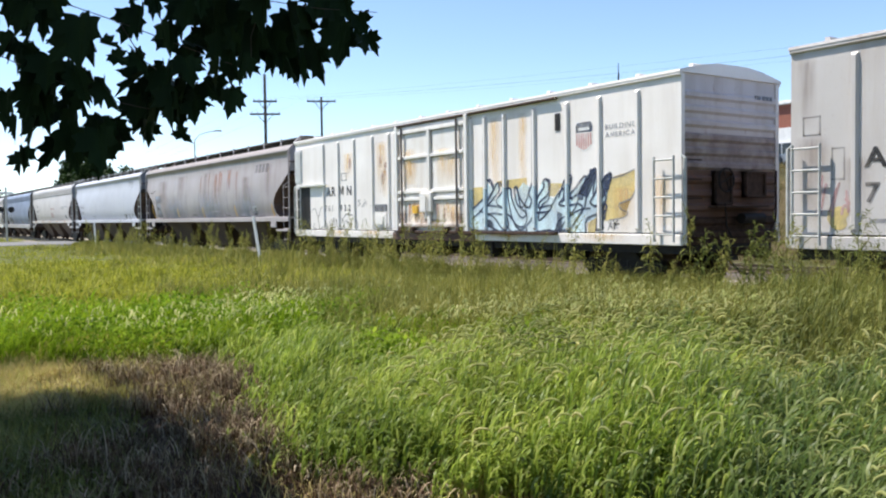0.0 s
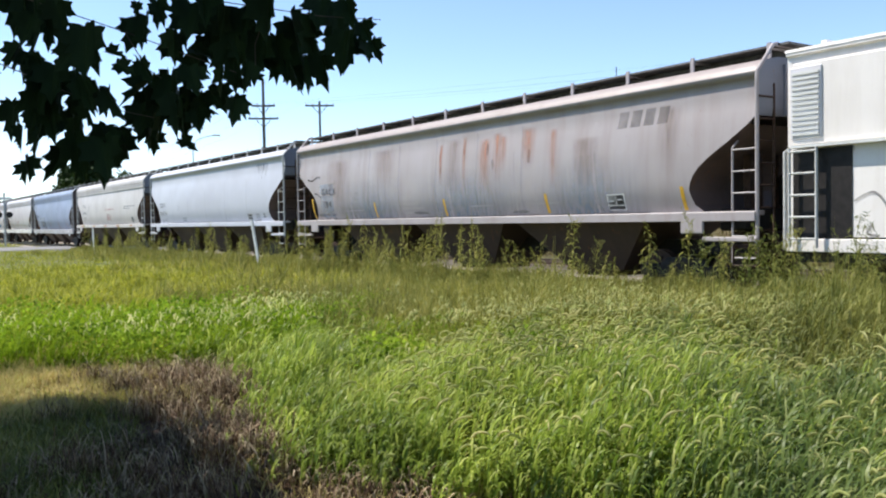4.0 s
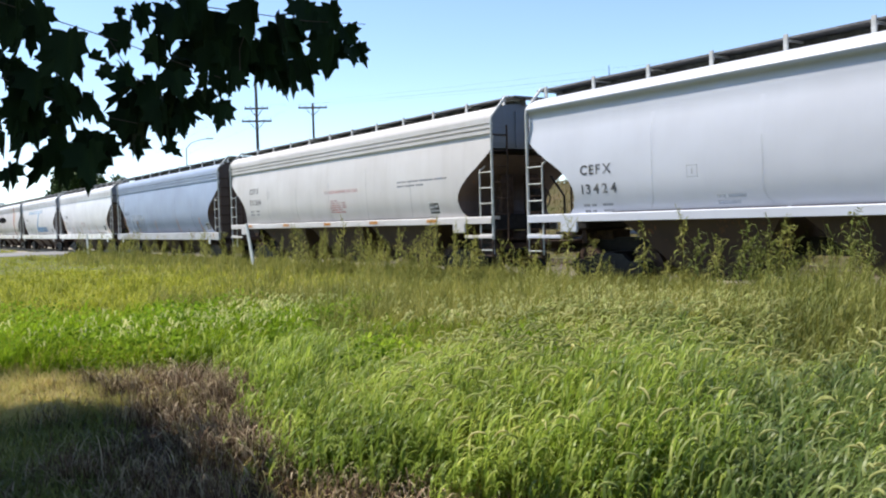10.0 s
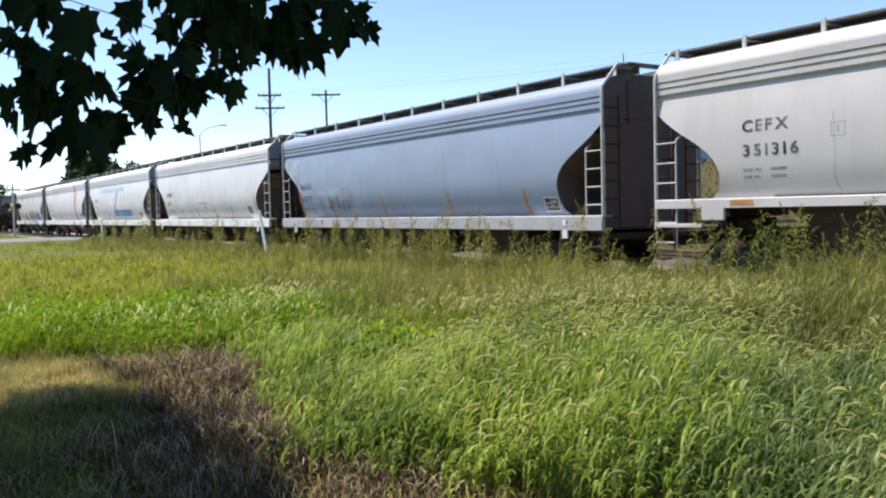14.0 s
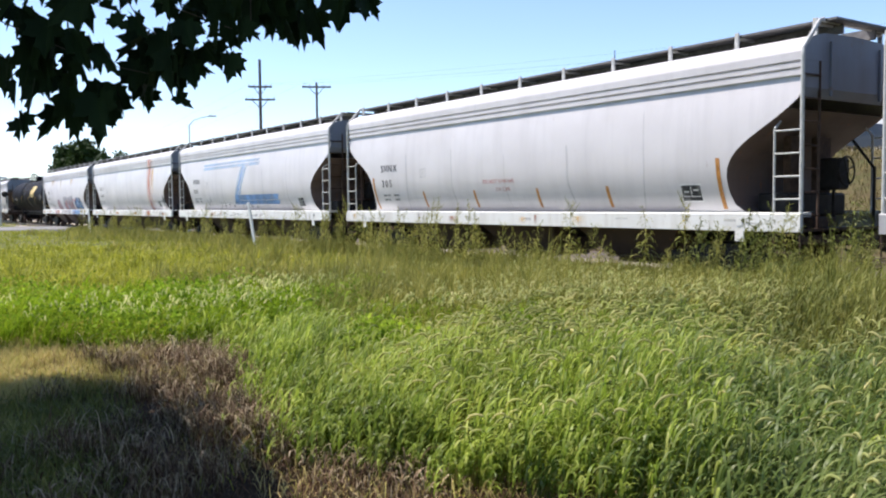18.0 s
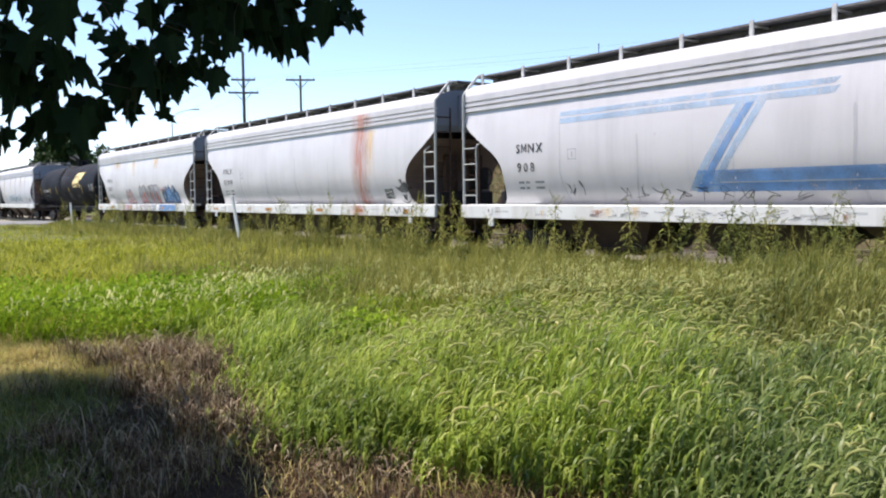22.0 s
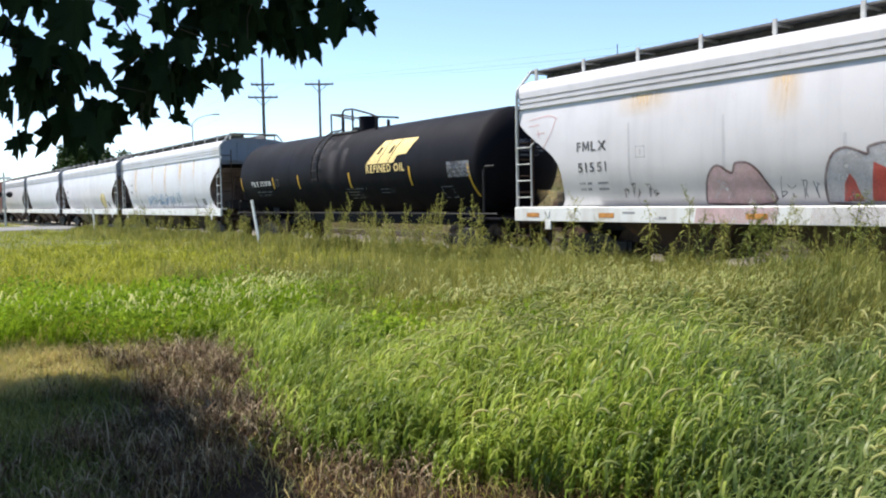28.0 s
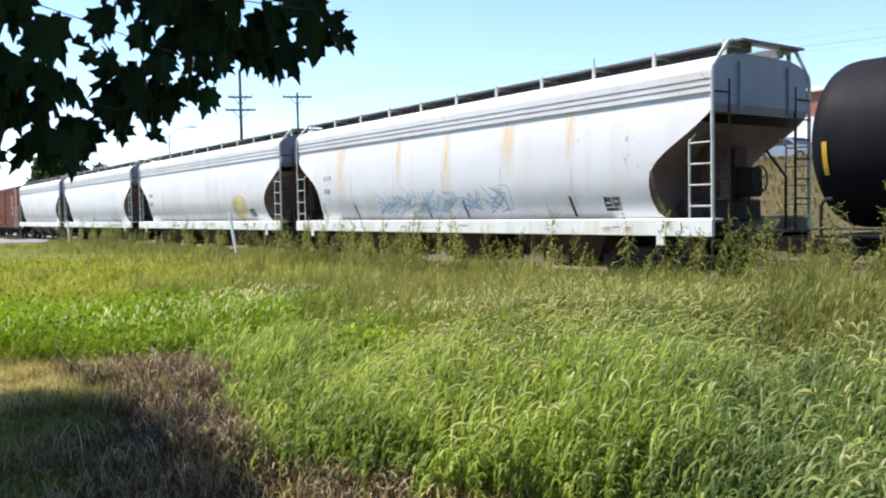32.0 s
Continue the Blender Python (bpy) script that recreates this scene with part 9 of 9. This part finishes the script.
v, q, t = ribbons(x, y, np.full(m, -0.03), np.random.uniform(0.06, 0.24, m), np.random.uniform(0.005, 0.010, m), np.random.uniform(0.3, 1.2, m), np.random.uniform(0, 6.28, m), 3)
tagged(part("straw_grass", fast_mesh("straw_grass", v, q, t, M["straw"])), "pale straw-coloured grass at the edge of the meadow", "dry grass", kind="stuff")
x, y = np.random.uniform(-11.9, -7.5, 52000), np.random.uniform(0.4, 3.1, 52000)
ok = (y < 2.6 + 0.3 * np.sin(x * 4) + 0.25 * (-x - 9)) & (patchy(x, y, 1.9, 0.2) > 0.2)
x, y = x[ok], y[ok]
m = len(x)
v, q, t = ribbons(x, y, np.full(m, -0.03), np.random.uniform(0.08, 0.27, m), np.random.uniform(0.006, 0.012, m), np.random.uniform(0.3, 1.2, m), np.random.uniform(0, 6.28, m), 3)
tagged(part("straw_grass", fast_mesh("straw_grass", v, q, t, M["straw"])), "sunlit patch of dry straw-coloured grass", "dry grass", kind="stuff")
x, y = scatter(14000, 2.6, 16, 1.4, -4, 80)
ok = (y < field_edge(x) + 0.3) & (y > -1.0) & ((patchy(x, y, 1.7, 0.4) > 0.5) | (y > field_edge(x) - 0.5 * np.random.rand(len(x))))
x, y = x[ok], y[ok]
m = len(x)
v, q, t = ribbons(x, y, np.full(m, -0.03), np.random.uniform(0.05, 0.17, m), np.random.uniform(0.005, 0.010, m), np.random.uniform(0.2, 0.9, m), np.random.uniform(0, 6.28, m), 3)
tagged(part("short_grass", fast_mesh("short_grass", v, q, t, M["lush"])), "short green tufts on bare ground", "grass", kind="stuff")


# tall weeds along the track
def weed_plant(seed, mat="weed"):
    rnd = random.Random(seed)
    h = rnd.uniform(0.8, 1.5)
    stem, leaf = Shape(), Shape()
    pts = [(rnd.uniform(-0.02, 0.02) + 0.10 * (i / 5) ** 2, rnd.uniform(-0.02, 0.02), h * i / 5) for i in range(6)]
    stem.tube(pts, 0.009, 5, 0.003)
    for i in range(58):
        t = 0.08 + 0.92 * (i / 58)
        a = i * 2.4 + rnd.uniform(-0.4, 0.4)
        p = Vector(pts[0]).lerp(Vector(pts[5]), t)
        p.x = 0.10 * t * t
        ln = rnd.uniform(0.16, 0.34) * (1.15 - 0.68 * t)
        d = Vector((math.cos(a) + 0.25, math.sin(a), 0.5 - 0.5 * rnd.random())).normalized()
        u = d.cross(Vector((0, 0, 1))).normalized() * ln * 0.085
        mid = p + d * ln * 0.45
        low = p + d * ln * 0.8 - Vector((0, 0, ln * 0.16))
        tip = p + d * ln * 0.98 - Vector((0, 0, ln * rnd.uniform(0.35, 0.7)))
        leaf.put([p, mid + u, low + u * 0.7, tip, low - u * 0.7, mid - u], [(0, 1, 5), (1, 2, 4, 5), (2, 3, 4)])
    for i in range(int(rnd.uniform(5, 10))):
        # side plumes
        t = rnd.uniform(0.45, 1.0)
        p = Vector((0.10 * t * t, 0, h * t))
        a = rnd.uniform(0, 6.28)
        ln = rnd.uniform(0.12, 0.28)
        q = p + Vector((math.cos(a) * ln * 0.6 + 0.05, math.sin(a) * ln * 0.6, ln))
        u = (q - p).orthogonal().normalized() * 0.003
        leaf.put([p - u, p + u, q + u, q - u], [(0, 1, 2, 3)])
        for k in range(14):
            c = p.lerp(q, 0.2 + 0.8 * k / 14)
            d = Vector((rnd.uniform(-1, 1), rnd.uniform(-1, 1), rnd.uniform(-0.2, 0.9))).normalized()
            u = d.orthogonal().normalized() * 0.006
            k2 = rnd.uniform(0.04, 0.075)
            leaf.put([c, c + d * k2 * 0.5 + u, c + d * k2, c + d * k2 * 0.5 - u], [(0, 1, 2, 3)])
    return stem.mesh("stem", M[mat]), leaf.mesh("foliage", M[mat])


KINDS = [weed_plant(i) for i in range(6)]
DARK_KINDS = [weed_plant(i + 20, "rank") for i in range(6)]
WEEDS = []
rr = random.Random(4)
for i in range(320):
    x = -2.5 - 52 * rr.random() ** 1.15
    if i % 3 == 0:
        x = rr.choice((-5.0, -5.6, -6.2, -7.1, -8.0, -12.6, -15.2, -18.5, -23.0)) + rr.gauss(0, 0.45)
    y = rr.uniform(10.6, 12.7)
    if -14.5 < x < -9.0 and rr.random() < 0.45:
        x -= 10
    w0 = tagged(new("weed"), "tall green weed beside the railway track", "weed", "weeds along the track")
    dark = x > -9.0 and rr.random() < 0.75
    st, lf = (DARK_KINDS if dark else KINDS)[rr.randrange(6)]
    if dark:
        w0["label"] = "tall dark green weed beside the railway track"
    part("stem", st, w0)
    part("foliage", lf, w0)
    size = rr.choice((0.55, 0.7, 0.8, 0.9, 1.0, 1.1)) * rr.uniform(0.85, 1.1)
    w0.scale = (size, size, size)
    w0.location, w0.rotation_euler = (x, y, -0.05), (0, 0, rr.uniform(-0.7, 0.7))
    WEEDS.append((w0, x, y))


# ---- what moves ----
def motions():
    for car, x in CARS:
        walk(car, [(t, pose(x + d, TRACK_Y, 0)) for t, d in RUN])
    # wheels roll without slipping
    steps = int(RUN[-1][1] / 0.46 / 1.45) + 1
    turns = [(i / steps * RUN[-1][1]) for i in range(steps + 1)]
    times = [float(np.interp(d, [r[1] for r in RUN], [r[0] for r in RUN])) for d in turns]
    for w0 in WHEELS:
        at = w0.matrix_basis.translation.copy()
        walk(w0, [(t, pose(at.x, at.y, at.z, 0, math.degrees(d / 0.46), 0)) for t, d in zip(times, turns)])
    # the branch nods in the wind
    rows = []
    drift = ((0, 0.0), (6, -0.4), (10, 0.0), (13, 0.25), (16.5, 0.0), (19, -0.4), (25, -0.45), (27.5, -0.1), (32, 0.15))
    for i in range(65):
        t = i * 0.5
        turn = float(np.interp(t, [d[0] for d in drift], [d[1] for d in drift]))
        gust = float(np.interp(t, [6.5, 7.0, 7.5, 8.0, 8.5, 9.0, 9.5, 16.0, 17.0, 17.5, 18.0, 18.5, 19.0, 19.5, 20.0, 20.5], [0, 0.008, 0.04, 0.065, 0.044, 0.02, 0, 0, 0.013, 0.014, 0.058, 0.05, 0.032, 0.028, 0.006, 0]))
        rows.append((t, pose(0, 0, gust) @ branch_pivot @ pose(0, 0, 0, 0.2 * math.sin(t * 2.3) + 0.12 * math.sin(t * 4.1 + 1), 0.2 * math.sin(t * 1.9 + 2), turn + 0.15 * math.sin(t * 2.7))))
    walk(branch, rows)
    for i, (w0, x, y) in enumerate(WEEDS[:60]):
        turn = math.degrees(w0.rotation_euler.z)
        ph = i * 0.7
        walk(w0, [(k * 0.8, pose(x, y, -0.05, 1.5 * math.sin(k * 1.3 + ph), 3 + 2.2 * math.sin(k * 1.7 + ph * 1.3), turn)) for k in range(41)])


motions()
